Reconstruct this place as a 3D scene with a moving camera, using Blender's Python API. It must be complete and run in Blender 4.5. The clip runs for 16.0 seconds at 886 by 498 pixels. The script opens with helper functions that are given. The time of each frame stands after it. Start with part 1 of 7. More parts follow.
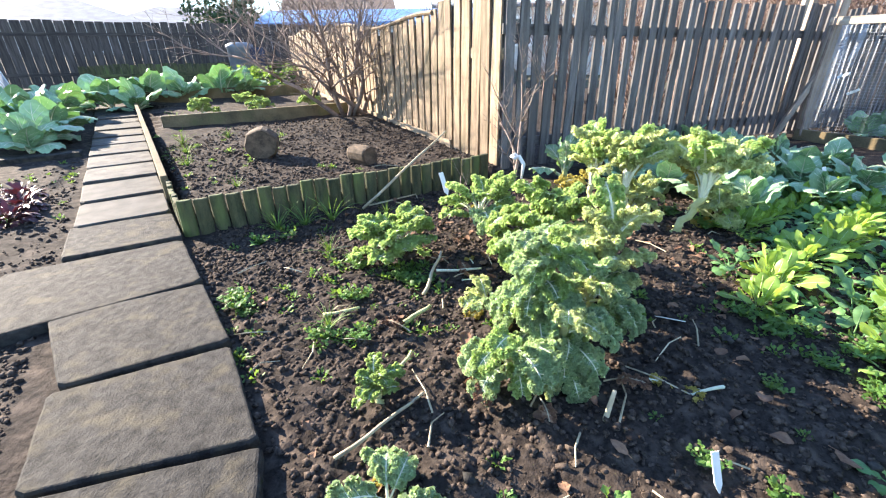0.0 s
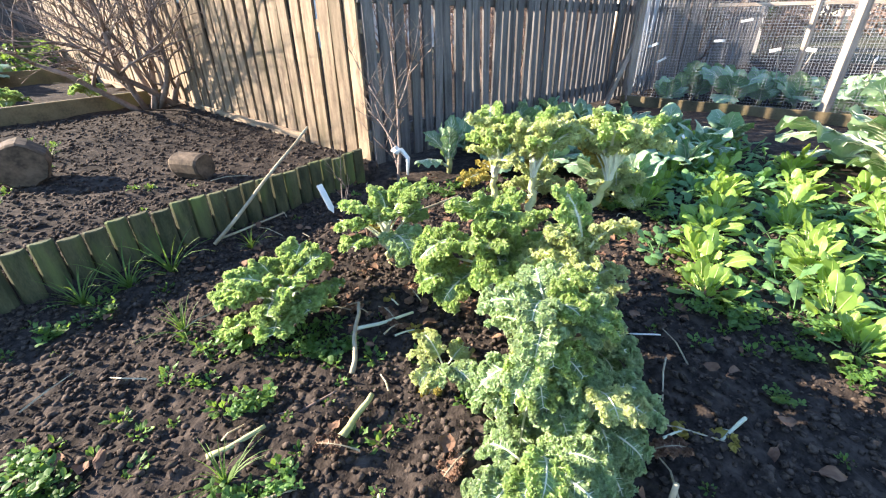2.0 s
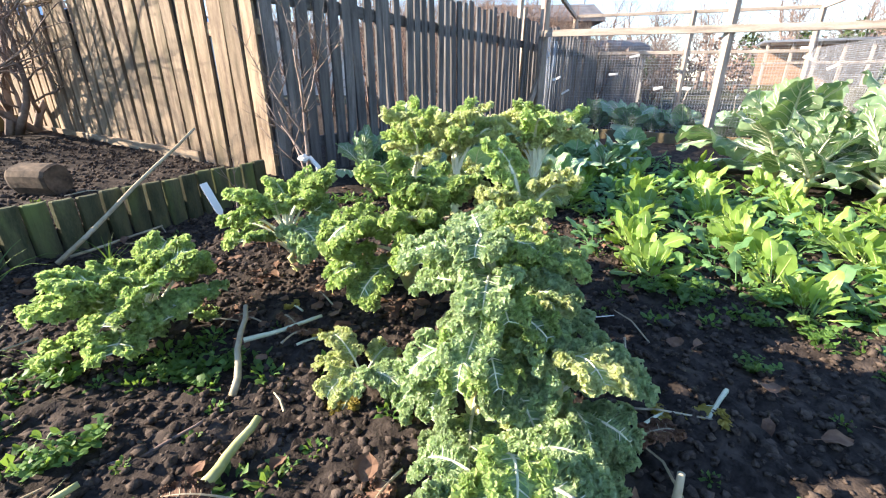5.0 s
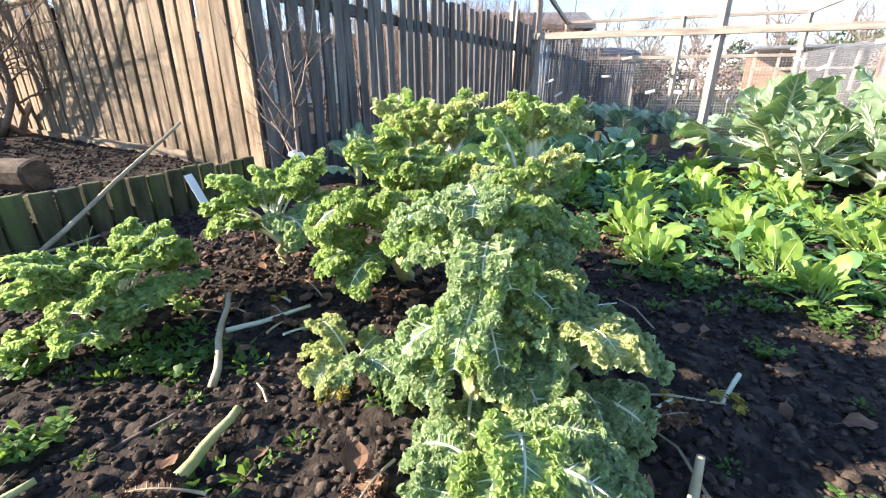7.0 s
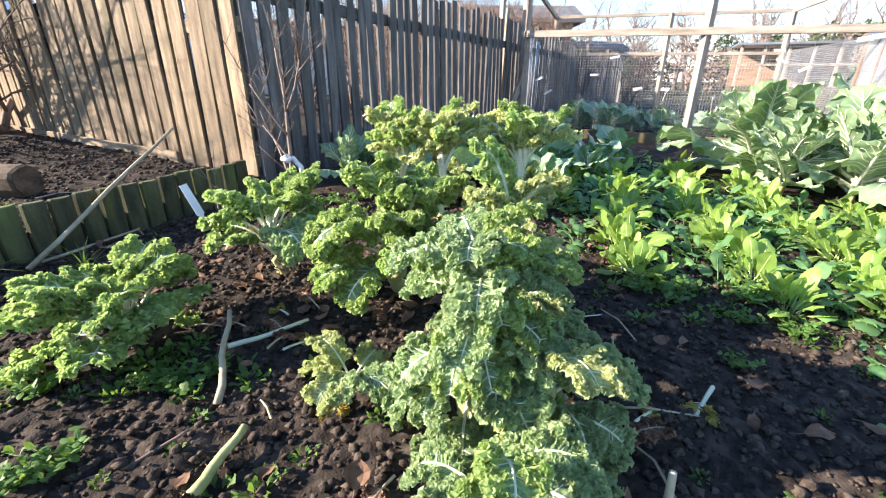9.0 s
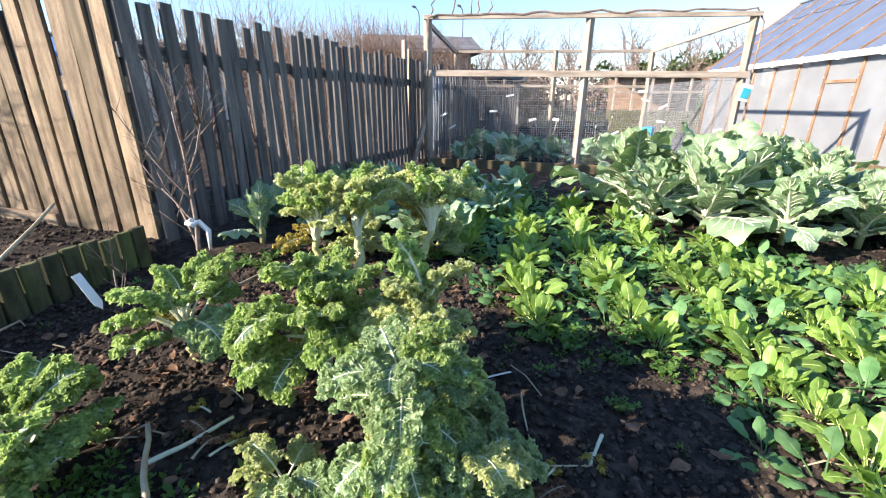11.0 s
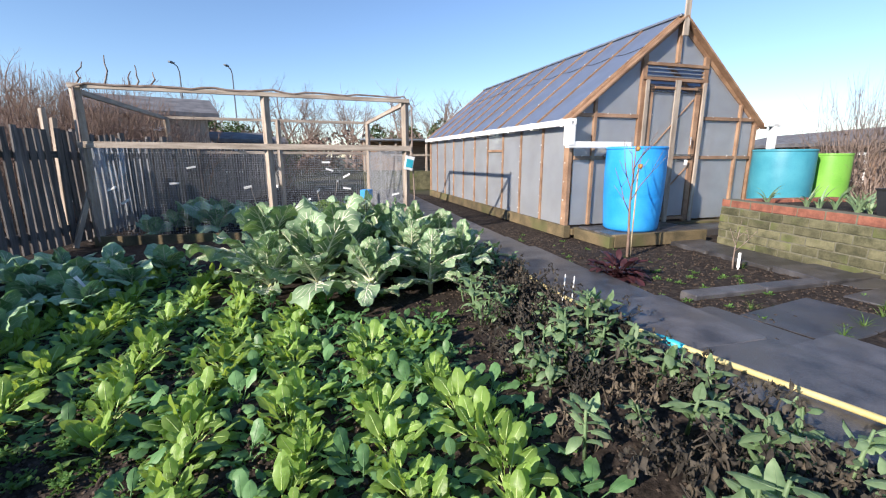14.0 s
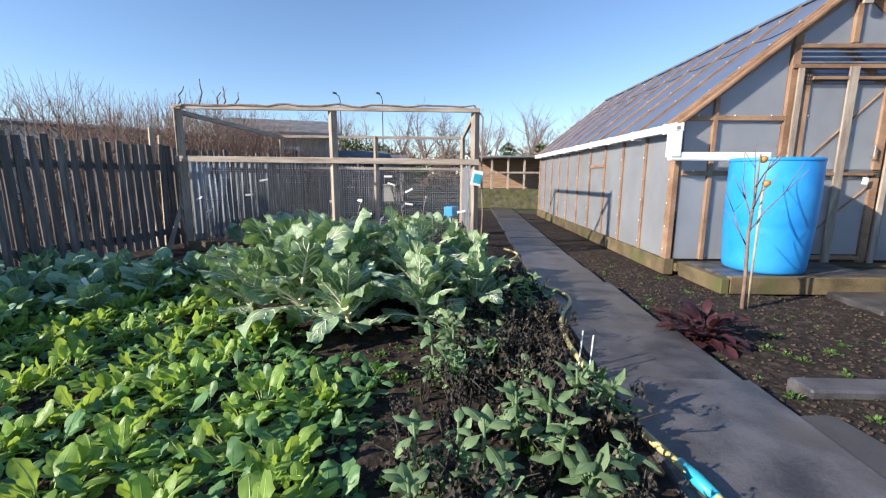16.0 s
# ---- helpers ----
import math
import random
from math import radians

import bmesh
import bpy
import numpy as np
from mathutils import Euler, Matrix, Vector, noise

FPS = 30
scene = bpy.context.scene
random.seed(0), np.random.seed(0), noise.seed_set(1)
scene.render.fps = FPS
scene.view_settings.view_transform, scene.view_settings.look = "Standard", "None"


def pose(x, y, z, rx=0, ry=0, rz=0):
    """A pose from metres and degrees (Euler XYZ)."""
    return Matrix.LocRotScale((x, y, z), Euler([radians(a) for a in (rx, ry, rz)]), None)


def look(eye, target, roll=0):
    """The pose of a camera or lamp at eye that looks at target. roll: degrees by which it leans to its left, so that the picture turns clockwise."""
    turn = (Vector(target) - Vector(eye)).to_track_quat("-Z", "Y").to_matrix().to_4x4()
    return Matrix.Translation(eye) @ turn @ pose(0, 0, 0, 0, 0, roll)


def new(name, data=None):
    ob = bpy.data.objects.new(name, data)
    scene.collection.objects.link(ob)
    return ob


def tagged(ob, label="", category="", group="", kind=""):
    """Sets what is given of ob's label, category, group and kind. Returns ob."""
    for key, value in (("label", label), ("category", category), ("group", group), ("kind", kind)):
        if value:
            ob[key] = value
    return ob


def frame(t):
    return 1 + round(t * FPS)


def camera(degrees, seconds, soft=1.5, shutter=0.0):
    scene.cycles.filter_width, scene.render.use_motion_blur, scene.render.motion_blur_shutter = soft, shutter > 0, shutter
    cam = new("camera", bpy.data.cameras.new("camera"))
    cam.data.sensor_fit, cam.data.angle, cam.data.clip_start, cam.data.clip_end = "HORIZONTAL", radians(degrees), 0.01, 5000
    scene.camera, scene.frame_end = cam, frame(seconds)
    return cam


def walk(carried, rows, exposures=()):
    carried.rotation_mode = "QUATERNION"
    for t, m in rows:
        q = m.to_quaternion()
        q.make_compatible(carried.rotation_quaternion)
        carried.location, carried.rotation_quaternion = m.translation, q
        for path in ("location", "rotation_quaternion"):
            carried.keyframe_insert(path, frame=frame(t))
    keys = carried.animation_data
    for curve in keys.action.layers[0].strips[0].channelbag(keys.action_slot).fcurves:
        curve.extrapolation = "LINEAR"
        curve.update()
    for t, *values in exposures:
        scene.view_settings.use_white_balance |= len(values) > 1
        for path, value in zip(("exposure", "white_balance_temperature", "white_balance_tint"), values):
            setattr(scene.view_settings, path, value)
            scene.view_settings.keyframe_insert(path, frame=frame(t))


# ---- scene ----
cam = camera(92.6, 16.0, 1.2)
PATH = [
    (0, (0.363, 0.227, 1.016), (0.078, 2.021, 0.180), -1.04),
    (0.5, (0.289, 0.403, 1.024), (0.135, 2.195, 0.150), -1.35),
    (1, (0.149, 0.593, 1.021), (0.179, 2.377, 0.117), -1.22),
    (1.5, (0.066, 0.704, 1.020), (0.276, 2.463, 0.092), -1.33),
    (2, (0.063, 0.816, 1.030), (0.454, 2.535, 0.085), -1.08),
    (2.5, (0.047, 0.887, 1.015), (0.589, 2.555, 0.053), -0.77),
    (3, (0.019, 0.894, 0.991), (0.657, 2.512, 0.004), -0.50),
    (3.5, (0.028, 0.891, 0.948), (0.713, 2.475, -0.063), 0.06),
    (4, (0.059, 0.894, 0.910), (0.770, 2.505, -0.038), 0.68),
    (4.2, (0.079, 0.908, 0.868), (0.803, 2.545, -0.025), 0.68),
    (6.3, (0.144, 1.005, 0.561), (0.907, 2.720, -0.129), 0.04),
    (6.5, (0.144, 1.002, 0.575), (0.915, 2.713, -0.116), -0.00),
    (7, (0.141, 0.998, 0.609), (0.921, 2.699, -0.098), -0.05),
    (7.5, (0.139, 0.985, 0.648), (0.933, 2.674, -0.068), 0.18),
    (8, (0.138, 0.985, 0.675), (0.949, 2.663, -0.051), 0.39),
    (10.3, (0.100, 0.965, 0.825), (0.938, 2.615, 0.067), -0.02),
    (10.5, (0.112, 0.939, 0.869), (1.014, 2.562, 0.127), 0.14),
    (11, (0.109, 0.949, 0.941), (1.264, 2.438, 0.271), 0.27),
    (11.5, (0.143, 0.857, 1.054), (1.569, 2.125, 0.454), 0.02),
    (12, (0.288, 0.574, 1.117), (1.937, 1.573, 0.586), -0.98),
    (12.5, (0.459, 0.305, 1.168), (2.193, 1.165, 0.664), -1.15),
    (13, (0.618, 0.162, 1.170), (2.413, 0.906, 0.694), -1.42),
    (13.5, (0.765, -0.089, 1.177), (2.568, 0.647, 0.720), -1.04),
    (14, (1.040, -0.321, 1.134), (2.790, 0.547, 0.707), -0.05),
    (14.5, (1.286, -0.469, 1.153), (2.951, 0.559, 0.739), 0.17),
    (15, (1.561, -0.662, 1.139), (3.129, 0.518, 0.757), 0.47),
    (15.5, (1.933, -0.695, 1.080), (3.417, 0.595, 0.716), 0.35),
    (16, (2.259, -0.793, 1.069), (3.659, 0.593, 0.726), 0.30),
]
walk(cam, [(t, look(eye, target, roll)) for t, eye, target, roll in PATH],
     [(0, 2.42, 6400, 14), (2, 2.15, 6450, 15), (4, 1.95, 6450, 16), (10.5, 1.75, 6350, 15), (11.5, 1.15, 6250, 15), (12.5, 0.85, 6050, 16), (16, 0.86, 6100, 14)])

# ---- light ----
SUN_EL, SUN_AZ = radians(24), (-0.94, 0.34)
world = bpy.data.worlds.new("sky")
scene.world = world
world.use_nodes = True
wn = world.node_tree.nodes
sky = wn.new("ShaderNodeTexSky")
sky.sky_type, sky.sun_disc = "NISHITA", False
sky.sun_elevation, sky.sun_rotation = SUN_EL, math.atan2(SUN_AZ[0], SUN_AZ[1])
sky.air_density, sky.dust_density, sky.ozone_density = 1.0, 0.0, 3.0
world.node_tree.links.new(sky.outputs[0], wn["Background"].inputs[0])
wn["Background"].inputs[1].default_value = 0.105
sun = new("sun", bpy.data.lights.new("sun", "SUN"))
sun.data.energy, sun.data.angle, sun.data.color = 5.0, radians(0.6), (1.0, 0.88, 0.7)
sun.matrix_basis = look((0, 0, 20), (-20 * SUN_AZ[0], -20 * SUN_AZ[1], 20 - 20 * math.tan(SUN_EL)))

# ---- materials ----
MATS = {}


def material(name, a, b, rough=0.7, scale=6.0, detail=8.0, bump=0.2, stretch=(1, 1, 1), metal=0.0, spot=None, per_object=0.0,
             translucent=0.0, tcolor=None, spec=0.4, fine=60.0, clear=0.0):
    """Two-colour surface: broad patches and fine grain, with bump; optional third colour in spots; optional light through it."""
    m = bpy.data.materials.new(name)
    m.use_nodes = True
    n, l = m.node_tree.nodes, m.node_tree.links
    p = n["Principled BSDF"]
    tc = n.new("ShaderNodeTexCoord")
    mp = n.new("ShaderNodeMapping")
    mp.inputs["Scale"].default_value = stretch
    l.new(tc.outputs["Object"], mp.inputs[0])
    info = n.new("ShaderNodeObjectInfo")
    shift = n.new("ShaderNodeVectorMath")
    shift.operation = "SCALE"
    shift.inputs[0].default_value = (37, 91, 53)
    l.new(info.outputs["Random"], shift.inputs["Scale"])
    l.new(shift.outputs[0], mp.inputs["Location"])
    big = n.new("ShaderNodeTexNoise")
    big.inputs["Scale"].default_value, big.inputs["Detail"].default_value = scale, detail
    l.new(mp.outputs[0], big.inputs["Vector"])
    small = n.new("ShaderNodeTexNoise")
    small.inputs["Scale"].default_value, small.inputs["Detail"].default_value = fine, 4
    l.new(mp.outputs[0], small.inputs["Vector"])
    ramp = n.new("ShaderNodeValToRGB")
    ramp.color_ramp.elements[0].position, ramp.color_ramp.elements[1].position = 0.37, 0.63
    ramp.color_ramp.elements[0].color, ramp.color_ramp.elements[1].color = (*a, 1), (*b, 1)
    add = n.new("ShaderNodeMix")
    add.inputs[0].default_value = 0.3
    l.new(big.outputs["Fac"], add.inputs[2])
    l.new(small.outputs["Fac"], add.inputs[3])
    l.new(add.outputs[0], ramp.inputs[0])
    col = ramp.outputs[0]
    if spot:
        sn = n.new("ShaderNodeTexNoise")
        sn.inputs["Scale"].default_value, sn.inputs["Detail"].default_value = scale * 0.35, 6
        l.new(mp.outputs[0], sn.inputs["Vector"])
        sr = n.new("ShaderNodeValToRGB")
        sr.color_ramp.elements[0].position, sr.color_ramp.elements[1].position = 0.52, 0.68
        l.new(sn.outputs["Fac"], sr.inputs[0])
        mx = n.new("ShaderNodeMix")
        mx.data_type = "RGBA"
        l.new(sr.outputs[0], mx.inputs[0])
        l.new(col, mx.inputs[6])
        mx.inputs[7].default_value = (*spot, 1)
        col = mx.outputs[2]
    if per_object:
        hs = n.new("ShaderNodeHueSaturation")
        rng = n.new("ShaderNodeMapRange")
        rng.inputs[3].default_value, rng.inputs[4].default_value = 1 - per_object, 1 + per_object
        l.new(info.outputs["Random"], rng.inputs[0])
        l.new(rng.outputs[0], hs.inputs["Value"])
        l.new(col, hs.inputs["Color"])
        col = hs.outputs[0]
    l.new(col, p.inputs["Base Color"])
    p.inputs["Roughness"].default_value, p.inputs["Metallic"].default_value = rough, metal
    p.inputs["Specular IOR Level"].default_value = spec
    if clear:
        p.inputs["Coat Weight"].default_value = clear
    if bump:
        bn = n.new("ShaderNodeBump")
        bn.inputs["Strength"].default_value, bn.inputs["Distance"].default_value = bump, 0.01
        l.new(add.outputs[0], bn.inputs["Height"])
        l.new(bn.outputs[0], p.inputs["Normal"])
    if translucent:
        tr = n.new("ShaderNodeBsdfTranslucent")
        if tcolor:
            tr.inputs[0].default_value = (*tcolor, 1)
        else:
            l.new(col, tr.inputs[0])
        ms = n.new("ShaderNodeMixShader")
        ms.inputs[0].default_value = translucent
        l.new(p.outputs[0], ms.inputs[1])
        l.new(tr.outputs[0], ms.inputs[2])
        l.new(ms.outputs[0], n["Material Output"].inputs[0])
    MATS[name] = m
    return m


M_SOIL = material("soil", (0.013, 0.01, 0.0085), (0.052, 0.041, 0.034), 0.95, 38, 12, 1.0, spot=(0.085, 0.066, 0.053), fine=150, spec=0.15)
M_CLOD = material("clod", (0.02, 0.015, 0.012), (0.115, 0.088, 0.07), 0.95, 45, 8, 0.9, spec=0.15, fine=160)
M_GROUND = material("rough_ground", (0.03, 0.035, 0.015), (0.07, 0.06, 0.035), 0.95, 1.2, 10, 0.6, spot=(0.03, 0.05, 0.015))
M_SLAB = material("paving", (0.014, 0.0135, 0.013), (0.053, 0.049, 0.044), 0.85, 26, 12, 0.9, spot=(0.07, 0.06, 0.042), per_object=0.16, fine=170, spec=0.2)
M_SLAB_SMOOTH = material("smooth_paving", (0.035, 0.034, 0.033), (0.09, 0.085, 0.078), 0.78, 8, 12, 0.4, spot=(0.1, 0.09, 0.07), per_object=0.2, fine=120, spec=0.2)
M_SLAB_WET = material("damp_paving", (0.03, 0.029, 0.032), (0.1, 0.096, 0.1), 0.42, 5.0, 12, 0.7, spot=(0.075, 0.068, 0.062), per_object=0.3, fine=90, spec=0.5)
M_PALE = material("pale_new_timber", (0.13, 0.088, 0.055), (0.34, 0.255, 0.165), 0.8, 3.4, 12, 0.5, stretch=(7, 7, 1.1), spot=(0.13, 0.1, 0.055), per_object=0.2, fine=46)
M_GREY = material("weathered_timber", (0.06, 0.055, 0.053), (0.18, 0.168, 0.162), 0.85, 3, 8, 0.4, stretch=(9, 9, 0.9), spot=(0.12, 0.11, 0.105), per_object=0.25, fine=40)
M_OLDFENCE = material("dark_old_boards", (0.04, 0.033, 0.03), (0.1, 0.085, 0.078), 0.9, 3, 8, 0.4, stretch=(9, 9, 0.9), per_object=0.25)
M_POST = material("silvered_timber", (0.24, 0.195, 0.155), (0.46, 0.39, 0.32), 0.85, 3, 8, 0.3, stretch=(6, 6, 1), per_object=0.12, fine=40)
M_LOG = material("green_stained_stake", (0.035, 0.04, 0.017), (0.11, 0.105, 0.05), 0.85, 5, 8, 0.4, stretch=(4, 4, 1), spot=(0.12, 0.15, 0.045), per_object=0.2)
M_BOARD = material("mossy_board", (0.075, 0.062, 0.034), (0.2, 0.15, 0.08), 0.85, 4, 8, 0.4, spot=(0.1, 0.11, 0.04), per_object=0.12)
M_FRAME = material("brown_stained_timber", (0.19, 0.11, 0.066), (0.36, 0.23, 0.145), 0.7, 4, 8, 0.2, per_object=0.15, fine=50)
M_WHITE = material("white_plastic", (0.74, 0.73, 0.7), (0.84, 0.83, 0.8), 0.45, 2, 4, 0.02)
M_BLUE = material("blue_plastic", (0.015, 0.24, 0.66), (0.04, 0.34, 0.8), 0.42, 2.5, 6, 0.04, spot=(0.05, 0.34, 0.74))
M_TEAL = material("teal_plastic", (0.035, 0.22, 0.3), (0.07, 0.3, 0.38), 0.45, 2.5, 6, 0.04)
M_GREENP = material("green_plastic", (0.13, 0.34, 0.04), (0.2, 0.43, 0.07), 0.45, 2.5, 6, 0.04)
M_BLACK = material("black_plastic", (0.012, 0.013, 0.015), (0.03, 0.032, 0.034), 0.5, 3, 6, 0.05)
M_BIN = material("grey_bin_plastic", (0.12, 0.14, 0.17), (0.2, 0.22, 0.25), 0.5, 3, 6, 0.05)
M_BRICK = material("red_brick", (0.17, 0.065, 0.045), (0.32, 0.125, 0.08), 0.9, 9, 8, 0.4, per_object=0.2)
M_STONE = material("mossy_brick", (0.06, 0.06, 0.032), (0.16, 0.15, 0.085), 0.9, 7, 10, 0.8, spot=(0.11, 0.13, 0.04), per_object=0.2)
M_MORTAR = material("mortar", (0.1, 0.098, 0.07), (0.18, 0.17, 0.12), 0.95, 12, 8, 0.5)
M_BARK = material("dark_bark", (0.045, 0.031, 0.02), (0.15, 0.105, 0.068), 0.9, 16, 8, 0.6)
M_TWIG = material("twig", (0.14, 0.1, 0.08), (0.32, 0.25, 0.21), 0.85, 9, 6, 0.2)
M_TWIG_RED = material("reddish_twig", (0.13, 0.085, 0.066), (0.27, 0.19, 0.15), 0.85, 9, 6, 0.2)
M_WIRE = material("galvanised_wire", (0.24, 0.25, 0.27), (0.36, 0.37, 0.39), 0.55, 5, 2, 0.0)
M_METAL = material("galvanised_metal", (0.3, 0.31, 0.33), (0.45, 0.46, 0.48), 0.4, 5, 4, 0.02, metal=0.8)
M_HOSE = material("yellow_hose", (0.46, 0.38, 0.15), (0.6, 0.51, 0.25), 0.5, 7, 4, 0.02)
M_CYAN = material("turquoise_plastic", (0.03, 0.35, 0.45), (0.05, 0.42, 0.52), 0.4, 4, 3, 0.02)
M_ROOFB = material("blue_roof_sheet", (0.12, 0.24, 0.5), (0.2, 0.34, 0.6), 0.4, 1.5, 5, 0.03)
M_TILE = material("roof_tiles", (0.3, 0.28, 0.27), (0.42, 0.4, 0.38), 0.8, 2, 6, 0.3)
M_RENDER = material("cream_render", (0.5, 0.47, 0.42), (0.6, 0.57, 0.52), 0.85, 2, 6, 0.1)
M_SHED = material("shed_boards", (0.24, 0.15, 0.1), (0.38, 0.26, 0.18), 0.8, 3, 6, 0.2, stretch=(1, 1, 8))
M_NAVY = material("navy_shed_paint", (0.02, 0.03, 0.06), (0.04, 0.055, 0.1), 0.6, 2, 6, 0.1)
M_WPAINT = material("white_paint", (0.7, 0.7, 0.68), (0.82, 0.82, 0.8), 0.6, 2, 5, 0.05)
M_FELT = material("roof_felt", (0.1, 0.1, 0.11), (0.2, 0.2, 0.21), 0.85, 3, 6, 0.2)
M_DEADW = material("dead_stalk", (0.3, 0.24, 0.15), (0.52, 0.45, 0.31), 0.8, 8, 6, 0.2)
M_DARKGLASS = material("dark_pane", (0.03, 0.035, 0.04), (0.05, 0.055, 0.06), 0.15, 2, 2, 0.0)

# leaves
M_KALE = material("curly_kale_leaf", (0.19, 0.29, 0.085), (0.52, 0.61, 0.26), 0.5, 48, 6, 1.0, per_object=0.25, translucent=0.48, tcolor=(0.46, 0.62, 0.2), fine=110)
M_KALE_PALE = material("pale_kale_leaf", (0.36, 0.41, 0.17), (0.66, 0.67, 0.37), 0.5, 48, 6, 1.0, per_object=0.2, translucent=0.42, tcolor=(0.68, 0.76, 0.32), fine=110)
M_KALE_BLUE = material("blue_green_kale_leaf", (0.2, 0.3, 0.145), (0.5, 0.6, 0.34), 0.45, 48, 6, 1.0, per_object=0.22, translucent=0.42, tcolor=(0.5, 0.64, 0.3), fine=110)
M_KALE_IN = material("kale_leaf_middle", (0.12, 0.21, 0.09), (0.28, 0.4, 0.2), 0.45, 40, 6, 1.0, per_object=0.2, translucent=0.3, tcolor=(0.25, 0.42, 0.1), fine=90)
M_YELLOW = material("yellowing_leaf", (0.36, 0.3, 0.05), (0.52, 0.42, 0.12), 0.65, 12, 6, 0.3, per_object=0.2, translucent=0.3)
M_RIB = material("pale_rib", (0.6, 0.62, 0.44), (0.76, 0.77, 0.6), 0.6, 10, 5, 0.1)
M_STEM = material("kale_stem", (0.36, 0.37, 0.14), (0.52, 0.52, 0.26), 0.7, 14, 6, 0.4)
M_SPIN = material("spinach_leaf", (0.16, 0.28, 0.055), (0.3, 0.45, 0.11), 0.42, 10, 5, 0.5, per_object=0.3, translucent=0.42, tcolor=(0.44, 0.6, 0.08), fine=50)
M_SPINRIB = material("spinach_rib", (0.34, 0.46, 0.14), (0.48, 0.6, 0.24), 0.5, 10, 4, 0.1)
M_WITHER = material("limp_brown_leaf", (0.04, 0.032, 0.024), (0.13, 0.105, 0.075), 0.9, 12, 5, 0.3, per_object=0.3)
# darker copy of spinach_leaf: the shade low down in the rows, put into colour
M_SPIN_SHADED = material("shaded_spinach_leaf", (0.09, 0.2, 0.07), (0.17, 0.32, 0.13), 0.45, 10, 5, 0.3, per_object=0.25, translucent=0.3, tcolor=(0.2, 0.42, 0.06), fine=50)
M_CAULI = material("cauliflower_leaf", (0.16, 0.265, 0.14), (0.32, 0.43, 0.255), 0.5, 8, 6, 0.3, per_object=0.2, translucent=0.25, tcolor=(0.26, 0.42, 0.1), fine=50)
M_CABB = material("cabbage_leaf", (0.2, 0.33, 0.19), (0.38, 0.53, 0.32), 0.42, 8, 6, 0.3, per_object=0.25, translucent=0.2, tcolor=(0.16, 0.34, 0.08), fine=50)
M_BEAN = material("bean_leaf", (0.12, 0.2, 0.09), (0.24, 0.34, 0.18), 0.55, 10, 5, 0.2, per_object=0.2, translucent=0.3, tcolor=(0.22, 0.42, 0.06))
M_DEADL = material("withered_leaf", (0.015, 0.0135, 0.011), (0.07, 0.06, 0.047), 0.9, 12, 5, 0.3, per_object=0.3)
M_LITTER = material("dry_brown_leaf", (0.1, 0.05, 0.03), (0.26, 0.15, 0.09), 0.85, 14, 5, 0.3, per_object=0.4)
M_WEED = material("weed_leaf", (0.06, 0.13, 0.025), (0.13, 0.25, 0.06), 0.55, 12, 4, 0.2, per_object=0.25, translucent=0.35, tcolor=(0.25, 0.4, 0.06))
M_PURPLE = material("dark_purple_leaf", (0.04, 0.015, 0.02), (0.11, 0.04, 0.045), 0.45, 10, 5, 0.3, per_object=0.3, translucent=0.15, tcolor=(0.12, 0.02, 0.03))
M_GRASS = material("grass_blade", (0.06, 0.12, 0.02), (0.15, 0.24, 0.06), 0.6, 10, 4, 0.1, translucent=0.3, tcolor=(0.25, 0.4, 0.06))
M_CONIFER = material("conifer_foliage", (0.018, 0.045, 0.02), (0.045, 0.09, 0.035), 0.8, 6, 5, 0.3)
M_BUSH = material("evergreen_bush_leaf", (0.03, 0.06, 0.015), (0.08, 0.12, 0.03), 0.7, 6, 5, 0.3)


def sheet_material(name, tint, clear, rough):
    """Twin-wall plastic glazing: part see-through, part glowing with what falls on it, glossy."""
    m = bpy.data.materials.new(name)
    m.use_nodes = True
    n, l = m.node_tree.nodes, m.node_tree.links
    p = n["Principled BSDF"]
    tc = n.new("ShaderNodeTexCoord")
    nz = n.new("ShaderNodeTexNoise")
    nz.inputs["Scale"].default_value, nz.inputs["Detail"].default_value = 2.2, 6
    l.new(tc.outputs["Object"], nz.inputs["Vector"])
    rp = n.new("ShaderNodeValToRGB")
    rp.color_ramp.elements[0].color = (*[c * 0.66 for c in tint], 1)
    rp.color_ramp.elements[1].color = (*tint, 1)
    l.new(nz.outputs["Fac"], rp.inputs[0])
    l.new(rp.outputs[0], p.inputs["Base Color"])
    p.inputs["Roughness"].default_value = rough
    tl = n.new("ShaderNodeBsdfTranslucent")
    l.new(rp.outputs[0], tl.inputs[0])
    tp = n.new("ShaderNodeBsdfTransparent")
    m1, m2 = n.new("ShaderNodeMixShader"), n.new("ShaderNodeMixShader")
    m1.inputs[0].default_value, m2.inputs[0].default_value = 0.55, clear
    l.new(p.outputs[0], m1.inputs[1])
    l.new(tl.outputs[0], m1.inputs[2])
    l.new(m1.outputs[0], m2.inputs[1])
    l.new(tp.outputs[0], m2.inputs[2])
    l.new(m2.outputs[0], n["Material Output"].inputs[0])
    MATS[name] = m
    return m


M_POLY = sheet_material("cloudy_plastic_sheet", (0.7, 0.73, 0.77), 0.36, 0.14)
M_ROOFPOLY = sheet_material("bluish_roof_sheet", (0.38, 0.46, 0.64), 0.14, 0.2)

# ---- building helpers ----
RND = random.Random(7)


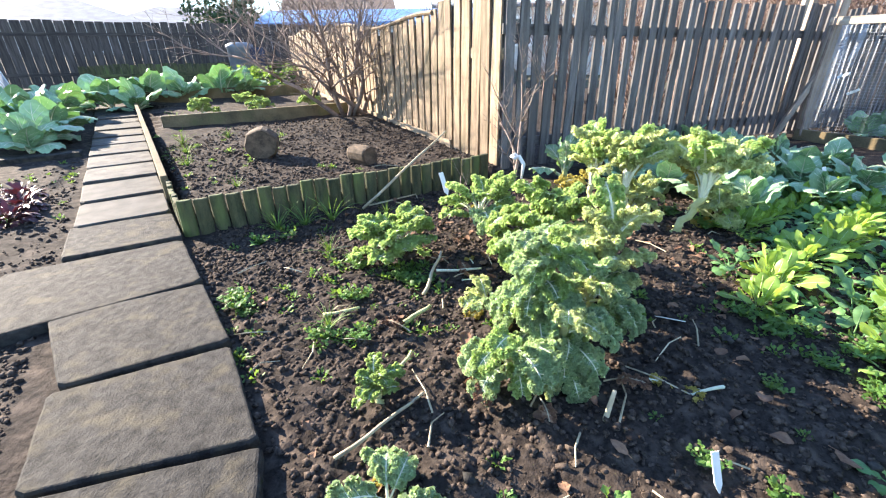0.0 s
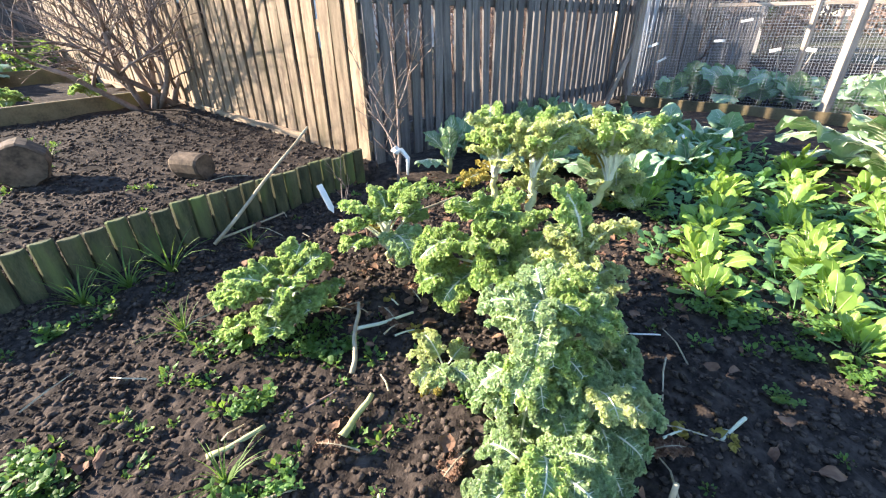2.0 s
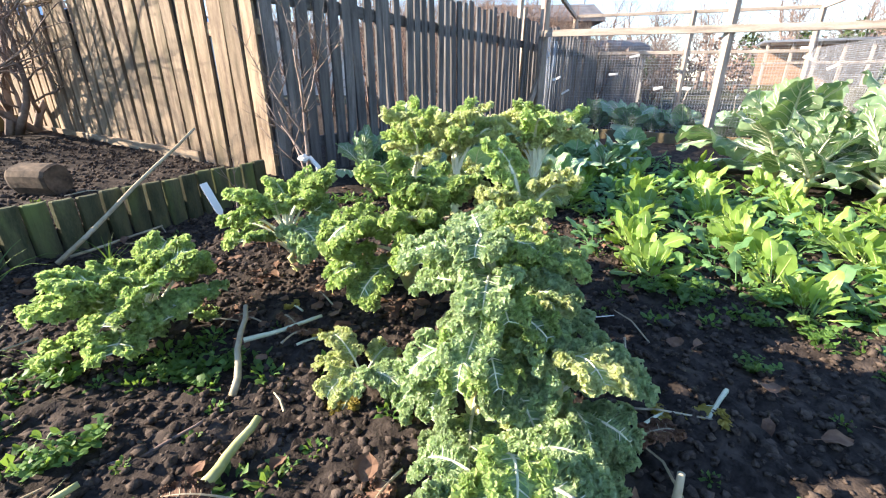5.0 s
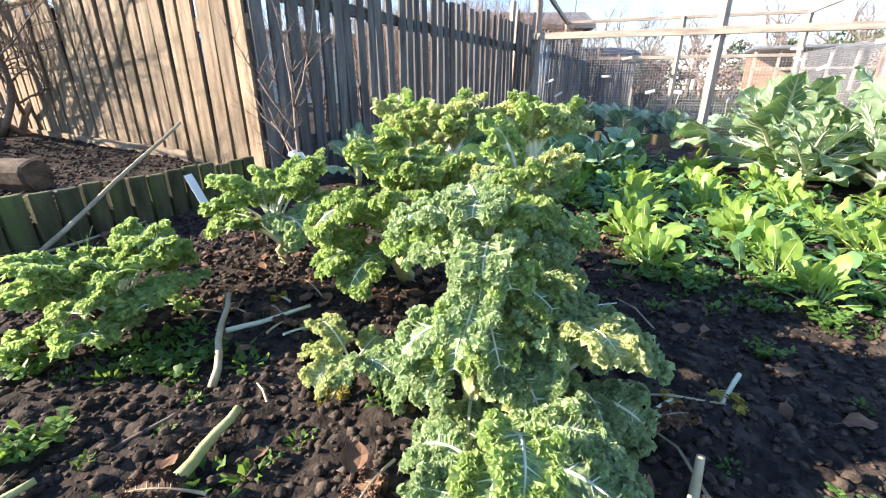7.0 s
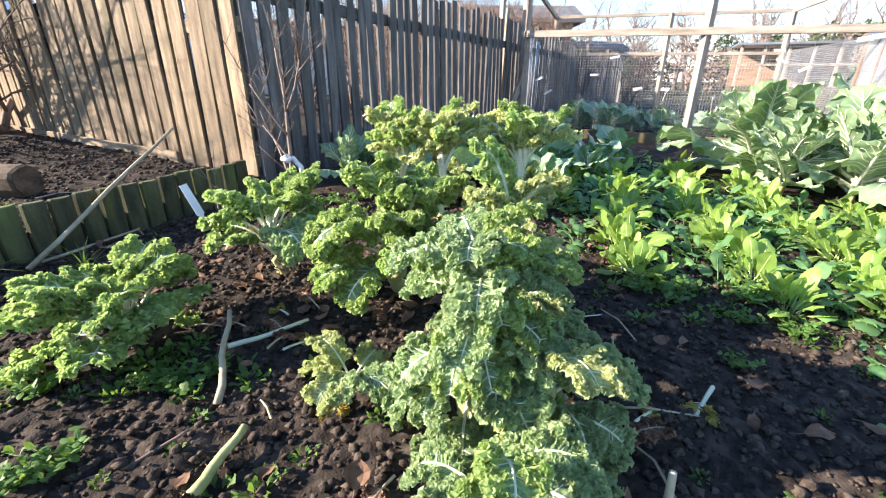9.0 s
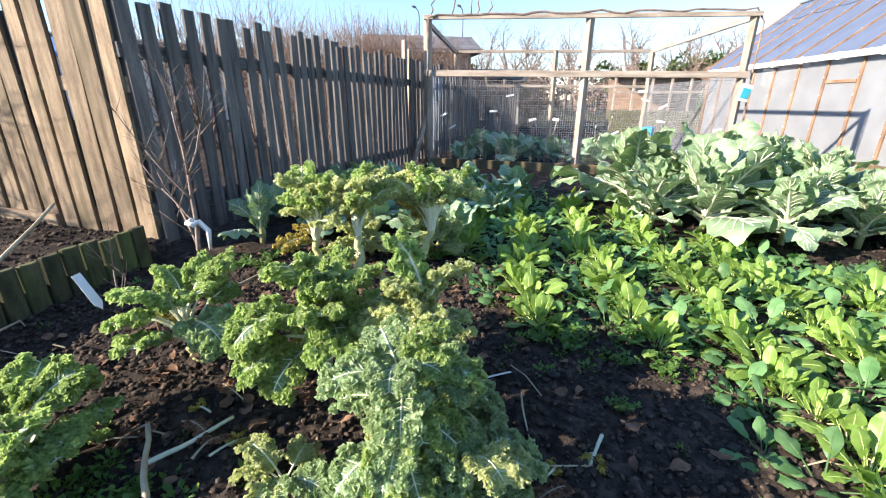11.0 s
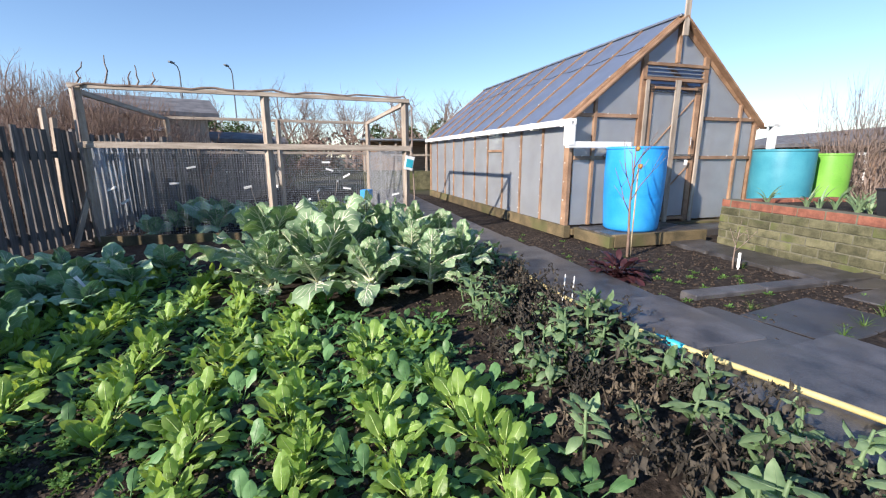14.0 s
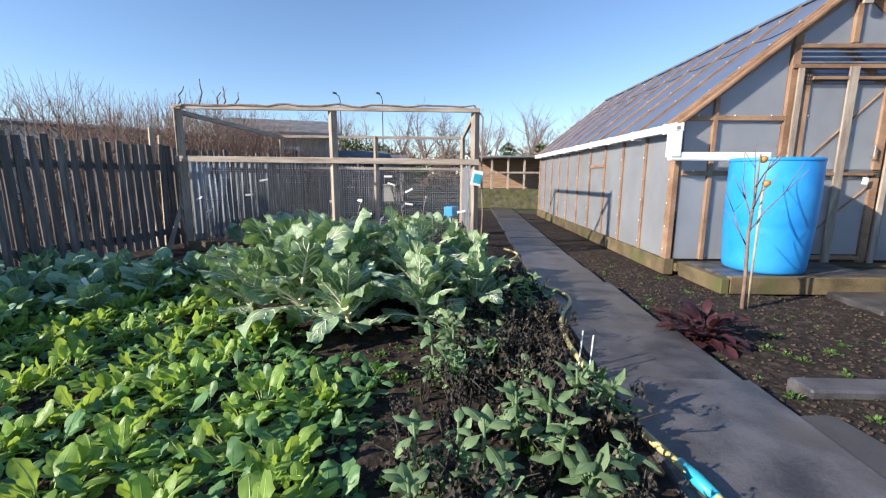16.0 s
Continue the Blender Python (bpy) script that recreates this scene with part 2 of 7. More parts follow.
def mesh_of(name, verts, faces, mats, idx=None, smooth=False):
    me = bpy.data.meshes.new(name)
    me.from_pydata([tuple(v) for v in verts], [], faces)
    for m in (mats if isinstance(mats, (list, tuple)) else [mats]):
        me.materials.append(m)
    if idx is not None:
        me.polygons.foreach_set("material_index", idx)
    if smooth:
        me.polygons.foreach_set("use_smooth", [True] * len(faces))
    me.update()
    return me


def put(name, me, parent=None, m=None, label="", category="", group="", kind=""):
    ob = new(name, me)
    if m is not None:
        ob.matrix_basis = m
    if parent is not None:
        ob.parent = parent
    return tagged(ob, label, category, group, kind)


def thing(name, m, label, category, group=""):
    return put(name, None, None, m, label, category, group)


def box_geo(x0, y0, z0, x1, y1, z1, b=0.0):
    """A box with its upright and top edges eased by b."""
    if b <= 0:
        v = [(x, y, z) for z in (z0, z1) for x, y in ((x0, y0), (x1, y0), (x1, y1), (x0, y1))]
        return v, [(3, 2, 1, 0), (4, 5, 6, 7), (0, 1, 5, 4), (1, 2, 6, 5), (2, 3, 7, 6), (3, 0, 4, 7)]
    ring = lambda d, z: [
        (x0 + b + d, y0 + d, z), (x1 - b - d, y0 + d, z), (x1 - d, y0 + b + d, z), (x1 - d, y1 - b - d, z),
        (x1 - b - d, y1 - d, z), (x0 + b + d, y1 - d, z), (x0 + d, y1 - b - d, z), (x0 + d, y0 + b + d, z)]
    v = ring(b * 0.5, z0) + ring(0, z0 + b) + ring(0, z1 - b) + ring(b * 0.5, z1)
    f = [tuple(range(7, -1, -1)), tuple(range(24, 32))]
    for k in range(3):
        for i in range(8):
            j = (i + 1) % 8
            f.append((k * 8 + i, k * 8 + j, k * 8 + 8 + j, k * 8 + 8 + i))
    return v, f


def box_mesh(name, mat, x0, y0, z0, x1, y1, z1, b=0.004):
    v, f = box_geo(min(x0, x1), min(y0, y1), min(z0, z1), max(x0, x1), max(y0, y1), max(z0, z1), b)
    return mesh_of(name, v, f, mat)


def beam_mesh(name, mat, a, b, w, d, ease=0.004):
    """A square timber from a to b; returns mesh and pose."""
    a, b = Vector(a), Vector(b)
    me = box_mesh(name, mat, -w / 2, -d / 2, 0, w / 2, d / 2, (b - a).length, ease)
    q = (b - a).to_track_quat("Z", "Y")
    return me, Matrix.Translation(a) @ q.to_matrix().to_4x4()


def beam(name, mat, a, b, w, d, parent, label="", ease=0.004):
    me, m = beam_mesh(name, mat, a, b, w, d, ease)
    return put(name, me, parent, m, label)


class Soup:
    """Collects many small pieces into one mesh."""

    def __init__(self):
        self.v, self.f, self.i = [], [], []

    def add(self, v, f, m=None, i=0):
        k = len(self.v)
        self.v += [m @ Vector(p) for p in v] if m is not None else [Vector(p) for p in v]
        self.f += [tuple(a + k for a in face) for face in f]
        self.i += [i] * len(f)

    def tube(self, pts, radii, n=6, i=0):
        pts = [Vector(p) for p in pts]
        k = len(self.v)
        side = None
        for j, p in enumerate(pts):
            d = (pts[min(j + 1, len(pts) - 1)] - pts[max(j - 1, 0)])
            d = d.normalized() if d.length > 1e-6 else Vector((0, 0, 1))
            ref = side if side is not None and abs(side.dot(d)) < 0.95 else (Vector((1, 0, 0)) if abs(d.x) < 0.8 else Vector((0, 1, 0)))
            side = (ref - d * ref.dot(d)).normalized()
            other = d.cross(side)
            r = radii[j] if isinstance(radii, (list, tuple)) else radii
            for a in range(n):
                t = 2 * math.pi * a / n
                self.v.append(p + side * (r * math.cos(t)) + other * (r * math.sin(t)))
        for j in range(len(pts) - 1):
            for a in range(n):
                b = (a + 1) % n
                self.f.append((k + j * n + a, k + j * n + b, k + (j + 1) * n + b, k + (j + 1) * n + a))
                self.i.append(i)
        self.f.append(tuple(k + a for a in range(n - 1, -1, -1)))
        self.f.append(tuple(k + (len(pts) - 1) * n + a for a in range(n)))
        self.i += [i, i]

    def mesh(self, name, mats, smooth=False):
        return mesh_of(name, self.v, self.f, mats, self.i, smooth)


def lathe(profile, n=32):
    v, f = [], []
    for r, z in profile:
        v += [(r * math.cos(2 * math.pi * a / n), r * math.sin(2 * math.pi * a / n), z) for a in range(n)]
    for j in range(len(profile) - 1):
        for a in range(n):
            b = (a + 1) % n
            f.append((j * n + a, j * n + b, (j + 1) * n + b, (j + 1) * n + a))
    f.append(tuple(range(n - 1, -1, -1)))
    f.append(tuple((len(profile) - 1) * n + a for a in range(n)))
    return v, f


def level(x, y=0.0):
    """Height of the trodden ground: it falls a little towards the glasshouse and climbs along the stepping path."""
    t = min(1.0, max(0.0, (x - 3.0) / 5.5))
    s = (x + 1.62) * -0.69 + (y - 2.35) * 0.724 if x < 1 else 0.0
    up = 0.0 if s < 0 else 0.027 * s if s < 6.3 else 0.17 + 0.05 * (min(s, 30) - 6.3)
    return -0.16 * t * t * (3 - 2 * t) + up * min(1.0, max(0.0, 1 - x))


# ---- leaf shapes ----
def leaf_geo(length, width, stalk=0.3, bend=60, rise=70, cup=0.2, ruffle=0.0, freq=9.0, lobes=0.0, rnd=None, nu=10, nv=3, tip=0.5, ribw=0.012, twist=0.0, veins=0.0, sweep=0.35, full=0.8, side=0.0):
    """A leaf that leaves the origin along +y, rising at an angle and bending over. Returns verts, faces and slots (0 blade, 1 rib)."""
    rnd = rnd or RND
    ph = rnd.uniform(0, 50)
    v, f, s = [], [], []
    y, z, ang = 0.0, 0.0, radians(rise)
    step = length / nu
    spine = []
    for i in range(nu + 1):
        spine.append((y, z, ang))
        ang -= radians(bend) / nu * (0.4 + 1.2 * i / nu)
        y += step * math.cos(ang)
        z += step * math.sin(ang)
    i0 = max(0, int(round(stalk * nu)))
    k = 0
    for i in range(i0, nu + 1):
        t = (i - i0) / (nu - i0)
        w = width * (math.sin(math.pi * min(1, 0.06 + t * 0.94) ** tip)) ** full if t < 0.999 else width * (0.1 if full > 0.7 else 0.3)
        if lobes:
            w *= 1 + lobes * math.sin(t * 19 + ph) * (0.3 + 0.7 * (1 - t))
        y, z, a = spine[i]
        ny, nz = -math.sin(a), math.cos(a)
        for j in range(-nv, nv + 1):
            q = j / nv
            e = abs(q) ** 1.5
            h = cup * w * q * q + twist * w * q * (t - 0.3)
            if veins and j:
                h += veins * w * math.sin(t * 30 - abs(q) * 5 + ph)
            if ruffle:
                h += ruffle * e * (math.sin(t * freq * 2.1 + ph + 1.7 * (j > 0)) + 0.7 * math.sin(t * freq * 4.7 + 2 * ph + q * 3) + 0.5 * math.sin(t * freq * 8.3 + ph * 3))
            x = q * w * (1 + (ruffle * 3 * e * math.sin(t * freq * 3.3 + ph * 5 + j) if ruffle else 0))
            yy = y + ny * h + (sweep * abs(q) * w) * math.cos(a)
            zz = z + nz * h + (sweep * abs(q) * w) * math.sin(a)
            v.append((x, yy, zz))
        if i > i0:
            n = 2 * nv + 1
            b = (i - i0) * n
            for j in range(n - 1):
                f.append((b - n + j, b - n + j + 1, b + j + 1, b + j))
                s.append(0)
    if side:
        sv, n = Soup(), 2 * nv + 1
        for i in range(1, nu - i0 - 3, 2):
            for sd in (1, -1):
                path = [Vector(v[(i + min(3, k)) * n + nv + sd * k]) for k in range(nv)]
                sv.tube(path, [side * (1 - 0.8 * k / nv) for k in range(nv)], 3)
        k = len(v)
        v += [tuple(p) for p in sv.v]
        f += [tuple(a + k for a in q) for q in sv.f]
        s += [1] * len(sv.f)
    # rib: a flattened three-sided rod along the spine
    k = len(v)
    for i in range(nu):
        y, z, a = spine[i]
        r = ribw * (1 - 0.8 * i / nu)
        ny, nz = -math.sin(a), math.cos(a)
        v += [(-r, y - ny * r * 0.2, z - nz * r * 0.2), (r, y - ny * r * 0.2, z - nz * r * 0.2), (0, y + ny * r * 0.55, z + nz * r * 0.55), (0, y - ny * r * 1.3, z - nz * r * 1.3)]
    for i in range(nu - 1):
        a, b = k + 4 * i, k + 4 * i + 4
        for p, q in ((0, 2), (2, 1), (1, 3), (3, 0)):
            f.append((a + p, a + q, b + q, b + p))
            s.append(1)
    return v, f, s


def kale_geo(length, width, rnd, rise=60, bend=110, rich=1.0, start=4, rib=1.0):
    """A curly leaf: an arching rib, thin side ribs, and a blade packed with small crimped frills."""
    sp = Soup()
    nu = 14
    y, z, ang = 0.0, 0.0, radians(rise)
    spine = []
    for i in range(nu + 1):
        spine.append(Vector((0, y, z)))
        ang -= radians(bend) / nu * (0.35 + 1.3 * i / nu)
        y += length / nu * math.cos(ang)
        z += length / nu * math.sin(ang)
    sp.tube(spine, [0.0085 * rib * length / 0.4 * (1 - 0.85 * i / nu) + 0.001 for i in range(nu + 1)], 5, 1)
    dirs = [(spine[min(i + 1, nu)] - spine[max(i - 1, 0)]).normalized() for i in range(nu + 1)]
    X, k = Vector((1, 0, 0)), length / 0.4
    folds = {sd: [rnd.uniform(-0.55, 0.3) for _ in range(nu + 2)] for sd in (1, -1)}
    lobes, nf = rnd.uniform(2.4, 3.4), int(5 * (nu - start) + 14)

    def at(t, sd):
        """Rib point, axis, upward normal, half-width and fold at a fraction t of the blade."""
        f = start + t * (nu - start)
        i = min(int(f), nu - 1)
        u = f - i
        d = dirs[i].lerp(dirs[i + 1], u).normalized()
        w = width * (0.3 + 0.7 * math.sin(math.pi * (0.12 + 0.76 * t))) * (0.9 + 0.14 * math.sin(t * math.pi * 2 * lobes + sd))
        return spine[i].lerp(spine[i + 1], u), d, X.cross(d), w, folds[sd][i] * (1 - u) + folds[sd][i + 1] * u

    rows = (0.0, 0.45, 0.72, 0.9, 1.06)
    for sd in (1, -1):
        ph, base_i = rnd.uniform(0, 6), len(sp.v)
        curl = [rnd.uniform(0.7, 1.3) for _ in range(nf + 1)]
        for a in range(nf + 1):
            c, d, up, w, fold = at(a / nf, sd)
            fi = a * 1.5 + ph + 0.9 * math.sin(a * 0.31)
            for q in rows:
                e = max(0.0, (q - 0.4) / 0.66)
                amp = 0.019 * k * e * curl[a]
                sp.v.append(c + X * (sd * w * q * (1 - 0.12 * e)) + d * (w * 0.5 * q) + up * (w * fold * q * q) + up * (amp * math.sin(fi + q * 2.4))
                            + d * (amp * 0.8 * math.cos(fi * 1.1 + q * 3.3)) + X * (sd * amp * 0.7 * math.sin(fi * 1.9 + 1 + q)))
        n = len(rows)
        for a in range(nf):
            for q in range(n - 1):
                b = base_i + a * n + q
                quad = (b, b + n, b + n + 1, b + 1)
                sp.f.append(quad if sd > 0 else quad[::-1])
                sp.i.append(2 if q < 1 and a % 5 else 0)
        for i in range(start, nu + 1, 2):
            t = (i - start) / (nu - start)
            c, d, up, w, fold = at(min(t, 0.999), sd)
            e = c + X * (sd * w * 0.85) + d * (w * 0.42) + up * (w * fold * 0.72)
            lift = up * 0.003 * k
            sp.tube([c, c.lerp(e, 0.55) - up * (w * fold * 0.12) + lift, e + lift], [0.0024 * k * rib, 0.0014 * k * rib, 0.0005], 3, 1)
        # tight curls: rounded clusters of small cupped frills along the margin and over the blade
        count = int(34 * rich)
        for c_ in range(count):
            edge_on = c_ < count * 0.62
            c, d, up, w, fold = at(rnd.random(), sd)
            q = rnd.uniform(0.88, 1.1) if edge_on else rnd.uniform(0.3, 0.85)
            rad = k * rnd.uniform(0.016, 0.028) * (1 if edge_on else 0.8)
            mid = c + X * (sd * w * q) + d * (w * 0.5 * q) + up * (w * fold * q * q + rad * 0.25)
            for f_ in range(10):
                nrm = (up * rnd.uniform(-0.35 if edge_on else 0.1, 1.2) + X * (sd * rnd.uniform(-0.7, 1.1 if edge_on else 0.7)) + d * rnd.uniform(-0.9, 0.9)).normalized()
                p = mid + nrm * rad * rnd.uniform(0.7, 1.05)
                tan = nrm.cross(Vector((rnd.uniform(-1, 1), rnd.uniform(-1, 1), rnd.uniform(-1, 1)))).normalized()
                oth = nrm.cross(tan)
                sz = rad * rnd.uniform(0.45, 0.75)
                pv = [p - nrm * sz * 0.5]
                for m in range(4):
                    th = m * 1.5708 + rnd.uniform(-0.4, 0.4)
                    pv.append(p + (tan * math.cos(th) + oth * math.sin(th)) * sz * rnd.uniform(0.7, 1.25) + nrm * sz * rnd.uniform(-0.25, 0.45))
                sp.add(pv, [(0, 1, 2), (0, 2, 3), (0, 3, 4), (0, 4, 1)])
    return sp


def leaf_mesh(name, mats, **kw):
    v, f, s = leaf_geo(**kw)
    return mesh_of(name, v, f, mats, s, True)

# ---- ground ----
PU, PN = Vector((0.755, 0.656, 0)), Vector((0.656, -0.755, 0))      # along and across the glasshouse path
QU, QN = Vector((-0.69, 0.724, 0)), Vector((0.724, 0.69, 0))        # along and across the stepping path
CORNER = Vector((0.28, 4.2, 0))
F1, F2 = Vector((-0.598, 0.802, 0)), Vector((0.835, 0.55, 0))       # the two runs of the picket fence
EDGE_A, EDGE_B = Vector((-1.72, 2.5, 0)), Vector((0.25, 4.1, 0))    # stake edging of the raised bed


def inside_raised(x, y):
    p = Vector((x, y, 0))
    a = (p - EDGE_A).cross(EDGE_B - EDGE_A).z < 0
    b = (p - EDGE_A).dot(QN) > 0.02
    c = (p - CORNER).cross(F1).z < 0
    return a and b and c and (p - EDGE_A).dot(QU) < 7


def bed_height(x, y):
    h = level(x, y) - 0.045
    n1 = noise.noise((x * 0.9, y * 0.9, 0.3))
    n2 = noise.noise((x * 5.0, y * 5.0, 1.7))
    n3 = noise.noise((x * 17.0, y * 17.0, 4.1))
    h += 0.02 * n1 + 0.018 * n2 + 0.012 * n3
    if -1.1 < x < 2.4 and 0.35 < y < 3.8:
        h += 0.013 * noise.noise((x * 34.0, y * 34.0, 2.2)) + 0.008 * noise.noise((x * 68.0, y * 68.0, 5.2))
    p = Vector((x, y, 0))
    if inside_raised(x, y):
        h += 0.11
    if 2.6 < p.dot(PN) < 3.9 or -1.25 < (p - Vector((-1.62, 2.35, 0))).dot(QN) < 0.1 and p.y < 12 and p.x < 0.6:
        h = min(h, level(x, y) - 0.045)
    if p.dot(PN) > 3.6 and (p - Vector((5.1, -0.66, 0))).cross(Vector((1.9, -1.84, 0))).z > 0:
        h = level(x, y) - 0.014 + 0.008 * n2
    return h


def ground_sheet():
    def axis(lo, hi, a, b):
        core = [*np.arange(lo, a - 0.01, 0.06), *np.arange(a, b, 0.016), *np.arange(b + 0.03, hi + 1e-6, 0.06)]
        d = 0.06
        left, right = lo, hi
        pre, post = [], []
        while left > -480:
            d *= 1.35
            left -= d
            right += d
            pre.append(left)
            post.append(right)
        return pre[::-1] + core + post
    xs, ys = axis(-4.0, 8.6, -1.0, 2.3), axis(-2.8, 7.6, 0.45, 3.7)
    v = [(x, y, bed_height(x, y) if -12 < x < 14 and -6 < y < 14 else -0.06 + level(x, y)) for y in ys for x in xs]
    nx = len(xs)
    f, s = [], []
    for j in range(len(ys) - 1):
        for i in range(nx - 1):
            f.append((j * nx + i, j * nx + i + 1, (j + 1) * nx + i + 1, (j + 1) * nx + i))
            cx, cy = xs[i], ys[j]
            s.append(0 if -12 < cx < 14 and -5 < cy < 14 else 1)
    put("ground", mesh_of("ground", v, f, [M_SOIL, M_GROUND], s, True), label="dark crumbly garden soil and rough ground", category="ground", kind="structure")


ground_sheet()


# ---- paving ----
def slab_mesh(w, l, t=0.05, rnd=RND):
    """A worn slab with chipped corners, w across and l along."""
    b = 0.008
    c = [rnd.uniform(0.004, 0.03) for _ in range(4)]
    pts = [(-w / 2 + c[0], -l / 2), (w / 2 - c[1], -l / 2), (w / 2, -l / 2 + c[1]), (w / 2, l / 2 - c[2]), (w / 2 - c[2], l / 2), (-w / 2 + c[3], l / 2), (-w / 2, l / 2 - c[3]), (-w / 2, -l / 2 + c[0])]
    v = [(x, y, -t) for x, y in pts] + [(x, y, -b) for x, y in pts] + [(x * (1 - 2 * b / w), y * (1 - 2 * b / l), 0) for x, y in pts]
    f = [tuple(range(16, 24))] + [(k * 8 + i, k * 8 + (i + 1) % 8, k * 8 + 8 + (i + 1) % 8, k * 8 + 8 + i) for k in range(2) for i in range(8)]
    return mesh_of("slab", v, f, M_SLAB)


def quad_slab(quad, r, t=0.06):
    """A broken, uneven slab with four given corners; its edges wander and its face is rough."""
    c = sum((Vector((*p, 0)) for p in quad), Vector()) / 4
    ring = []
    for i in range(4):
        a, b = Vector((*quad[i], 0)) - c, Vector((*quad[(i + 1) % 4], 0)) - c
        cut = r.uniform(0.01, 0.05)
        for k in range(8):
            u = cut + (1 - 2 * cut) * k / 7
            p = a.lerp(b, u)
            ring.append(p - p.normalized() * r.uniform(0.0, 0.005))
    n = len(ring)
    levels = [(1.0, -t), (1.0, -0.012), (0.985, -0.002), (0.965, 0)]
    v, f = [], []
    for k, z in levels:
        v += [(p.x * k, p.y * k, z) for p in ring]
    v.append((0, 0, 0))
    for j in range(len(levels) - 1):
        f += [(j * n + i, j * n + (i + 1) % n, (j + 1) * n + (i + 1) % n, (j + 1) * n + i) for i in range(n)]
    j = (len(levels) - 1) * n
    f += [(j + i, j + (i + 1) % n, len(v) - 1) for i in range(n)]
    return mesh_of("slab", v, f, M_SLAB), c


def stepping_path():
    root = thing("garden_path", pose(0, 0, 0), "path of pale grey concrete slabs between soil beds", "path")
    root["kind"] = "structure"
    ang = math.degrees(math.atan2(QU.y, QU.x)) - 90
    r = random.Random(3)
    # near slabs are broad, the far ones narrow
    s, base = -3.7, Vector((-1.62, 2.35, 0))
    rows = []
    for k in range(3):
        rows.append((s - 0.35, 0.6, 0.58))
        s += 0.6
    s = 0.6
    while s < 6.2:
        l = 0.58
        rows.append((s, l, 0.56))
        s += l + 0.012
    for s0, l, w in rows:
        c = base + QU * (s0 + l / 2) - QN * (w / 2 - (0.04 if s0 < 0 else 0.01))
        m = pose(c.x, c.y, level(c.x, c.y) + 0.004 + r.uniform(-0.006, 0.006), r.uniform(-0.5, 0.5), r.uniform(-0.5, 0.5), ang + r.uniform(-1.2, 1.2))
        me = slab_mesh(w - 0.006, l - 0.004, 0.06, r)
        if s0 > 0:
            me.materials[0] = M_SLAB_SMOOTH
        put("slab", me, root, m)
    # an extra slab to the side, and the far crossing
    for quad in (((-0.97, 0.41), (-0.1, 0.62), (-0.3, 1.01), (-0.86, 0.75)), ((-0.86, 0.77), (-0.32, 1.03), (-0.67, 1.43), (-1.14, 1.1)), ((-1.13, 1.13), (-0.69, 1.46), (-1.11, 1.87), (-1.6, 1.5)),
                 ((-1.76, 1.26), (-1.13, 1.9), (-1.62, 2.38), (-2.26, 1.82)), ((-2.1, 2.01), (-1.63, 2.4), (-2.0, 2.77), (-2.47, 2.41))):
        me, c = quad_slab(quad, r)
        put("slab", me, root, pose(c.x, c.y, level(c.x, c.y) + r.uniform(-0.003, 0.008), r.uniform(-0.8, 0.8), r.uniform(-0.8, 0.8), 0))
    for x, y, w, l, a in ((-2.55, 1.2, 0.5, 0.5, -2), (-4.75, 4.1, 0.25, 0.85, -48)):
        put("slab", slab_mesh(w, l, 0.06, r), root, pose(x, y, level(x, y), 0, 0, a))
    far = base + QU * 6.3
    for i in range(4):
        for j in range(7):
            c = far + QU * (0.3 + i * 0.6) + QN * (-1.5 + j * 0.6)
            if i > 1 and 1 < j < 5:
                continue
            put("slab", slab_mesh(0.58, 0.58, 0.06, r), root, pose(c.x, c.y, level(c.x, c.y) + 0.01, 2.5, 0, ang + r.uniform(-1, 1)))
    for i in range(6):
        c = far + QU * (1.5 + i * 0.6) + QN * 2.3
        put("slab", slab_mesh(0.58, 0.58, 0.06, r), root, pose(c.x, c.y, level(c.x, c.y) + 0.01, 2.5, 0, ang))


stepping_path()


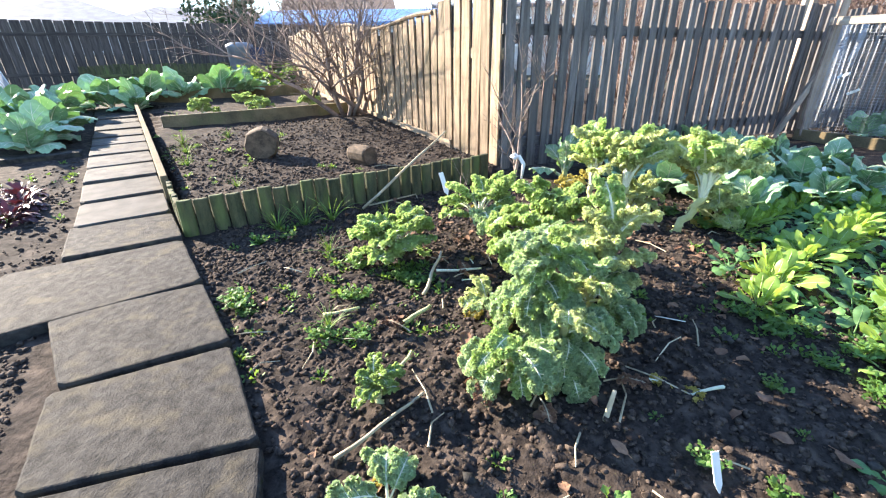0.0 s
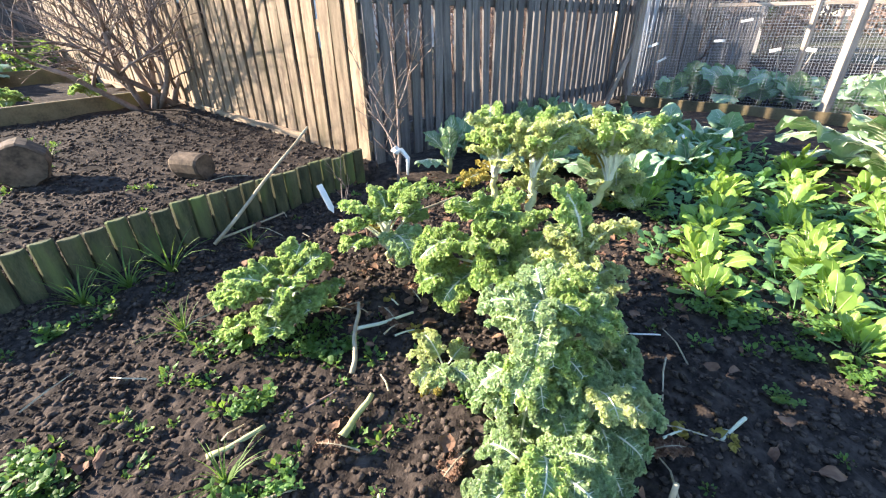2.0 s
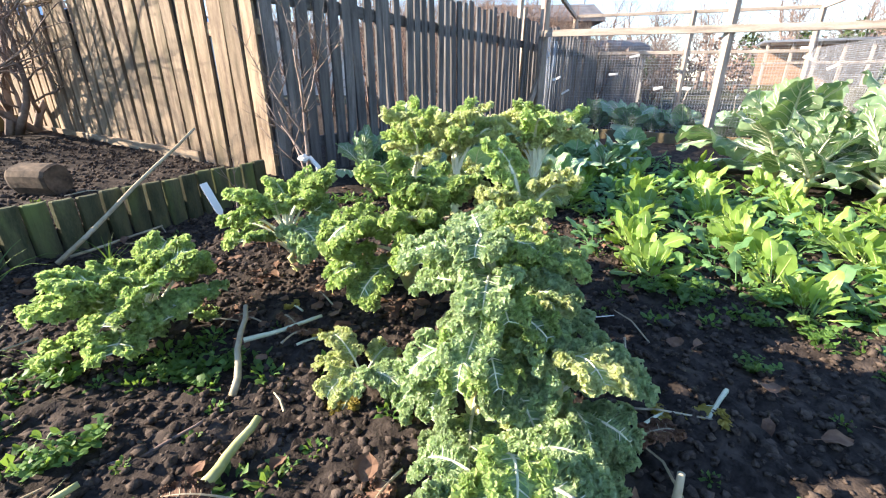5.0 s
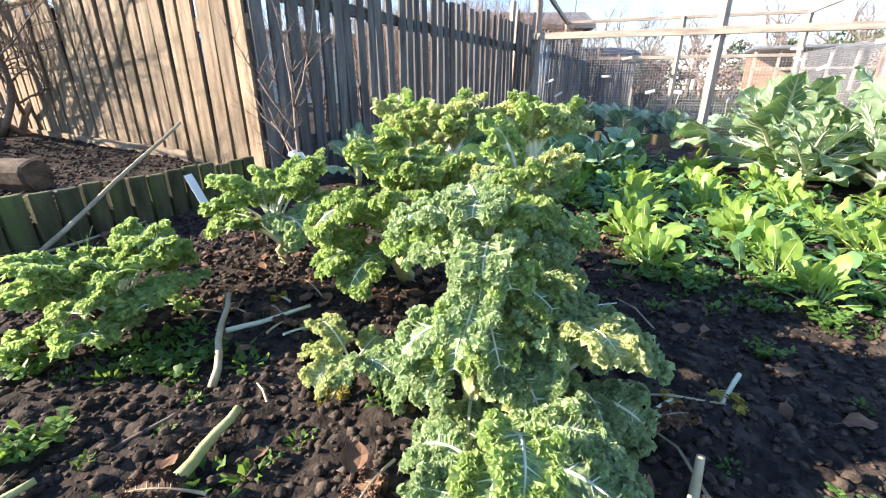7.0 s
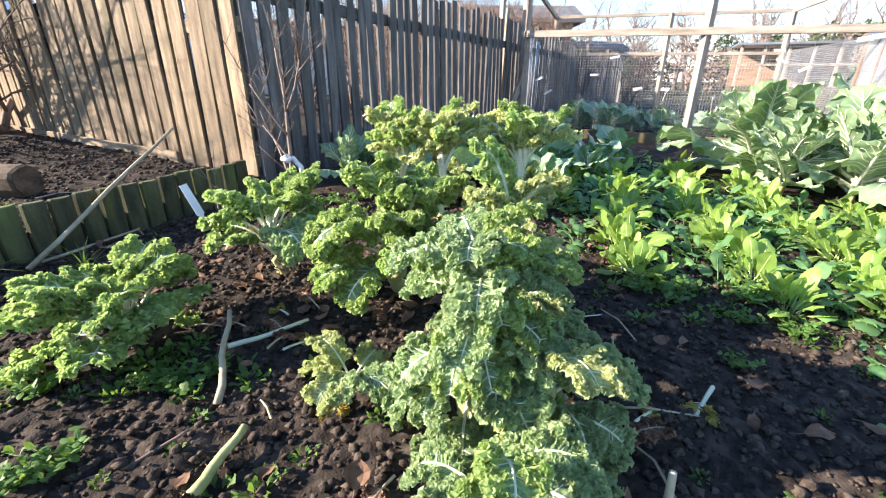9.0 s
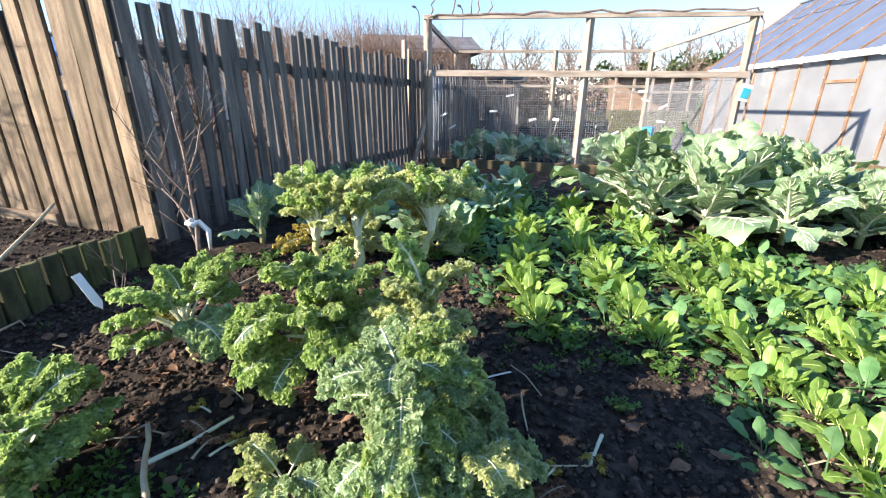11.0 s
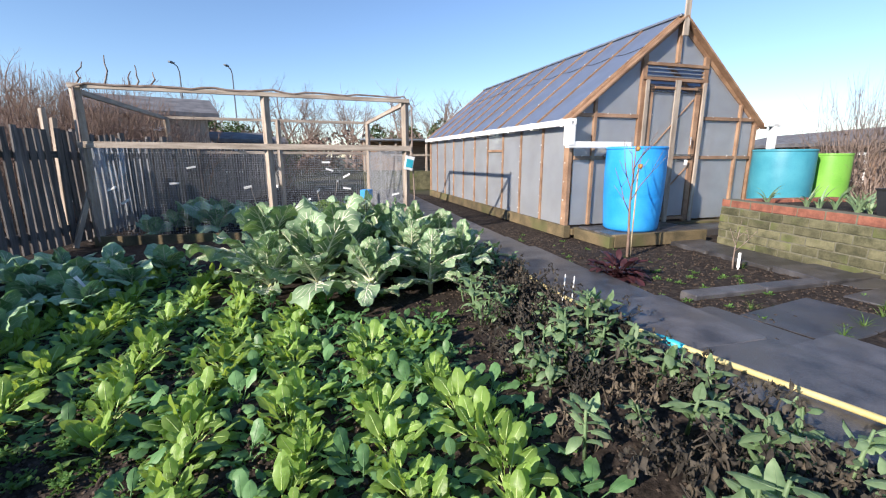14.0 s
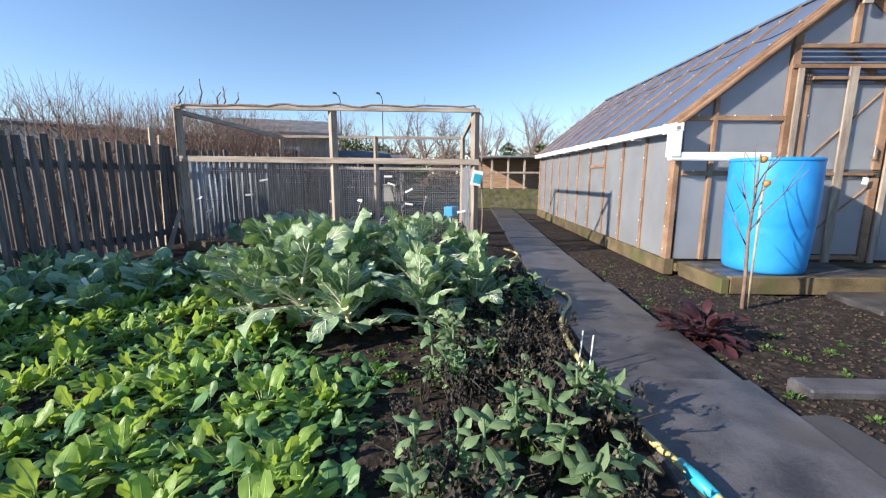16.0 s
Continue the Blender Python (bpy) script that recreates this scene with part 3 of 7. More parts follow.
def glasshouse_path():
    root = thing("concrete_path", pose(0, 0, 0), "damp dark concrete slab path beside the glasshouse", "path")
    root["kind"] = "structure"
    r = random.Random(5)
    ang = math.degrees(math.atan2(PU.y, PU.x)) - 90
    cuts = [-0.4, 0.6, 1.5, 2.5, 3.45, 4.42, 5.85, 6.8, 7.75, 8.7, 9.7, 10.6, 11.6, 12.6, 13.6, 14.6, 15.6, 16.6, 17.6, 18.8]
    for a, b in zip(cuts, cuts[1:]):
        c = PU * ((a + b) / 2) + PN * 3.23
        me = slab_mesh(0.78, b - a - 0.022, 0.07, r)
        me.materials[0] = M_SLAB_WET
        put("slab", me, root, pose(c.x, c.y, level(c.x) + 0.005 + r.uniform(-0.004, 0.004), 0, r.uniform(-0.4, 0.4), ang + r.uniform(-0.5, 0.5)))
    # paving that leads off towards the brick bed
    for x, y, w, l, a in ((4.42, -0.93, 0.5, 0.75, -41), (4.95, -1.52, 0.62, 0.95, -128), (4.0, -1.6, 0.7, 0.9, -41), (3.4, -2.2, 0.7, 0.9, -41),
                          (5.9, -2.55, 0.9, 0.9, -41), (5.3, -2.9, 0.9, 0.9, -41), (6.5, -3.2, 0.9, 0.9, -41)):
        me = slab_mesh(w, l, 0.07, r)
        me.materials[0] = M_SLAB_WET
        put("slab", me, root, pose(x, y, level(x) + r.uniform(-0.008, 0.004), 0, 0, a))
    # dark slabs before the brick bed
    for t in range(3):
        p = Vector((8.35, -1.0, 0)).lerp(Vector((6.85, -2.15, 0)), t / 2)
        me = slab_mesh(0.6, 0.92, 0.07, r)
        me.materials[0] = M_SLAB_WET
        put("slab", me, root, pose(p.x, p.y, level(p.x) + 0.01, 0, 0, -53))
    a, b = Vector((5.1, -0.66, 0)), Vector((7.0, -2.5, 0))
    kb = thing("kerb", pose(0, 0, 0), "worn concrete kerb along the soil bed", "kerb")
    kb["kind"] = "structure"
    for i in range(3):
        p, q = a.lerp(b, i / 3 + 0.003), a.lerp(b, (i + 1) / 3 - 0.003)
        p.z, q.z = level(p.x) - 0.025, level(q.x) - 0.025
        beam("kerb_stone", M_SLAB_WET, p, q, 0.16, 0.12, kb, "", 0.012)


glasshouse_path()


# ---- picket fence ----
def picket_mesh(name, mat, w, h, t, r, round_top=False):
    """A picket with slightly uneven edges and an eased top."""
    n = 5
    v = []
    for i in range(n + 1):
        z = h * i / n
        e = r.uniform(-0.003, 0.003)
        if i == n:
            for k, (x, dz) in enumerate(((-w / 2 + 0.006, 0), (w / 2 - 0.006, 0))):
                v += [(x, -t / 2, z), (x, t / 2, z)]
        else:
            v += [(-w / 2 + e, -t / 2, z), (-w / 2 + e, t / 2, z), (w / 2 + e, -t / 2, z), (w / 2 + e, t / 2, z)]
    f = [(0, 1, 3, 2)]
    for i in range(n):
        a, b = 4 * i, 4 * i + 4
        f += [(a, a + 2, b + 2, b), (a + 3, a + 1, b + 1, b + 3), (a + 1, a, b, b + 1), (a + 2, a + 3, b + 3, b + 2)]
    k = 4 * n
    f.append((k, k + 2, k + 3, k + 1))
    return mesh_of(name, v, f, mat)


def picket_fence():
    root = thing("picket_fence", pose(0, 0, 0), "wooden picket fence, one run pale new timber and one weathered grey", "fence")
    root["kind"] = "structure"
    r = random.Random(11)
    a1 = math.degrees(math.atan2(F1.y, F1.x))
    a2 = math.degrees(math.atan2(F2.y, F2.x))
    # pale run: broad boards with a waved top
    s = 0.03
    while s < 9.6:
        w = r.uniform(0.118, 0.142)
        top = 1.33 + 0.05 * math.sin(s * 2.05 - 1.5)
        if s < 1.25:
            top = 1.42 + 0.32 * (1.25 - s) / 1.25 + r.uniform(-0.02, 0.02)
        c = CORNER + F1 * (s + w / 2)
        put("picket", picket_mesh("picket", M_PALE, w, top - 0.05, 0.02, r), root, pose(c.x, c.y, 0.05 + 0.02 * s, r.uniform(-0.8, 0.8), r.uniform(-1.4, 1.4), a1))
        gap = r.uniform(0.03, 0.052)
        # dark board added behind each open gap, standing in for the shade beyond
        g = CORNER + F1 * (s + w + gap / 2) - Vector((-F1.y, F1.x, 0)) * 0.08
        put("back_board", picket_mesh("back_board", M_OLDFENCE, w * 0.9, top - 0.12, 0.018, r), root, pose(g.x, g.y, 0.05 + 0.02 * s, 0, r.uniform(-0.5, 0.5), a1))
        s += w + gap
    for z in (0.1, 0.95):
        back = Vector((-F1.y, F1.x, 0)) * -0.04
        a, b = CORNER + F1 * 0.02 + back, CORNER + F1 * 9.6 + back
        beam("rail", M_PALE, a + Vector((0, 0, z + 0.06)), b + Vector((0, 0, z + 0.25)), 0.05, 0.09, root)
    front = Vector((-F1.y, F1.x, 0)) * 0.02
    a, b = CORNER + F1 * 0.9 + front, CORNER + F1 * 9.6 + front
    beam("gravel_board", M_PALE, a + Vector((0, 0, 0.09)), b + Vector((0, 0, 0.27)), 0.02, 0.14, root)
    # waved trim on the pale run's top
    sp = Soup()
    pts = []
    for k in range(90):
        s = 1.3 + k * 0.093
        c = CORNER + F1 * s + front * 0.5
        pts.append((c.x, c.y, 1.345 + 0.02 * s + 0.05 * math.sin(s * 2.05 - 1.5)))
    sp.tube(pts, 0.022, 6)
    put("top_trim", sp.mesh("top_trim", M_PALE), root)
    # grey run: narrower pickets
    s = 0.0
    while s < 13.5:
        w = r.uniform(0.082, 0.1)
        c = CORNER + F2 * (s + w / 2 + 0.02)
        h = 1.46 + r.uniform(-0.035, 0.03) + (0.3 if s < 0.1 else 0)
        put("picket", picket_mesh("picket", M_GREY, w, h, 0.02, r), root, pose(c.x, c.y, 0.02 + level(c.x), r.uniform(-1, 1), r.uniform(-1.1, 1.1), a2))
        s += w + r.uniform(0.034, 0.058)
    nb = Vector((-F2.y, F2.x, 0)) * 0.04
    for z in (0.25, 1.2):
        a, b = CORNER + nb, CORNER + F2 * 13.4 + nb
        beam("rail", M_GREY, a + Vector((0, 0, z)), b + Vector((0, 0, z - 0.12)), 0.045, 0.085, root)
    for s in (0.06, 2.4, 4.75, 7.1, 9.5, 11.9):
        c = CORNER + F2 * s + nb * 2.6
        beam("fence_post", M_GREY, (c.x, c.y, -0.1), (c.x, c.y, 1.5), 0.09, 0.09, root)
    for s in (1.9, 3.8, 5.7, 7.6, 9.5):
        c = CORNER + F1 * s - front * 4.4
        beam("fence_post", M_PALE, (c.x, c.y, -0.1), (c.x, c.y, 1.3), 0.08, 0.08, root)
    # a short post that stands proud of the run
    for s, h, t in ((4.15, 1.72, 3), (4.3, 1.62, -5)):
        c = CORNER + F2 * s + nb * 2.2
        beam("tall_stake", M_POST, (c.x, c.y, 0), (c.x + 0.05, c.y, h), 0.08, 0.05, root)


picket_fence()


# ---- stake edging and boards of the raised beds ----
def stake_edging():
    r = random.Random(17)
    for a, b, height, nm in ((EDGE_A, EDGE_B, 0.26, "front"), (EDGE_A + QU * 0.06, EDGE_A + QU * 0.75, 0.22, "side")):
        root = thing("stake_edging", pose(0, 0, 0), "green-stained half-round wooden stakes edging the raised bed", "edging")
        d = (b - a).normalized()
        n = int((b - a).length / 0.098)
        ang = math.degrees(math.atan2(d.y, d.x))
        for i in range(n):
            c = a + d * (0.05 + i * 0.098)
            h = height + r.uniform(-0.01, 0.01)
            v, f = [], []
            w = 0.047
            prof = [(w * math.cos(math.pi * k / 6), -0.036 * math.sin(math.pi * k / 6)) for k in range(7)]
            for z, sc in ((0, 1), (h - 0.006, 1), (h, 0.88)):
                v += [(x * sc, y * sc, z) for x, y in prof]
            for k in range(2):
                for j in range(7):
                    q = (j + 1) % 7
                    f.append((k * 7 + q, k * 7 + j, k * 7 + 7 + j, k * 7 + 7 + q))
            f.append(tuple(range(20, 13, -1)))
            put("stake", mesh_of("stake", v, f, M_LOG), root, pose(c.x, c.y, -0.06, r.uniform(-1.2, 1.2), r.uniform(-0.8, 0.8), ang))
    for a, b, h, t in ((EDGE_A + QU * 0.78, EDGE_A + QU * 3.35, 0.17, 0.05), (Vector((-4.2, 5.4, 0)), Vector((-2.15, 7.3, 0)), 0.22, 0.06),
                       (Vector((-6.55, 7.7, 0)), Vector((-4.15, 9.95, 0)), 0.24, 0.06), (EDGE_A + QU * 3.2, EDGE_A + QU * 6.6, 0.14, 0.05)):
        d = b - a
        me = box_mesh("bed_board", M_BOARD, 0, -t / 2, -0.05, d.length, t / 2, h, 0.008)
        za, zb = level(a.x, a.y) + 0.005, level(b.x, b.y) + 0.005
        m = pose(a.x, a.y, za, 0, -math.degrees(math.atan2(zb - za, d.length)), math.degrees(math.atan2(d.y, d.x)))
        put("bed_board", me, None, m, "thick mossy timber board holding a raised bed", "board", "raised bed boards")


stake_edging()

# ---- glasshouse ----
GW, GL, GE, GR = 3.92, 8.2, 1.93, 3.5
GH = Matrix.Translation((8.19, 0.95, -0.17)) @ Matrix.Rotation(math.atan2(-0.723, 0.691), 4, "Z")


def glasshouse():
    root = thing("glasshouse", GH, "timber-framed greenhouse glazed with cloudy plastic sheets", "greenhouse")
    r = random.Random(23)
    P = lambda nm, mat, a, b, w, d, lab="": beam(nm, mat, a, b, w, d, root, lab)
    bays = 10
    bl = GL / bays
    slope = math.hypot(GW / 2, GR - GE)
    # base timbers
    P("sill_timber", M_BOARD, (0.0, -0.05, 0.08), (0.0, GL, 0.08), 0.12, 0.2, "mossy base timber")
    P("sill_timber", M_BOARD, (GW, -0.05, 0.08), (GW, GL, 0.08), 0.12, 0.2)
    P("sill_timber", M_BOARD, (0.07, 0, 0.08), (GW - 0.07, 0, 0.08), 0.2, 0.1)
    P("sill_timber", M_BOARD, (0.07, GL, 0.08), (GW - 0.07, GL, 0.08), 0.2, 0.1)
    caps = Soup()
    capv, capf = lathe([(0.01, 0), (0.01, 0.005), (0.005, 0.009)], 8)
    for side, x in ((-1, 0.0), (1, GW)):
        for i in range(bays + 1):
            y = min(max(i * bl, 0.05), GL - 0.05)
            w = 0.13 if i in (0, bays) else 0.055
            P("stud", M_FRAME, (x, y, 0.18), (x, y, GE - 0.05), 0.07, w)
            for k in range(6):
                caps.add(capv, capf, pose(x + side * 0.047, y, 0.3 + k * 0.3, 0, 90 * side, 0))
        P("wall_plate", M_FRAME, (x, 0, GE - 0.02), (x, GL, GE - 0.02), 0.07, 0.07)
        for i in range(bays):
            me = box_mesh("wall_sheet", M_POLY, x - side * 0.004, i * bl + 0.03, 0.18, x + side * 0.012, (i + 1) * bl - 0.03, GE - 0.05, 0.003)
            put("wall_sheet", me, root)
    P("short_rail", M_FRAME, (-0.01, 3 * bl + 0.05, 1.42), (-0.01, 4 * bl - 0.05, 1.42), 0.05, 0.05)
    # roof
    for side in (-1, 1):
        x0, x1 = (0, GW / 2) if side < 0 else (GW, GW / 2)
        for i in range(bays + 1):
            y = min(max(i * bl, 0.02), GL - 0.02)
            w = 0.12 if i == 0 else 0.05
            P("rafter", M_FRAME, (x0 + side * 0.12, y, GE - 0.1), (x1, y, GR - 0.03), 0.07 if i else 0.05, w)
            P("roof_batten", M_FRAME, (x0 + side * 0.15, y, GE - 0.06), (x1 - side * 0.0, y, GR + 0.055), 0.022, 0.045)
            for k in range(1, 6):
                t = k / 6
                caps.add(capv, capf, pose(x0 + (x1 - x0) * t, y, GE + (GR - GE) * t + 0.092, 0, side * 39, 0) @ Matrix.Scale(0.75, 4))
        for i in range(bays):
            ang = math.atan2(GR - GE, abs(x1 - x0))
            m = Matrix.Translation((x0, i * bl, GE + 0.035)) @ Matrix.Rotation(ang * side, 4, "Y")
            a, b = (0, slope + 0.02) if side < 0 else (-(slope + 0.02), 0)
            a -= 0.16 if side < 0 else 0
            b += 0.16 if side > 0 else 0
            me = box_mesh("roof_sheet", M_ROOFPOLY, a, 0.012, 0, b, bl - 0.012, 0.012, 0.003)
            put("roof_sheet", me, root, m)
        # a slack cable that hangs along the roof
        if side < 0:
            cs = Soup()
            pts = []
            for k in range(bays * 6 + 1):
                y = GL * k / (bays * 6)
                sag = abs(math.sin(math.pi * k / 6))
                t = 0.68 - 0.035 * sag
                pts.append((x0 + (x1 - x0) * t, y, GE + (GR - GE) * t + 0.06))
            cs.tube(pts, 0.005, 5)
            put("cable", cs.mesh("cable", M_BLACK), root)
    P("ridge_board", M_METAL, (GW / 2, -0.05, GR + 0.04), (GW / 2, GL + 0.05, GR + 0.04), 0.16, 0.035, "grey ridge capping")
    # gable ends
    for y in (0.0, GL):
        front = y == 0.0
        d0, d1, dt = 1.36, 2.52, 2.5
        for x, top in ((0.42, GE + (GR - GE) * 0.42 / (GW / 2)), (d0 - 0.06, GE + (GR - GE) * (d0 - 0.06) / (GW / 2)),
                       (d1 + 0.06, GE + (GR - GE) * (GW - d1 - 0.06) / (GW / 2)), (GW - 0.42, GE + (GR - GE) * 0.42 / (GW / 2))):
            P("gable_stud", M_FRAME, (x, y, 0.18), (x, y, top - 0.06), 0.055 if x in (0.42, GW - 0.42) else 0.1, 0.06)
        P("gable_rail", M_FRAME, (0.07, y, GE + 0.02), (d0 - 0.11, y, GE + 0.02), 0.055, 0.06)
        P("gable_rail", M_FRAME, (d1 + 0.11, y, GE + 0.02), (GW - 0.07, y, GE + 0.02), 0.055, 0.06)
        P("gable_rail", M_FRAME, (0.07, y, 1.28), (d0 - 0.11, y, 1.28), 0.05, 0.06)
        P("gable_rail", M_FRAME, (d1 + 0.11, y, 1.28), (GW - 0.07, y, 1.28), 0.05, 0.06)
        P("lintel", M_FRAME, (d0 - 0.1, y - 0.012, 2.78), (d1 + 0.1, y - 0.012, 2.78), 0.06, 0.05)
        P("lintel", M_FRAME, (d0 - 0.1, y - 0.012, 2.55), (d1 + 0.1, y - 0.012, 2.55), 0.08, 0.05)
        P("king_post", M_FRAME, (GW / 2, y, 2.82), (GW / 2, y, GR - 0.05), 0.07, 0.06)
        # sheets, cut to the gable's slope
        def sheet(poly):
            v = [(x, y + 0.012, z) for x, z in poly] + [(x, y + 0.026, z) for x, z in poly]
            n = len(poly)
            f = [tuple(range(n)), tuple(range(2 * n - 1, n - 1, -1))] + [(i, i + n, (i + 1) % n + n, (i + 1) % n) for i in range(n)]
            put("gable_sheet", mesh_of("gable_sheet", v, f, M_POLY), root)
        rz = lambda x: GE + (GR - GE) * min(x, GW - x) / (GW / 2) - 0.05
        for a, b in ((0.08, 0.39), (0.45, d0 - 0.12)):
            sheet([(a, 0.18), (b, 0.18), (b, GE - 0.01), (a, GE - 0.01)])
            sheet([(GW - b, 0.18), (GW - a, 0.18), (GW - a, GE - 0.01), (GW - b, GE - 0.01)])
        a, b = 0.12, d0 - 0.12
        sheet([(a, GE + 0.05), (b, GE + 0.05), (b, rz(b))])
        sheet([(GW - b, GE + 0.05), (GW - a, GE + 0.05), (GW - b, rz(b))])
        sheet([(d0 - 0.05, 2.82), (GW / 2 - 0.04, 2.82), (GW / 2 - 0.04, rz(GW / 2 - 0.04)), (d0 - 0.05, rz(d0 - 0.05))])
        sheet([(GW / 2 + 0.04, 2.82), (d1 + 0.05, 2.82), (d1 + 0.05, rz(d1 + 0.05)), (GW / 2 + 0.04, rz(GW / 2 + 0.04))])
        for z in (GE + 0.05, 2.8, 1.31):
            for k in range(9):
                x = 0.2 + k * (GW - 0.4) / 8
                if z > GE and rz(x) < z or z == 2.8 and not d0 < x < d1:
                    continue
                caps.add(capv, capf, pose(x, y - 0.032, z, 90, 0, 0))
        for z in (2.6, 2.66, 2.72):
            P("vent_slat", M_METAL, (d0 - 0.02, y - 0.005, z), (d1 + 0.02, y - 0.005, z), 0.035, 0.02)
    # bargeboards and the upright at the apex
    for side in (-1, 1):
        x0 = -0.14 if side < 0 else GW + 0.14
        P("bargeboard", M_FRAME, (x0, -0.065, GE - 0.13), (GW / 2, -0.065, GR + 0.02), 0.11, 0.03)
        for k in range(1, 11):
            t = k / 11
            caps.add(capv, capf, pose(x0 + (GW / 2 - x0) * t, -0.085, GE - 0.12 + (GR - GE + 0.13) * t, 90, 0, 0))
    P("finial_board", M_POST, (GW / 2, -0.1, GR - 0.28), (GW / 2, -0.1, GR + 0.3), 0.11, 0.03, "silvered upright board at the apex")
    # door
    door = put("door", None, root, pose(1.39, -0.03, 0.16), "glazed timber door with a pale centre batten and wire mesh")
    D = lambda nm, mat, a, b, w, d, lab="": beam(nm, mat, a, b, w, d, door, lab)
    dw, dh = 1.1, 2.3
    for x in (0.05, dw - 0.05):
        D("stile", M_FRAME, (x, 0, 0), (x, 0, dh), 0.1, 0.045)
    for z in (0.06, 1.12, dh - 0.05):
        D("door_rail", M_FRAME, (0.1, 0, z), (dw - 0.1, 0, z), 0.1, 0.04)
    put("door_sheet", box_mesh("door_sheet", M_POLY, 0.1, 0.005, 0.1, dw - 0.1, 0.018, dh - 0.1, 0.002), door)
    D("brace", M_FRAME, (0.1, 0.035, 1.2), (dw - 0.12, 0.035, 2.1), 0.09, 0.02)
    D("brace", M_FRAME, (0.1, 0.035, 0.1), (dw - 0.12, 0.035, 0.95), 0.09, 0.02)
    D("centre_batten", M_POST, (dw * 0.52, -0.04, 0.0), (dw * 0.52, -0.04, dh + 0.08), 0.11, 0.025, "pale unpainted batten")
    D("side_batten", M_POST, (-0.05, -0.04, 0.9), (-0.05, -0.04, dh + 0.06), 0.07, 0.025)
    D("side_batten", M_POST, (dw + 0.05, -0.04, 0.0), (dw + 0.05, -0.04, dh + 0.06), 0.07, 0.025)
    for z0, z1 in ((1.08, 1.17), (dh - 0.12, dh)):
        ms = Soup()
        for k in range(44):
            ms.add(*box_geo(k * 0.025, -0.028, z0, k * 0.025 + 0.006, -0.022, z1))
        for k in range(4):
            z = z0 + (z1 - z0) * k / 3
            ms.add(*box_geo(0, -0.03, z, dw, -0.024, z + 0.006))
        put("mesh_strip", ms.mesh("mesh_strip", M_BLACK), door, None, "black wire mesh strip")
    hs = Soup()
    hs.tube([(dw - 0.16, -0.03, 1.32), (dw - 0.16, -0.075, 1.33), (dw - 0.16, -0.075, 1.46), (dw - 0.16, -0.03, 1.47)], 0.009, 6)
    put("door_handle", hs.mesh("door_handle", M_METAL), door, None, "bent metal handle")
    tg = thing("door_tag", GH @ pose(2.28, -0.1, 1.2, 0, 8, 0), "small white plastic tag hanging on the greenhouse door", "tag")
    put("tag", box_mesh("tag", M_WHITE, -0.035, -0.006, -0.05, 0.035, 0.006, 0.04, 0.003), tg)
    ts = Soup()
    ts.tube([(0, 0, 0.04), (0.01, 0.015, 0.1)], 0.003, 5)
    put("cord", ts.mesh("cord", M_TWIG), tg)
    put("fixing_cap", caps.mesh("fixing_cap", M_WHITE), root, None, "white plastic fixing caps", "", "", "stuff")
    # gutter and its pipe
    gt = thing("gutter", GH, "white plastic gutter with a downpipe to the water butt", "gutter")
    gs = Soup()
    prof = [(-0.075, 0.05), (-0.075, -0.045), (0.02, -0.045), (0.02, 0.05), (0.005, 0.05), (0.005, -0.03), (-0.06, -0.03), (-0.06, 0.05)]
    v = [(x - 0.1, yy, z + GE - 0.11) for yy in (-0.25, GL + 0.1) for x, z in prof]
    gs.add(v, [(i, (i + 1) % 8, (i + 1) % 8 + 8, i + 8) for i in range(8)] + [tuple(range(7, -1, -1)), tuple(range(8, 16))])
    put("trough", gs.mesh("trough", M_WHITE), gt)
    for k in range(9):
        put("bracket", box_mesh("bracket", M_WHITE, -0.185, k * 0.95, GE - 0.175, -0.035, k * 0.95 + 0.05, GE - 0.05, 0.004), gt)
    put("outlet", box_mesh("outlet", M_WHITE, -0.2, -0.25, GE - 0.46, -0.08, -0.1, GE - 0.16, 0.01), gt)
    put("downpipe", box_mesh("downpipe", M_WHITE, -0.2, -0.24, GE - 0.5, 1.0, -0.15, GE - 0.4, 0.012), gt)
    put("outlet_far", box_mesh("outlet_far", M_WHITE, GW + 0.2, -0.2, GE - 0.5, GW + 0.32, -0.1, GE - 0.05, 0.01), gt)
    put("arm", box_mesh("arm", M_WHITE, GW + 0.05, -0.2, GE - 0.1, GW + 0.4, -0.12, GE - 0.02, 0.01), gt)
    # timber step on which the butt stands
    sp = thing("timber_platform", GH, "low mossy timber platform before the greenhouse", "platform")
    put("frame_board", box_mesh("frame_board", M_BOARD, 0.2, -0.98, -0.02, 1.95, -0.9, 0.17, 0.008), sp)
    for k in range(6):
        put("deck_board", box_mesh("deck_board", M_SLAB_WET, 0.2, -0.9 + k * 0.14, 0.1, 1.95, -0.77 + k * 0.14, 0.165, 0.006), sp)
    put("side_board", box_mesh("side_board", M_BOARD, 0.1, -0.98, -0.02, 0.19, -0.1, 0.15, 0.008), sp)
    dsp = thing("door_step", GH, "concrete step at the greenhouse door", "step")
    put("step", box_mesh("step", M_SLAB_WET, 2.0, -0.6, -0.03, 3.3, -0.1, 0.1, 0.012), dsp)


glasshouse()


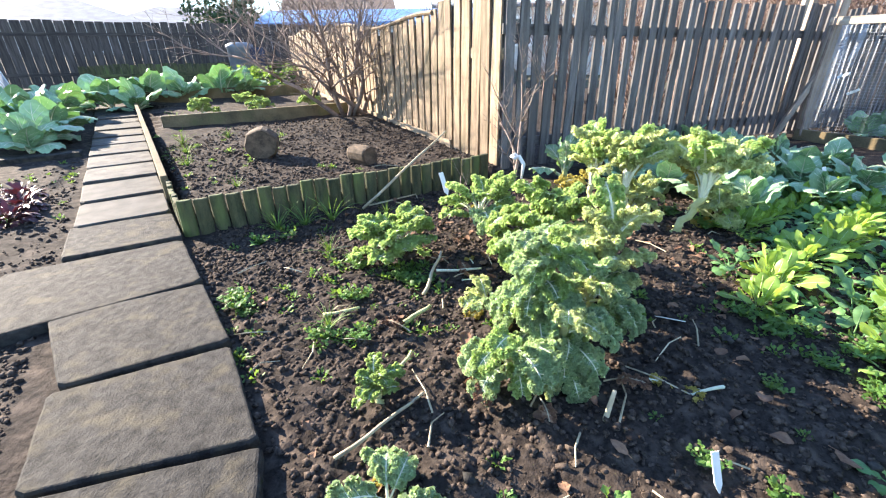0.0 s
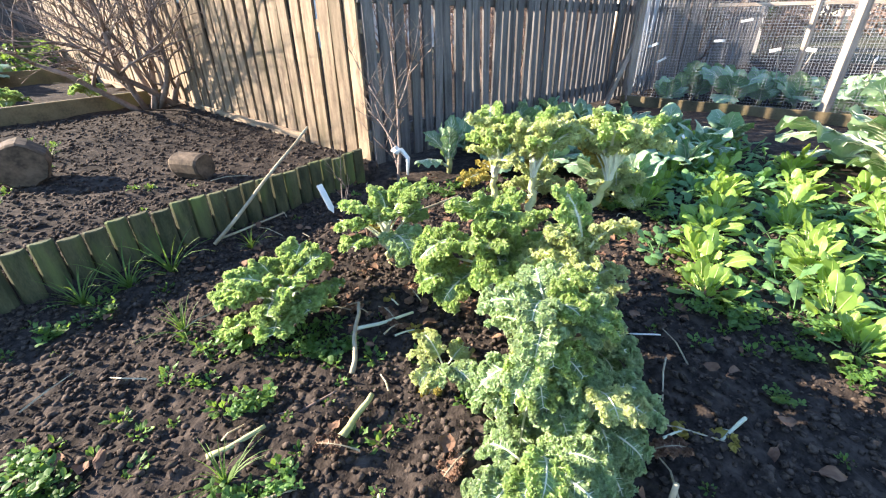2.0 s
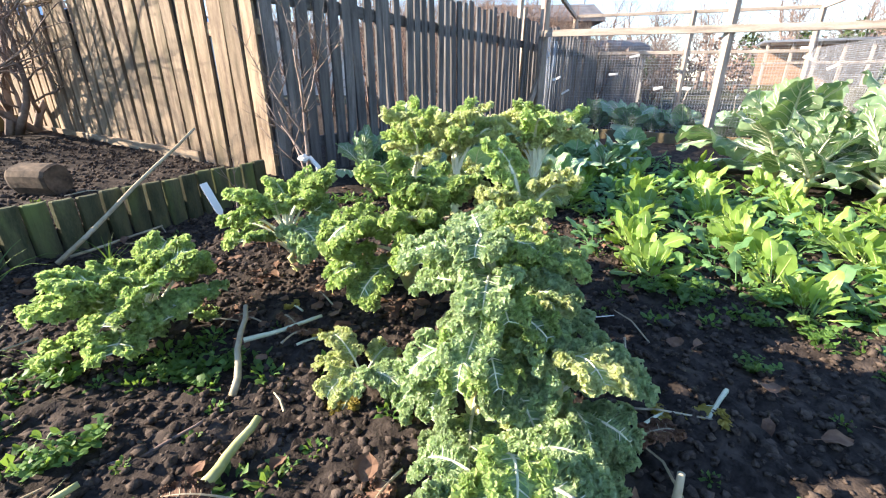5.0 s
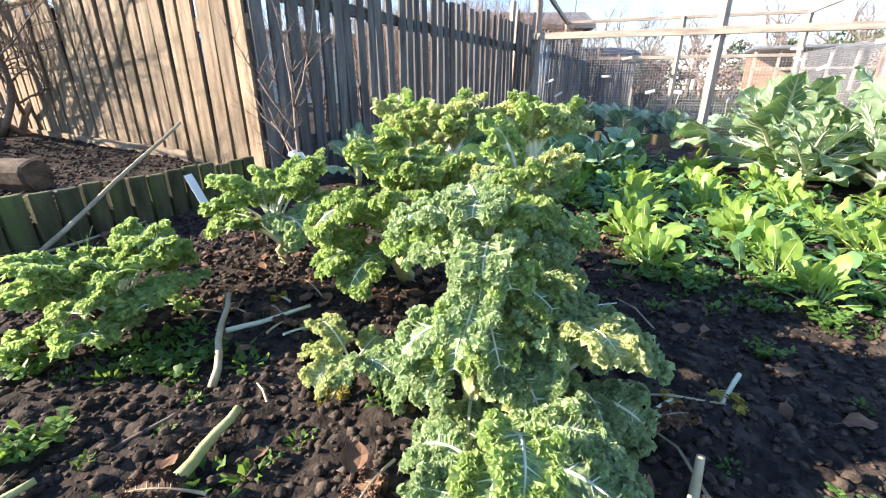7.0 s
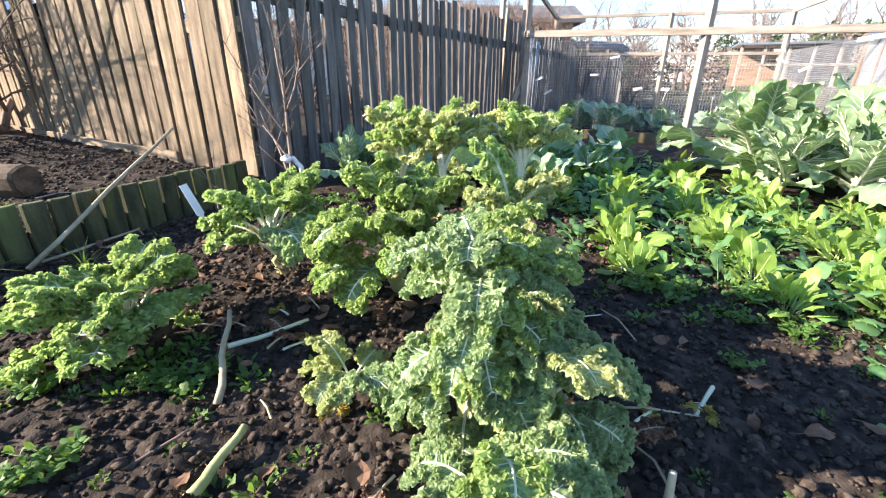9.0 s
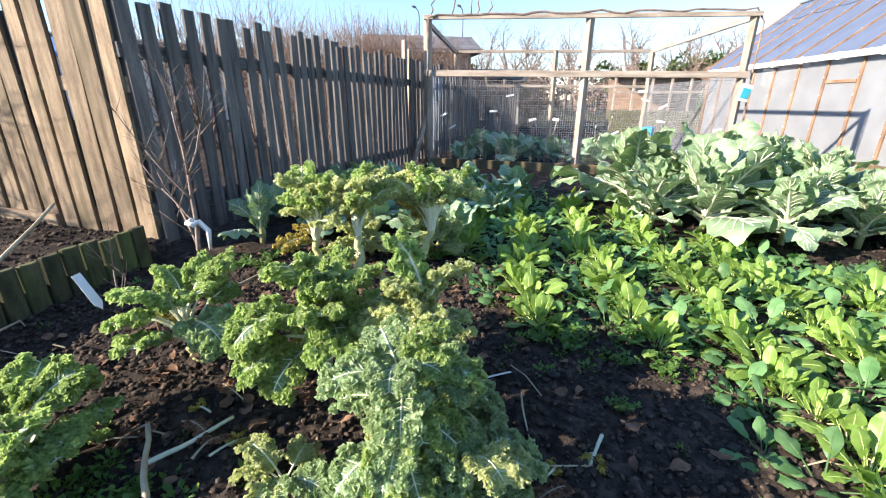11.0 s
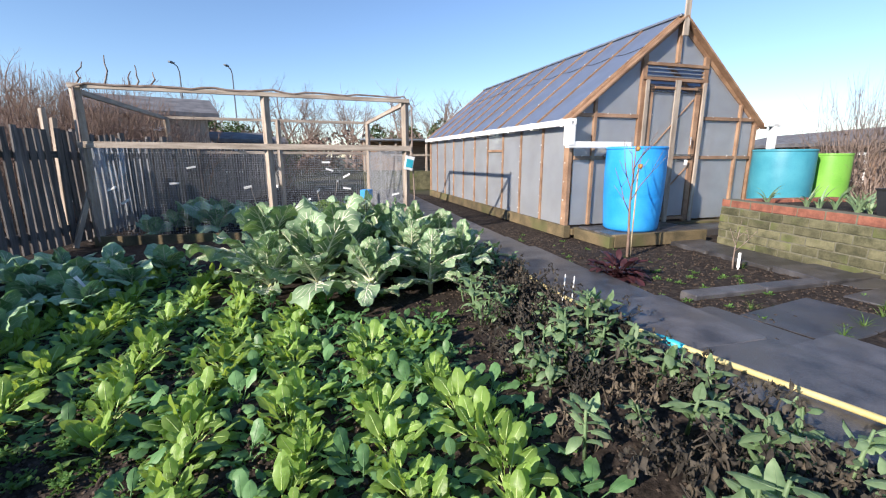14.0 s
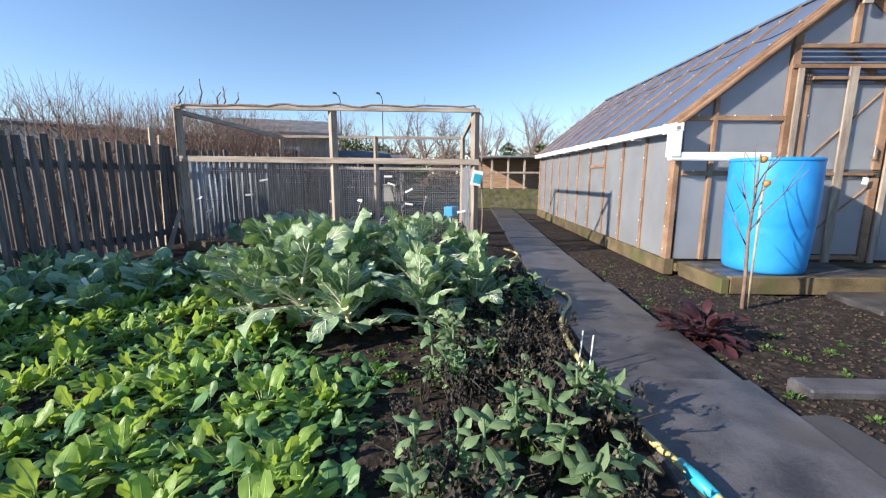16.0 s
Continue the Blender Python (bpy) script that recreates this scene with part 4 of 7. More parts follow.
def barrel(name, mat, m, rad, h, label, open_top=True):
    root = thing(name, m, label, "barrel")
    prof = [(rad * 0.8, 0), (rad * 0.86, 0.012), (rad * 0.9, 0.04), (rad * 0.92, h * 0.1), (rad * 0.95, h * 0.3), (rad * 0.97, h * 0.395), (rad * 0.962, h * 0.41), (rad * 0.975, h * 0.43), (rad * 0.99, h * 0.7), (rad * 0.975, h * 0.97), (rad * 0.965, h)]
    v, f = lathe(prof, 40)
    if open_top:
        f = f[:-1]
        k = len(v)
        n = 40
        for r_, z in ((rad * 0.92, h), (rad * 0.92, h * 0.75)):
            v += [(r_ * math.cos(2 * math.pi * a / n), r_ * math.sin(2 * math.pi * a / n), z) for a in range(n)]
        for a in range(n):
            b = (a + 1) % n
            f.append((k - n + a, k - n + b, k + b, k + a))
            f.append((k + a, k + b, k + n + b, k + n + a))
        f.append(tuple(k + n + a for a in range(n)))
    put("barrel_body", mesh_of("barrel_body", v, f, mat, None, True), root)
    for nm, z0, z1, k in (("rim", h - 0.03, h + 0.012, 0.99),):
        inner = k * rad - 0.028
        v, f = lathe([(inner, z0), (k * rad - 0.006, z0), (k * rad, z0 + 0.008), (k * rad, z1 - 0.008), (k * rad - 0.006, z1), (inner, z1)], 40)
        f = f[:-2] + [(5 * 40 + a, 5 * 40 + (a + 1) % 40, (a + 1) % 40, a) for a in range(40)]
        put(nm, mesh_of(nm, v, f, mat, None, True), root)
    return root


barrel("water_butt", M_BLUE, GH @ pose(0.86, -0.5, 0.165), 0.45, 1.27, "bright blue plastic water butt on the timber platform")
barrel("water_tank", M_TEAL, pose(10.75, -2.35, level(10) - 0.02), 0.48, 1.42, "large teal plastic water tank behind the brick bed")
barrel("green_barrel", M_GREENP, pose(11.2, -3.15, level(10) - 0.02), 0.3, 1.35, "lime green plastic barrel beside the tank")


# ---- netting cage ----
CA, CB = Vector((4.08, 6.45, 0)), Vector((7.13, 3.38, 0))
CU = (CB - CA).normalized()
CD = Vector((0.71, 0.704, 0))


def wire_panel(a, b, z0, z1, step, r=0.0015):
    sp = Soup()
    d = b - a
    L = d.length
    d.normalize()
    n = d.cross(Vector((0, 0, 1)))
    def bar(p, q, w):
        k = (q - p).normalized()
        s = k.cross(n).normalized() * w
        sp.add([p - s - n * w, p + s - n * w, p + s + n * w, p - s + n * w, q - s - n * w, q + s - n * w, q + s + n * w, q - s + n * w],
               [(0, 1, 5, 4), (1, 2, 6, 5), (2, 3, 7, 6), (3, 0, 4, 7)])
    k = 0.0
    while k < L:
        bar(a + d * k + Vector((0, 0, z0)), a + d * k + Vector((0, 0, z1)), r)
        k += step
    z = z0
    while z < z1:
        bar(a + Vector((0, 0, z)), b + Vector((0, 0, z)), r)
        z += step
    return sp.mesh("wire_netting", M_WIRE)


def cage():
    root = thing("fruit_cage", pose(0, 0, 0), "silvered timber frame clad in wire netting round a vegetable bed", "cage")
    depth = 4.0
    lv = lambda p: level(p.x) - 0.03
    tops = {0: 2.02, 1: 2.0, 2: 1.99}
    fp = [CA, CA + (CB - CA) * 0.52, CB]
    for i, p in enumerate(fp):
        beam("post", M_POST, (p.x, p.y, lv(p)), (p.x, p.y, tops[i]), 0.1, 0.08, root)
        q = p + CD * depth
        beam("post", M_POST, (q.x, q.y, -0.15), (q.x, q.y, 1.97), 0.09, 0.08, root)
        if i != 1:
            beam("side_rail", M_POST, (p.x, p.y, 1.96), (q.x, q.y, 1.94), 0.05, 0.07, root)
    out = CU.cross(Vector((0, 0, 1))) * 0.055
    for z, w in ((2.02, 0.06), (1.29, 0.085), (0.0, 0.14)):
        a, b = fp[0] - CU * 0.05 + out, fp[2] + CU * 0.06 + out
        beam("rail", M_POST if z > 0.2 else M_BOARD, (a.x, a.y, z), (b.x, b.y, z - (0.03 if z > 0.2 else 0.1)), 0.04, w, root)
        a, b = fp[0] + CD * depth, fp[2] + CD * depth
        beam("rail", M_POST, (a.x, a.y, max(z, 0) - 0.06), (b.x, b.y, max(z, 0) - 0.08), 0.05, 0.06, root)
    put("wire_netting", wire_panel(fp[0] + out * 0.5, fp[2] + out * 0.5, 0.0, 1.26, 0.034, 0.001), root, None, "fine galvanised wire netting", "", "", "stuff")
    put("wire_netting", wire_panel(fp[0] + CD * depth, fp[2] + CD * depth, 0.0, 1.22, 0.05, 0.0011), root, None, "", "", "", "stuff")
    put("wire_netting", wire_panel(fp[2], fp[2] + CD * depth, 0.0, 1.24, 0.03), root, None, "", "", "", "stuff")
    for s in (1.3, 2.6):
        p = fp[0] + CD * s
        beam("side_post", M_GREY, (p.x, p.y, -0.1), (p.x, p.y, 1.5), 0.07, 0.06, root)
    beam("prop", M_POST, (CA.x - 0.28, CA.y + 0.05, -0.05), (CA.x - 0.02, CA.y, 0.72), 0.08, 0.06, root)
    ps = Soup()
    n = 14
    for i in range(n + 1):
        p = fp[0] + CD * (0.15 + 3.6 * i / n) + CU * (0.05 * math.sin(i * 1.9))
        ps.v += [Vector((p.x, p.y, 0.05)), Vector((p.x + 0.03 * math.sin(i * 2.7), p.y, 0.7)), Vector((p.x, p.y, 1.28))]
    for i in range(n):
        for k in range(2):
            ps.f.append((i * 3 + k, i * 3 + 3 + k, i * 3 + 4 + k, i * 3 + 1 + k))
            ps.i.append(0)
    side = put("side_sheet", ps.mesh("side_sheet", M_POLY, True), root, None, "clouded plastic sheeting on the side")
    side.modifiers.new("thickness", "SOLIDIFY").thickness = 0.004
    # a bare vine trained along the top rail
    vine = thing("vine", pose(0, 0, 0), "bare brown vine trained along the cage's top rail", "vine")
    r = random.Random(31)
    sp = Soup()
    pts = [(CA.x - 0.06, CA.y - 0.1, 0.0), (CA.x - 0.1, CA.y - 0.1, 0.6), (CA.x - 0.07, CA.y - 0.09, 1.3), (CA.x - 0.06, CA.y - 0.1, 2.0)]
    for k in range(1, 30):
        p = CA + CU * (k / 29 * 4.3) + out * 1.3
        pts.append((p.x, p.y, 2.045 + 0.012 * math.sin(k * 1.3) + r.uniform(-0.012, 0.012)))
    pts += [(CB.x + 0.05, CB.y - 0.1, 1.9), (CB.x + 0.04, CB.y - 0.1, 1.2), (CB.x + 0.06, CB.y - 0.12, 0.5), (CB.x + 0.05, CB.y - 0.1, -0.1)]
    sp.tube(pts, [0.016 - 0.006 * abs(i / len(pts) - 0.2) for i in range(len(pts))], 6)
    put("main_stem", sp.mesh("main_stem", M_TWIG), vine)
    ss = Soup()
    for s, h in ((0.05, 0.28), (0.35, 0.36), (0.62, 0.2), (0.7, 0.26), (0.85, 0.2)):
        p = CA + CU * s + out
        q = Vector((p.x, p.y, 2.04))
        pp = [q]
        for k in range(4):
            q = q + Vector((r.uniform(-0.03, 0.05), r.uniform(-0.04, 0.04), h / 4))
            pp.append(q)
        ss.tube(pp, [0.012, 0.011, 0.01, 0.008, 0.006], 5)
    put("spur", ss.mesh("spur", M_TWIG), vine)
    # white strips that flutter on the netting
    for i in range(17):
        u, z = r.uniform(0.2, 4.2), r.uniform(0.45, 1.15)
        if i > 9:
            p = CA + CU * u + CD * r.uniform(0.6, 3.4)
            st = thing("plant_label", pose(p.x, p.y, level(p.x) - 0.03, r.uniform(-25, 25), r.uniform(-20, 20), r.uniform(0, 180)), "white plastic plant label on a stick in the cage bed", "plant label", "cage labels")
            put("stick", box_mesh("stick", M_POST, -0.008, -0.006, 0, 0.008, 0.006, z * 0.8, 0.002), st)
            put("tag", box_mesh("tag", M_WHITE, -0.025, -0.01, z * 0.8 - 0.02, 0.12, 0.0, z * 0.8 + 0.03, 0.002), st)
        else:
            p = CA + CU * u + out * 1.25
            st = thing("white_strip", pose(p.x, p.y, z, r.uniform(-20, 20), r.uniform(-35, 35), -45), "white plastic strip tied to the wire netting", "strip", "strips on the netting")
            put("strip", box_mesh("strip", M_WHITE, -0.06, -0.003, -0.014, 0.06, 0.003, 0.014, 0.002), st)
    cd = thing("notice_card", pose(CB.x - 0.06, CB.y - 0.1, 1.03, 0, 12, -42), "pale blue and white card hanging on the cage post", "card")
    put("card", box_mesh("card", M_WHITE, -0.075, -0.006, -0.11, 0.075, 0.006, 0.11, 0.003), cd)
    put("blue_panel", box_mesh("blue_panel", M_CYAN, -0.05, -0.012, -0.07, 0.06, -0.004, 0.06, 0.002), cd, None, "light blue printed panel")
    bc = thing("crate", pose(8.75, 5.4, level(8.7) + 0.38, 0, 0, 20), "small blue plastic crate on posts beyond the netting", "crate")
    put("crate_body", box_mesh("crate_body", M_BLUE, -0.16, -0.1, 0, 0.16, 0.1, 0.2, 0.012), bc)
    for x in (-0.14, 0.14):
        put("leg", box_mesh("leg", M_POST, x - 0.02, -0.02, -0.43, x + 0.02, 0.02, 0.0, 0.004), bc)


cage()


# ---- brick raised bed ----
def brick_bed():
    a, u = Vector((8.78, -1.28, 0)), Vector((-0.806, -0.592, 0))
    ang = math.degrees(math.atan2(u.y, u.x))
    z0 = -0.19
    root = thing("brick_wall", pose(a.x, a.y, z0, 0, 0, ang), "low mossy brick wall of a raised bed with red brick coping", "wall")
    root["kind"] = "structure"
    r = random.Random(41)
    L, bw, bh, courses = 4.2, 0.34, 0.116, 6
    put("mortar_core", box_mesh("mortar_core", M_MORTAR, 0.012, -0.01, 0.0, L - 0.01, 0.2, courses * bh - 0.01, 0.0), root)
    for c in range(courses):
        x = -(bw / 2) * (c % 2)
        while x < L:
            x0, x1 = max(x, 0), min(x + bw - 0.014, L)
            red = c == courses - 1 or r.random() < 0.03
            if x1 - x0 > 0.05:
                d = r.uniform(0.012, 0.026)
                me = box_mesh("brick", M_BRICK if red else M_STONE, 0, 0, 0, x1 - x0, 0.22, bh - 0.014, 0.008)
                put("brick", me, root, pose(x0, -d, c * bh + r.uniform(-0.002, 0.002), 0, r.uniform(-0.5, 0.5), r.uniform(-0.6, 0.6)))
            x += bw
    # return wall towards the glasshouse and the soil held by it
    n = Vector((u.y, -u.x, 0)) * -1
    for c in range(courses):
        x = 0.2 - (bw / 2) * (c % 2)
        while x < 1.9:
            me = box_mesh("brick", M_BRICK if c == courses - 1 else M_STONE, 0, 0, 0, 0.2, bw - 0.014, bh - 0.014, 0.008)
            if x >= 0.2:
                put("brick", me, root, pose(0.0, x, c * bh))
            x += bw
    put("bed_soil", box_mesh("bed_soil", M_SOIL, 0.2, 0.2, 0.0, L, 1.9, courses * bh - 0.06, 0.03), root, None, "dark soil filling the raised bed")
    base = pose(a.x, a.y, z0, 0, 0, ang)
    tub = thing("plant_trough", base @ pose(1.95, 0.12, courses * bh - 0.004), "black plastic planting trough on the brick wall", "trough")
    v, f = [], []
    for z, e in ((0, 0.0), (0.26, 0.03), (0.29, 0.045), (0.29, 0.02), (0.05, -0.01)):
        v += [(-e, -e, z), (0.95 + e, -e, z), (0.95 + e, 0.42 + e, z), (-e, 0.42 + e, z)]
    for k in range(4):
        f += [(k * 4 + i, k * 4 + (i + 1) % 4, k * 4 + 4 + (i + 1) % 4, k * 4 + 4 + i) for i in range(4)]
    f += [(3, 2, 1, 0), (16, 17, 18, 19)]
    put("trough_body", mesh_of("trough_body", v, f, M_BLACK), tub)
    lv = []
    for k in range(3):
        sp = Soup()
        for i in range(7):
            vv, ff, ii = leaf_geo(r.uniform(0.28, 0.42), 0.022, 0.05, r.uniform(30, 110), r.uniform(68, 88), 0.3, rnd=r, nu=7, nv=1, tip=0.3, ribw=0.006)
            sp.add(vv, ff, Matrix.Rotation(r.uniform(0, 6.28), 4, "Z"))
        lv.append(sp.mesh("leaves", [M_CAULI, M_RIB], True))
    for i in range(16):
        m = base @ pose(r.uniform(0.4, 1.9) if i < 9 else r.uniform(1.9, 4.0), r.uniform(0.35, 0.75) + (0.5 if i >= 9 else 0), courses * bh - 0.08, 0, 0, r.uniform(0, 360))
        lk = thing("leek", m, "young leek with strappy blue-green leaves in the raised bed", "leek", "leeks in the raised bed")
        put("foliage", lv[i % 3], lk)


brick_bed()


def hose():
    root = thing("garden_hose", pose(0, 0, 0), "yellow garden hose lying along the path with a turquoise connector", "hose")
    pts = [(7.9, 3.35), (7.75, 2.95), (7.35, 2.75), (6.95, 2.62), (6.5, 2.2), (6.2, 1.85), (6.05, 1.5), (6.0, 1.22), (5.72, 0.98), (5.3, 0.85), (4.95, 0.66), (4.6, 0.38), (4.3, 0.08), (4.05, -0.18), (3.93, -0.36)]
    more = [(3.93, -0.36), (3.8, -0.55), (3.55, -0.95), (3.28, -1.4), (3.0, -1.8), (2.6, -2.3)]
    for p, nm in ((pts, "hose_length"), (more, "hose_length")):
        cu = bpy.data.curves.new("hose", "CURVE")
        cu.dimensions, cu.bevel_depth, cu.bevel_resolution, cu.resolution_u = "3D", 0.017, 3, 8
        s = cu.splines.new("NURBS")
        s.points.add(len(p) - 1)
        for q, (x, y) in zip(s.points, p):
            q.co = (x, y, level(x) + 0.024, 1)
        s.use_endpoint_u, s.order_u = True, 3
        cu.materials.append(M_HOSE)
        tmp = bpy.data.objects.new("hose_tmp", cu)
        me = bpy.data.meshes.new_from_object(tmp)
        bpy.data.objects.remove(tmp)
        put(nm, me, root)
    sp = Soup()
    sp.tube([(3.9, -0.42, level(4) + 0.026), (3.85, -0.49, level(4) + 0.026), (3.79, -0.57, level(4) + 0.026)], [0.021, 0.026, 0.021], 10)
    put("connector", sp.mesh("connector", M_CYAN, True), root, None, "turquoise hose connector")


hose()

# ---- plants: shared leaf meshes ----
LR = random.Random(101)
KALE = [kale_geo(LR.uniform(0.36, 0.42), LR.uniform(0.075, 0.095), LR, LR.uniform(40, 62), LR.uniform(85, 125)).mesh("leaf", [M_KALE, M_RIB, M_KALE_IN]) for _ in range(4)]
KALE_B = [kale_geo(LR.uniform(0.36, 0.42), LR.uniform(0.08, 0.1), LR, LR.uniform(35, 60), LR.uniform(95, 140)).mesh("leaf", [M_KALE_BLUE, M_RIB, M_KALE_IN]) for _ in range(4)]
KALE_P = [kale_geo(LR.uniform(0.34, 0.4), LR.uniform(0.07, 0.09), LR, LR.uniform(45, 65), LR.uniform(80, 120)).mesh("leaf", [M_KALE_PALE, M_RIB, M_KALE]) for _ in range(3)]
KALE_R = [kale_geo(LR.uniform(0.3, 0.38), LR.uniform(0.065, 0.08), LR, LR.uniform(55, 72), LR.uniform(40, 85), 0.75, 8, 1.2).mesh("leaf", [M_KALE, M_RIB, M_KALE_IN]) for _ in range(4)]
KALE_H = [kale_geo(LR.uniform(0.4, 0.48), LR.uniform(0.075, 0.09), LR, LR.uniform(45, 65), LR.uniform(70, 120), 0.48, 7, 1.8).mesh("leaf", [M_KALE_PALE if k else M_KALE, M_RIB, M_KALE]) for k in range(4)]
KALE_W = [kale_geo(LR.uniform(0.34, 0.4), LR.uniform(0.075, 0.09), LR, LR.uniform(62, 78), LR.uniform(50, 100), 1.1, 5, 2.1).mesh("leaf", [M_KALE_PALE if k else M_KALE, M_RIB, M_KALE_PALE]) for k in range(3)]
KALE_Y = [kale_geo(LR.uniform(0.3, 0.36), 0.06, LR, 15, 70, 0.7).mesh("leaf", [M_YELLOW, M_RIB, M_YELLOW]) for _ in range(2)]


def kale(x, y, label, stem_to, leaves, size=1.0, meshes=None, spread=(0.4, 1.0), droop=0, stem_r=0.022, tilt=(-8, 22), toward=None, yellow=2, crown=0.0):
    """Curly kale: a knobbly stem to stem_to (offset), leaves spiralling up it."""
    z = bed_height(x, y) - 0.02
    root = thing("kale_plant", pose(x, y, z), label, "kale", "kale plants")
    r = random.Random(int(x * 971 + y * 577))
    top = Vector(stem_to)
    sp = Soup()
    pts = []
    for k in range(9):
        t = k / 8
        pts.append(top * t + Vector((0.012 * math.sin(k * 1.7), 0.012 * math.cos(k * 2.3), 0)))
    sp.tube(pts, [stem_r * (1 - 0.25 * k / 8) * (1 + 0.12 * (k % 2)) for k in range(9)], 7)
    for k in range(int(26 * top.length / 0.35)):
        t = r.uniform(0.03, 0.95)
        a = r.uniform(0, 6.28)
        p = top * t + Vector((math.cos(a), math.sin(a), 0)) * stem_r * 0.9
        sp.tube([p - Vector((math.cos(a), math.sin(a), 0)) * 0.006, p + Vector((math.cos(a) * 0.008, math.sin(a) * 0.008, 0.003))], [0.006, 0.003], 5)
    put("stem", sp.mesh("stem", M_STEM, True), root)
    meshes = meshes or KALE
    for i in range(leaves):
        t = spread[0] + (spread[1] - spread[0]) * (i / max(1, leaves - 1))
        a = i * 137.5 + r.uniform(-25, 25)
        if toward is not None and r.random() < 0.4:
            a = toward + r.uniform(-60, 60)
        p = top * t
        me = meshes[r.randrange(len(meshes))]
        if i < yellow:
            me = KALE_Y[i % 2]
        s = size * r.uniform(0.78, 1.15) * (1.0 - crown * t)
        up = tilt[0] + (tilt[1] - tilt[0]) * t + r.uniform(-17, 17) - droop * (1 - t)
        m = Matrix.Translation(p) @ Matrix.Rotation(radians(a), 4, "Z") @ Matrix.Rotation(radians(up), 4, "X") @ Matrix.Rotation(radians(r.uniform(-20, 20)), 4, "Y") @ Matrix.Scale(s, 4)
        put("leaf", me, root, m)
    return root


kale(0.49, 1.62, "large curly kale with drooping frilly blue-green leaves", (0.03, -0.01, 0.42), 58, 0.5, KALE_B + KALE_P[:1] + KALE[:2], (0.08, 1.0), 16, 0.026, (-40, 30), 185, 6)
kale(0.42, 1.44, "lower curly kale with pale frilly leaves", (-0.02, -0.06, 0.18), 16, 0.5, KALE_B + KALE + KALE_P[:1], (0.2, 1.0), 10, 0.02, (-40, 15), 190, 3)
kale(0.6, 1.5, "hanging curly kale side shoot", (-0.02, -0.03, 0.24), 16, 0.46, KALE_B + KALE_P[:1], (0.3, 1.0), 10, 0.018, (-45, 10), 230, 1)
kale(0.6, 2.36, "curly kale with spreading leaves on white stems", (-0.03, -0.12, 0.24), 22, 0.84, KALE_R + KALE_W[:1] + KALE[:1] + KALE_W[:1], (0.5, 1.0), 6, 0.03, (-34, 16), 150, 1)
kale(0.83, 2.0, "pale curly kale cut back to a thick white stalk", (-0.02, -0.04, 0.34), 17, 0.62, KALE_W + KALE_W[1:] + KALE_P[:1], (0.55, 1.0), 0, 0.03, (-25, 30), 120, 0)
kale(0.72, 1.82, "frilly kale shoots crowded behind the large plant", (0.0, 0.0, 0.22), 18, 0.6, KALE_B + KALE_P[:2], (0.3, 1.0), 0, 0.02, (-35, 30), None, 2)
kale(0.92, 3.17, "tall kale on a bare stem with a pale curly head", (0.03, 0.05, 0.25), 16, 0.8, KALE_H, (0.86, 1.03), 0, 0.024, (-36, 45), None, 2)
kale(1.08, 2.95, "tall kale on a bare yellowish stem with curly head", (0.05, 0.1, 0.28), 16, 0.8, KALE_H, (0.86, 1.03), 0, 0.025, (-36, 45), None, 1)
kale(1.42, 2.93, "tall kale with a leaning stem and curly head", (0.14, -0.01, 0.27), 17, 0.88, KALE_H, (0.88, 1.03), 0, 0.025, (-36, 45), None, 1)
kale(1.75, 3.1, "low curly kale with yellow-green leaves", (0, 0, 0.12), 16, 0.6, KALE_P, (0.2, 1), 0, 0.02, (-15, 35), None, 2)
kale(1.25, 3.3, "low curly kale with yellow-green leaves", (0, 0, 0.1), 16, 0.6, KALE_P + KALE[:1], (0.2, 1), 0, 0.02, (-15, 35), None, 2)
kale(-0.25, 2.36, "small bushy curly kale in crumbly soil", (0.0, 0.0, 0.1), 34, 0.72, KALE_R, (0.4, 1.0), 0, 0.016, (-58, 26), None, 1)
kale(0.22, 2.68, "spindly curly kale with a few leaves", (-0.02, -0.02, 0.2), 16, 0.8, KALE_R + KALE_B[:1], (0.5, 1.0), 0, 0.012, (-25, 26), None, 1)
kale(0.3, 1.88, "wilting low kale leaves on the soil", (0.0, 0.0, 0.04), 10, 0.42, KALE_P + KALE_B[:1], (0.4, 1.0), 0, 0.01, (-30, 5), None, 2)
kale(0.1, 0.91, "wilted kale head with pale curled leaves", (0, 0, 0.04), 9, 0.45, KALE_B, (0.4, 1), 0, 0.01, (-20, 20), None, 1)
for x, y, s in ((-4.45, 6.55, 0.62), (-3.75, 7.05, 0.6), (-4.35, 7.6, 0.6), (-3.2, 7.75, 0.68), (-0.03, 1.26, 0.25)):
    kale(x, y, "small bright curly kale in the raised bed" if x < -1 else "small uprooted curly kale on the soil", (0, 0, 0.1), 14, s, KALE, (0.3, 1.0), 0, 0.012, (-15, 35), None, 0)


